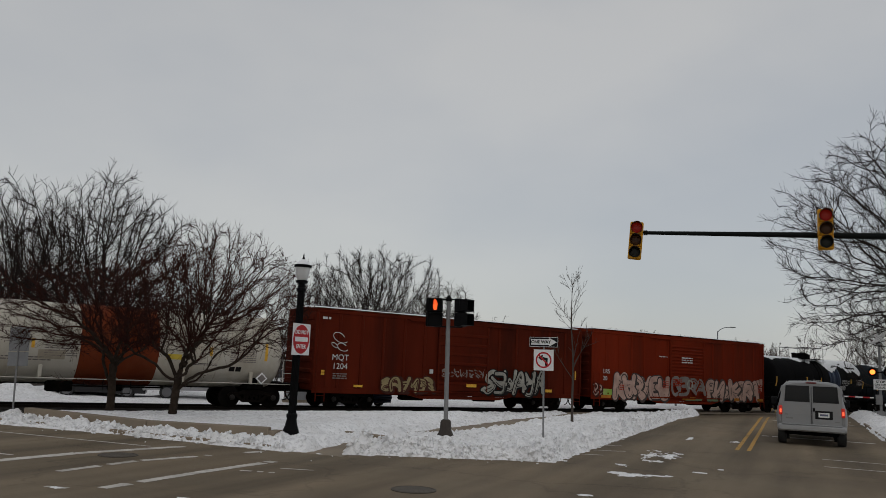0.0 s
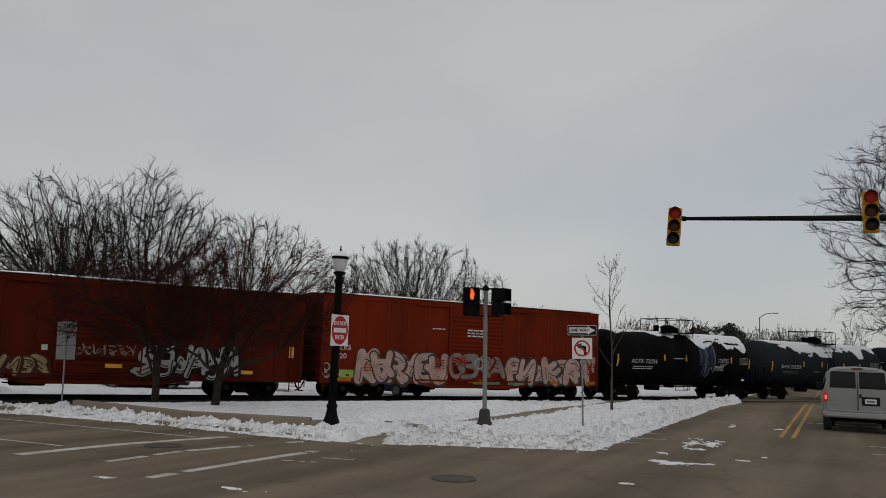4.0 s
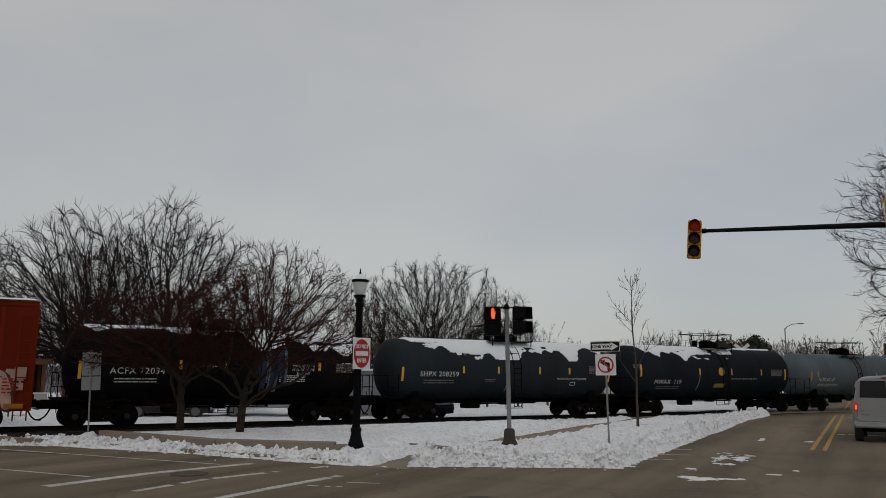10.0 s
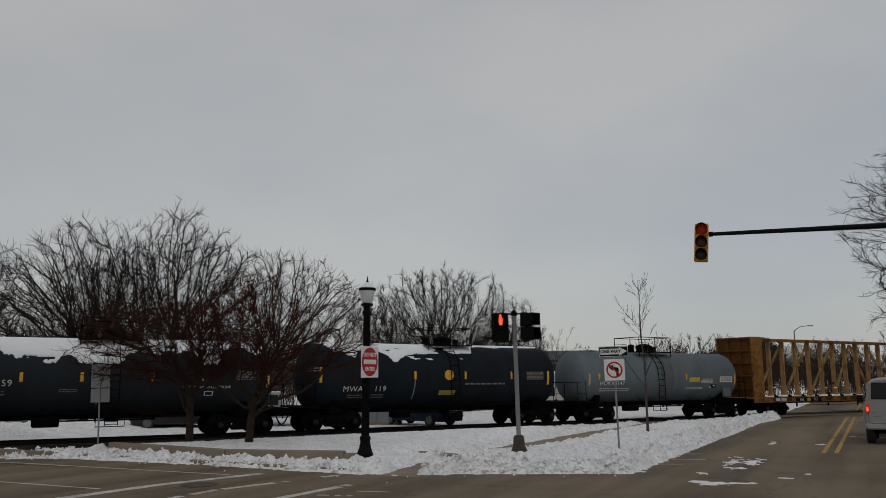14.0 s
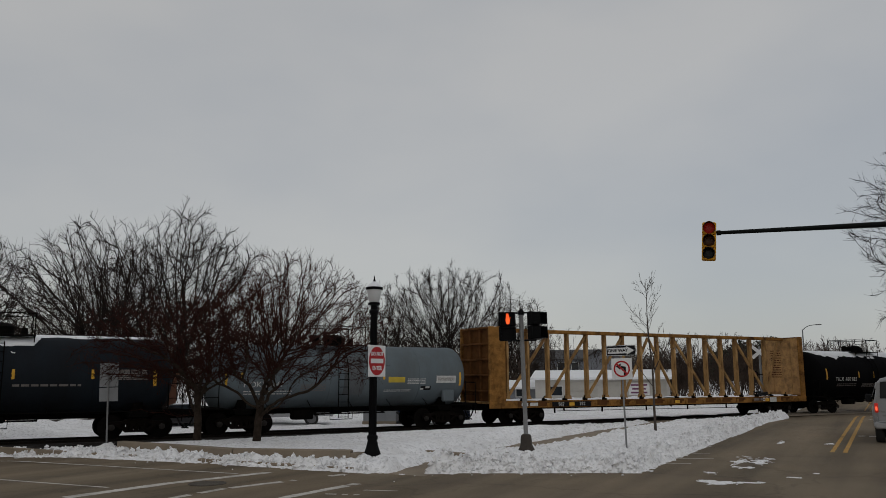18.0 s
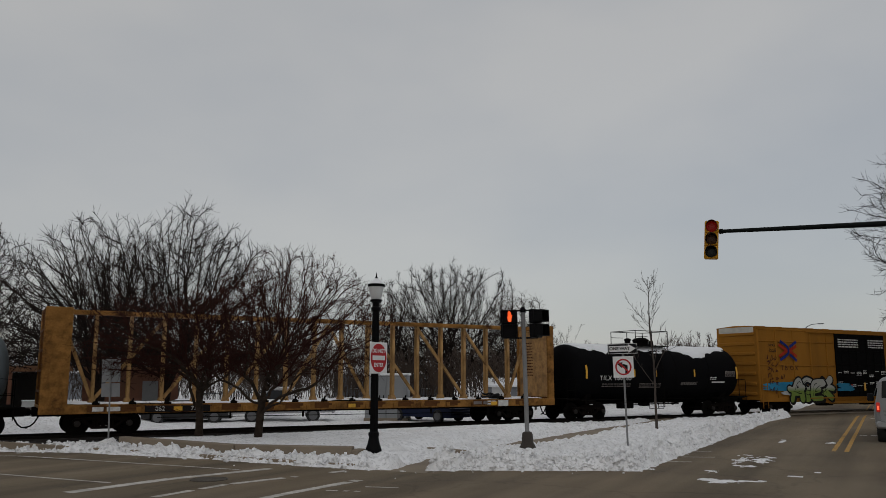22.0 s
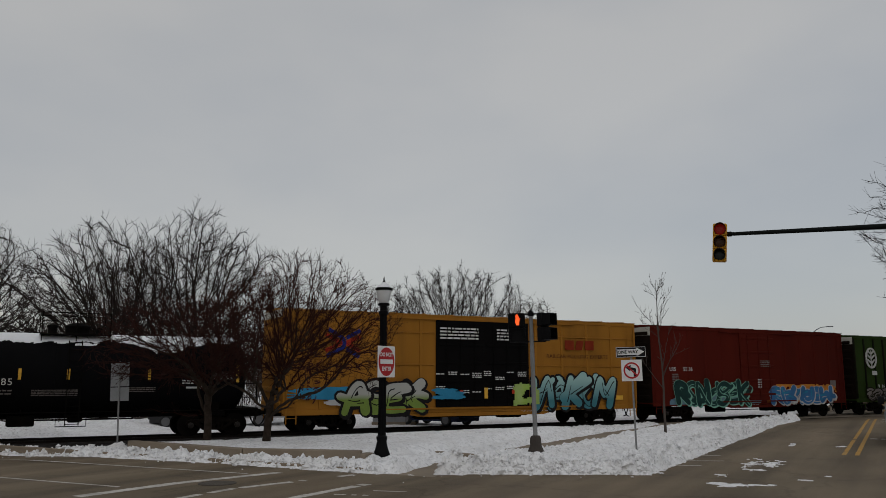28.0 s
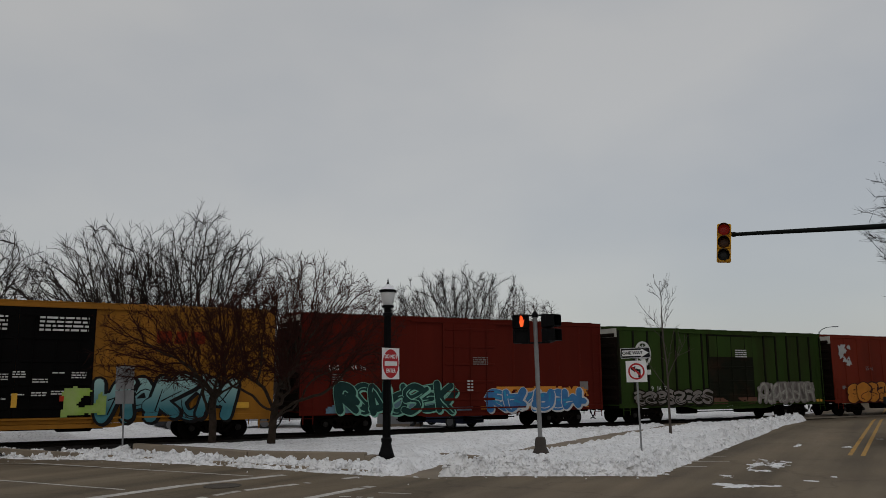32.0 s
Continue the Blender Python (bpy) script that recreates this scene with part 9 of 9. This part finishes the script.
# ---- beyond the railway ----
def gabled(name, at, ang, w, d, h, rise, wall, roof, label, windows=(), category="house", door=None):
    """A plain house: wall block with real openings' frames, gabled roof with eaves and snow."""
    t = thing(name, Matrix.Translation(at) @ Matrix.Rotation(ang, 4, "Z"), label, category)
    sh = Shape().box((0, 0, h / 2), (w, d, h))
    part("wall", sh, wall, t, smooth=0)
    for s in (-1, 1):
        part("gable", Shape().add([(s * w / 2, -d / 2, h), (s * w / 2, d / 2, h), (s * w / 2, 0, h + rise)], [(0, 1, 2)]), wall, t, smooth=0)
    r = Shape()
    e, th = 0.35, 0.16
    for s in (-1, 1):
        a = [(-w / 2 - e, s * (d / 2 + e), h - rise * e / (d / 2)), (w / 2 + e, s * (d / 2 + e), h - rise * e / (d / 2)), (w / 2 + e, 0, h + rise), (-w / 2 - e, 0, h + rise)]
        r.add(a + [(x, y, z + th) for x, y, z in a], [(0, 1, 2, 3), (4, 5, 6, 7), (0, 1, 5, 4), (1, 2, 6, 5), (2, 3, 7, 6), (3, 0, 4, 7)])
    part("roof", r, roof, t, smooth=0)
    fr = mat("window_frame_white", (0.55, 0.55, 0.54), rough=0.6, var=0.08)
    for x, z, ww, hh in windows:
        win = part("window", Shape().box((x, -d / 2 - 0.02, z), (ww + 0.16, 0.06, hh + 0.16), 0.01), fr, t)
        part("pane", Shape().box((x, -d / 2 - 0.055, z), (ww, 0.01, hh)), glass("dark_window_glass"), win)
    if door:
        x, ww, hh = door
        part("door", Shape().box((x, -d / 2 - 0.03, hh / 2), (ww, 0.08, hh), 0.01), fr, t)
    return t


SIDING_GREY = mat("grey_siding", (0.20, 0.21, 0.23), rough=0.8, var=0.12, scale=0.8, fine=20)
SIDING_DARK = mat("dark_grey_siding", (0.10, 0.105, 0.115), rough=0.8, var=0.15, scale=0.8, fine=20)
WHITE_WALL = mat("white_block_wall", (0.50, 0.48, 0.45), rough=0.8, var=0.12, scale=0.7, fine=20, dirt=(0.34, 0.31, 0.27), dirt_amount=0.5)
SNOW_ROOF = CLEAN_SNOW
BRICK = mat("red_brown_brick", (0.17, 0.075, 0.045), rough=0.9, var=0.25, scale=1.2, fine=16)
BROWN_ROOF = mat("brown_fascia", (0.16, 0.075, 0.035), rough=0.8, var=0.25, scale=1.0)
DARK_ROOF = mat("dark_shingle_roof", (0.07, 0.068, 0.07), rough=0.9, var=0.3, scale=1.0)

face = -radians(14)
g1 = gabled("garage", (13.2, 67.2, -0.2), face, 10.5, 5.5, 2.25, 0.55, WHITE_WALL, SNOW_ROOF, "long low white garage under a snowy roof", windows=((-3.6, 1.3, 1.0, 0.7),), category="garage", door=None)
for i, x in enumerate((-1.4, 1.6, 3.9)):
    part("garage_door", Shape().box((x, -2.78, 1.0), (2.2, 0.06, 2.0), 0.01).box((x, -2.82, 0.7), (2.1, 0.02, 0.04)).box((x, -2.82, 1.3), (2.1, 0.02, 0.04)), mat("cream_garage_door", (0.42, 0.40, 0.36), rough=0.7, var=0.1), g1)
sg = part("wall_sign", Shape().box((2.9, -2.86, 1.45), (1.6, 0.03, 0.95), 0.01), SIGN_WHITE, g1, "white wall sign with unreadable purple lines")
for k in range(3):
    part("sign_bar", Shape().box((2.9, -2.885, 1.74 - k * 0.29), (1.25 - 0.2 * (k % 2), 0.006, 0.13)), mat("purple_ink", (0.16, 0.05, 0.12), rough=0.6, var=0.1), sg)
gabled("garage", (6.0, 71.0, -0.2), -radians(6), 4.2, 4.0, 1.5, 0.5, SIDING_GREY, SNOW_ROOF, "small grey garage with a snowy gable roof", windows=((0.8, 1.1, 0.8, 0.6),), category="garage", door=(-1.0, 1.6, 1.6))
gabled("apartment_house", (16.0, 110.0, -0.2), -radians(8), 9.5, 8, 4.6, 1.2, SIDING_GREY, DARK_ROOF, "grey two-storey apartment house with balconies", windows=tuple((-3.6 + 1.8 * i, z, 0.9, 1.1) for i in range(5) for z in (1.3, 3.6)), category="apartment house")
gabled("house", (20.3, 99.0, -0.2), radians(62), 8, 4.0, 4.3, 1.1, SIDING_GREY, DARK_ROOF, "grey two-storey house with a steep gable", windows=((-2, 3.2, 0.8, 1.0), (1.5, 3.2, 0.8, 1.0)), category="house")
gabled("house", (-6.5, 96.0, -0.2), radians(8), 13, 8, 2.6, 1.4, SIDING_DARK, SNOW_ROOF, "low dark house with a snowy roof behind bare trees", windows=((-4, 1.4, 1.1, 1.0), (0, 1.4, 1.1, 1.0), (4, 1.4, 1.1, 1.0)), category="house")
gabled("house", (-46, 88.0, -0.2), radians(25), 14, 8, 2.8, 1.6, SIDING_GREY, SNOW_ROOF, "low grey house with a snowy roof behind bare trees", windows=((-4, 1.4, 1.1, 1.0), (1, 1.4, 1.1, 1.0)), category="house")


def shelter():
    t = thing("picnic_shelter", Matrix.Translation((-29.5, 49.0, -0.2)) @ Matrix.Rotation(radians(28), 4, "Z"), "open park shelter with a flat brown roof", "shelter")
    part("roof", Shape().box((0, 0, 2.9), (12.5, 6, 0.34), 0.03), BROWN_ROOF, t)
    for x in (-5.8, -2.9, 0, 2.9, 5.8):
        for y in (-2.6, 2.6):
            part("post", Shape().box((x, y, 1.37), (0.2, 0.2, 2.74), 0.02), BRICK, t)
    part("back_wall", Shape().box((0, 2.9, 1.35), (12, 0.2, 2.7), 0.02), mat("shelter_dark_boards", (0.03, 0.026, 0.024), rough=0.9, var=0.3), t)
    t2 = thing("brick_hut", Matrix.Translation((-21.8, 56.5, -0.2)) @ Matrix.Rotation(radians(22), 4, "Z"), "small red-brown brick park building", "hut")
    part("wall", Shape().box((0, 0, 1.4), (6.0, 4.0, 2.8)), BRICK, t2, smooth=0)
    part("roof", Shape().box((0, 0, 2.9), (6.6, 4.6, 0.25), 0.03), BROWN_ROOF, t2)
    part("door", Shape().box((1.2, -2.02, 1.05), (1.0, 0.08, 2.1), 0.01), mat("grey_steel_door", (0.2, 0.2, 0.2), rough=0.6, var=0.1), t2)
    for x, y in ((-24.2, 47.6), (-22.8, 48.3), (-26.5, 46.6)):
        u = thing("utility_box", Matrix.Translation((x, y, -0.18)) @ Matrix.Rotation(radians(20), 4, "Z"), "pale utility box standing in snow", "utility box", "utility boxes")
        part("cabinet", Shape().box((0, 0, 0.5), (0.8, 0.6, 1.0), 0.03), mat("pale_box_paint", (0.38, 0.39, 0.38), rough=0.7, var=0.15), u)
        part("lid", Shape().box((0, 0, 1.03), (0.86, 0.66, 0.06), 0.02), CLEAN_SNOW, u)


shelter()


def relay_cabinet():
    t = thing("relay_cabinet", Matrix.Translation(pc(18.6, 40.8, -0.2)) @ Matrix.Rotation(-radians(2), 4, "Z"), "grey steel railway relay cabinet beyond the track", "cabinet")
    st = mat("dull_grey_steel", (0.24, 0.25, 0.26), rough=0.6, var=0.12, scale=1.5, streak=3)
    part("body", Shape().box((0, 0, 1.25), (2.3, 1.7, 2.4), 0.03), st, t)
    part("roof", Shape().box((0, 0, 2.5), (2.45, 1.85, 0.12), 0.03), CLEAN_SNOW, t)
    for x in (-0.55, 0.55):
        d = part("door", Shape().box((x, -0.87, 1.25), (1.04, 0.04, 2.2), 0.01), st, t)
        part("handle", Shape().box((x * 0.25, -0.9, 1.25), (0.04, 0.04, 0.3), 0.008), BLACK_STEEL, d)
    part("plinth", Shape().box((0, 0, 0.05), (2.4, 1.8, 0.3), 0.02), CONCRETE, t)


relay_cabinet()


def parked_car(at, ang, paint, label, kind="sedan", category="car"):
    """A parked car or pickup in side profile, length along x."""
    t = thing(kind, Matrix.Translation(at) @ Matrix.Rotation(ang, 4, "Z"), label, category, "parked vehicles")
    if kind == "pickup_truck":
        prof = [(-2.6, 0.5), (-2.62, 1.02), (-0.5, 1.05), (-0.4, 1.75), (0.75, 1.78), (1.35, 1.15), (2.5, 1.02), (2.65, 0.85), (2.62, 0.45)]
        win = [(-0.25, 1.15), (-0.22, 1.65), (0.68, 1.68), (1.15, 1.15)]
    else:
        prof = [(-2.2, 0.26), (-2.25, 0.75), (-2.05, 0.98), (-1.35, 0.92), (-0.75, 1.18), (0.45, 1.2), (1.15, 0.90), (2.05, 0.80), (2.28, 0.7), (2.25, 0.24)]
        win = [(-1.1, 0.93), (-0.65, 1.13), (0.4, 1.15), (0.95, 0.92)]
    secs = []
    for y, g, dz in ((-0.86, 0.94, -0.06), (-0.8, 1.0, 0.0), (0.8, 1.0, 0.0), (0.86, 0.94, -0.06)):
        secs.append([(x * g, y, 0.25 + (z - 0.25) * (0.97 if dz else 1.0)) for x, z in prof])
    part("body", Shape().add(*loft(secs)), paint, t)
    for s in (-1, 1):
        part("side_window", Shape().slab(win, s * 0.862, s * 0.868, "xz"), glass("dark_car_glass"), t)
    back = -2.63 if kind == "pickup_truck" else -2.2
    for s in (-1, 1):
        part("tail_light", Shape().box((back, s * 0.72, 0.85), (0.08, 0.16, 0.3), 0.02), MATS["unlit_red_lens"], t)
        part("headlight", Shape().box((-back - 0.02, s * 0.68, 0.72), (0.1, 0.3, 0.14), 0.03), GALV, t)
    for x, z in ((back - 0.03, 0.55), (-back + 0.03, 0.5)):
        part("bumper", Shape().box((x, 0, z), (0.14, 1.7, 0.2), 0.04), paint, t)
    part("snow_cover", Shape().box((0.1 if kind == "pickup_truck" else -0.15, 0, (1.8 if kind == "pickup_truck" else 1.2)), (0.9, 1.4, 0.05), 0.02), CLEAN_SNOW, t)
    for x in (-1.6, 1.55) if kind == "pickup_truck" else (-1.4, 1.4):
        for s in (-1, 1):
            w = car_wheel(t, 0, 0, 0.36 if kind == "pickup_truck" else 0.33, 0.2, mat("silver_alloy_rim", (0.11, 0.11, 0.115), rough=0.5, var=0.15))
            w.matrix_basis = Matrix.Translation((x, s * 0.81, 0)) @ Matrix.Rotation(math.pi / 2, 4, "Z")
    return t


P_CAR_BLUE = mat("dark_blue_car_paint", (0.006, 0.011, 0.036), rough=0.45, spec=0.15, metal=0.0, var=0.1, bump=0)
P_CAR_SILVER = mat("silver_car_paint", (0.34, 0.34, 0.35), rough=0.35, metal=0.3, var=0.1, bump=0)
P_CAR_BLACK = mat("black_car_paint", (0.012, 0.012, 0.014), rough=0.3, var=0.1, bump=0)
turn = math.pi / 2 - PARK
parked_car(Vector((-0.87, 43.6, -0.15)), -0.70, P_CAR_BLUE, "dark blue sedan parked beyond the railway", "sedan")
parked_car(pc(13.2, 42.5, -0.17), turn + math.pi - 0.3, P_CAR_SILVER, "silver pickup truck parked beyond the railway", "pickup_truck", "pickup truck")
parked_car(pc(8.6, 44.0, -0.17), turn - 0.3, P_CAR_BLACK, "dark sedan parked beyond the railway", "sedan")


def rail_fence(s0, n0, s1, n1, label, h=1.0, step=2.4, material=None):
    m = material or mat("dark_fence_timber", (0.05, 0.04, 0.034), rough=0.9, var=0.3)
    A, B = pc(s0, n0, -0.2), pc(s1, n1, -0.2)
    L = (B - A).length
    k = int(L / step)
    t = thing("fence", Matrix.Translation(A) @ Matrix.Rotation(math.atan2((B - A).y, (B - A).x), 4, "Z"), label, "fence", "fences")
    post = Shape().box((0, 0, h / 2), (0.12, 0.12, h), 0.015).mesh("post", m)
    for i in range(k + 1):
        part("post", post, m, t).location.x = i * L / k
    for z in (0.45 * h, 0.85 * h):
        part("rail", Shape().box((L / 2, 0, z), (L, 0.05, 0.12), 0.01), m, t)
    return t


rail_fence(-40, 45.5, 12, 46.5, "low dark timber rail fence standing in snow")
rail_fence(24, 45, 46, 45, "low dark timber rail fence standing in snow")


def picket_fence(s0, n0, s1, n1):
    m = mat("dark_iron", (0.02, 0.02, 0.021), rough=0.6, var=0.2)
    A, B = pc(s0, n0, -0.2), pc(s1, n1, -0.2)
    L = (B - A).length
    t = thing("iron_fence", Matrix.Translation(A) @ Matrix.Rotation(math.atan2((B - A).y, (B - A).x), 4, "Z"), "dark iron railing with thin bars", "fence")
    bar = Shape().box((0, 0, 0.75), (0.03, 0.03, 1.5), 0.004).mesh("bar", m)
    k = int(L / 0.16)
    for i in range(k + 1):
        part("bar", bar, m, t).location.x = i * L / k
    for z in (0.25, 1.35):
        part("rail", Shape().box((L / 2, 0, z), (L, 0.04, 0.05), 0.005), m, t)


picket_fence(10.5, 52, 17, 52)


def motions():
    """The train draws off to the left, gathering a little speed."""
    rows = [0, 4, 8, 12, 16, 20, 24, 28, 32]
    for car, centre in TRAIN:
        car.scale = (LENGTHEN, 1, 1)
        walk(car, [(t, car_pose(centre, t)) for t in rows])
    turns = [k * 0.125 for k in range(257)]
    for axle, home in AXLES:
        walk(axle, [(t, Matrix.Translation(home) @ Matrix.Rotation(-gone(t) / 0.42, 4, "Y")) for t in turns])


motions()
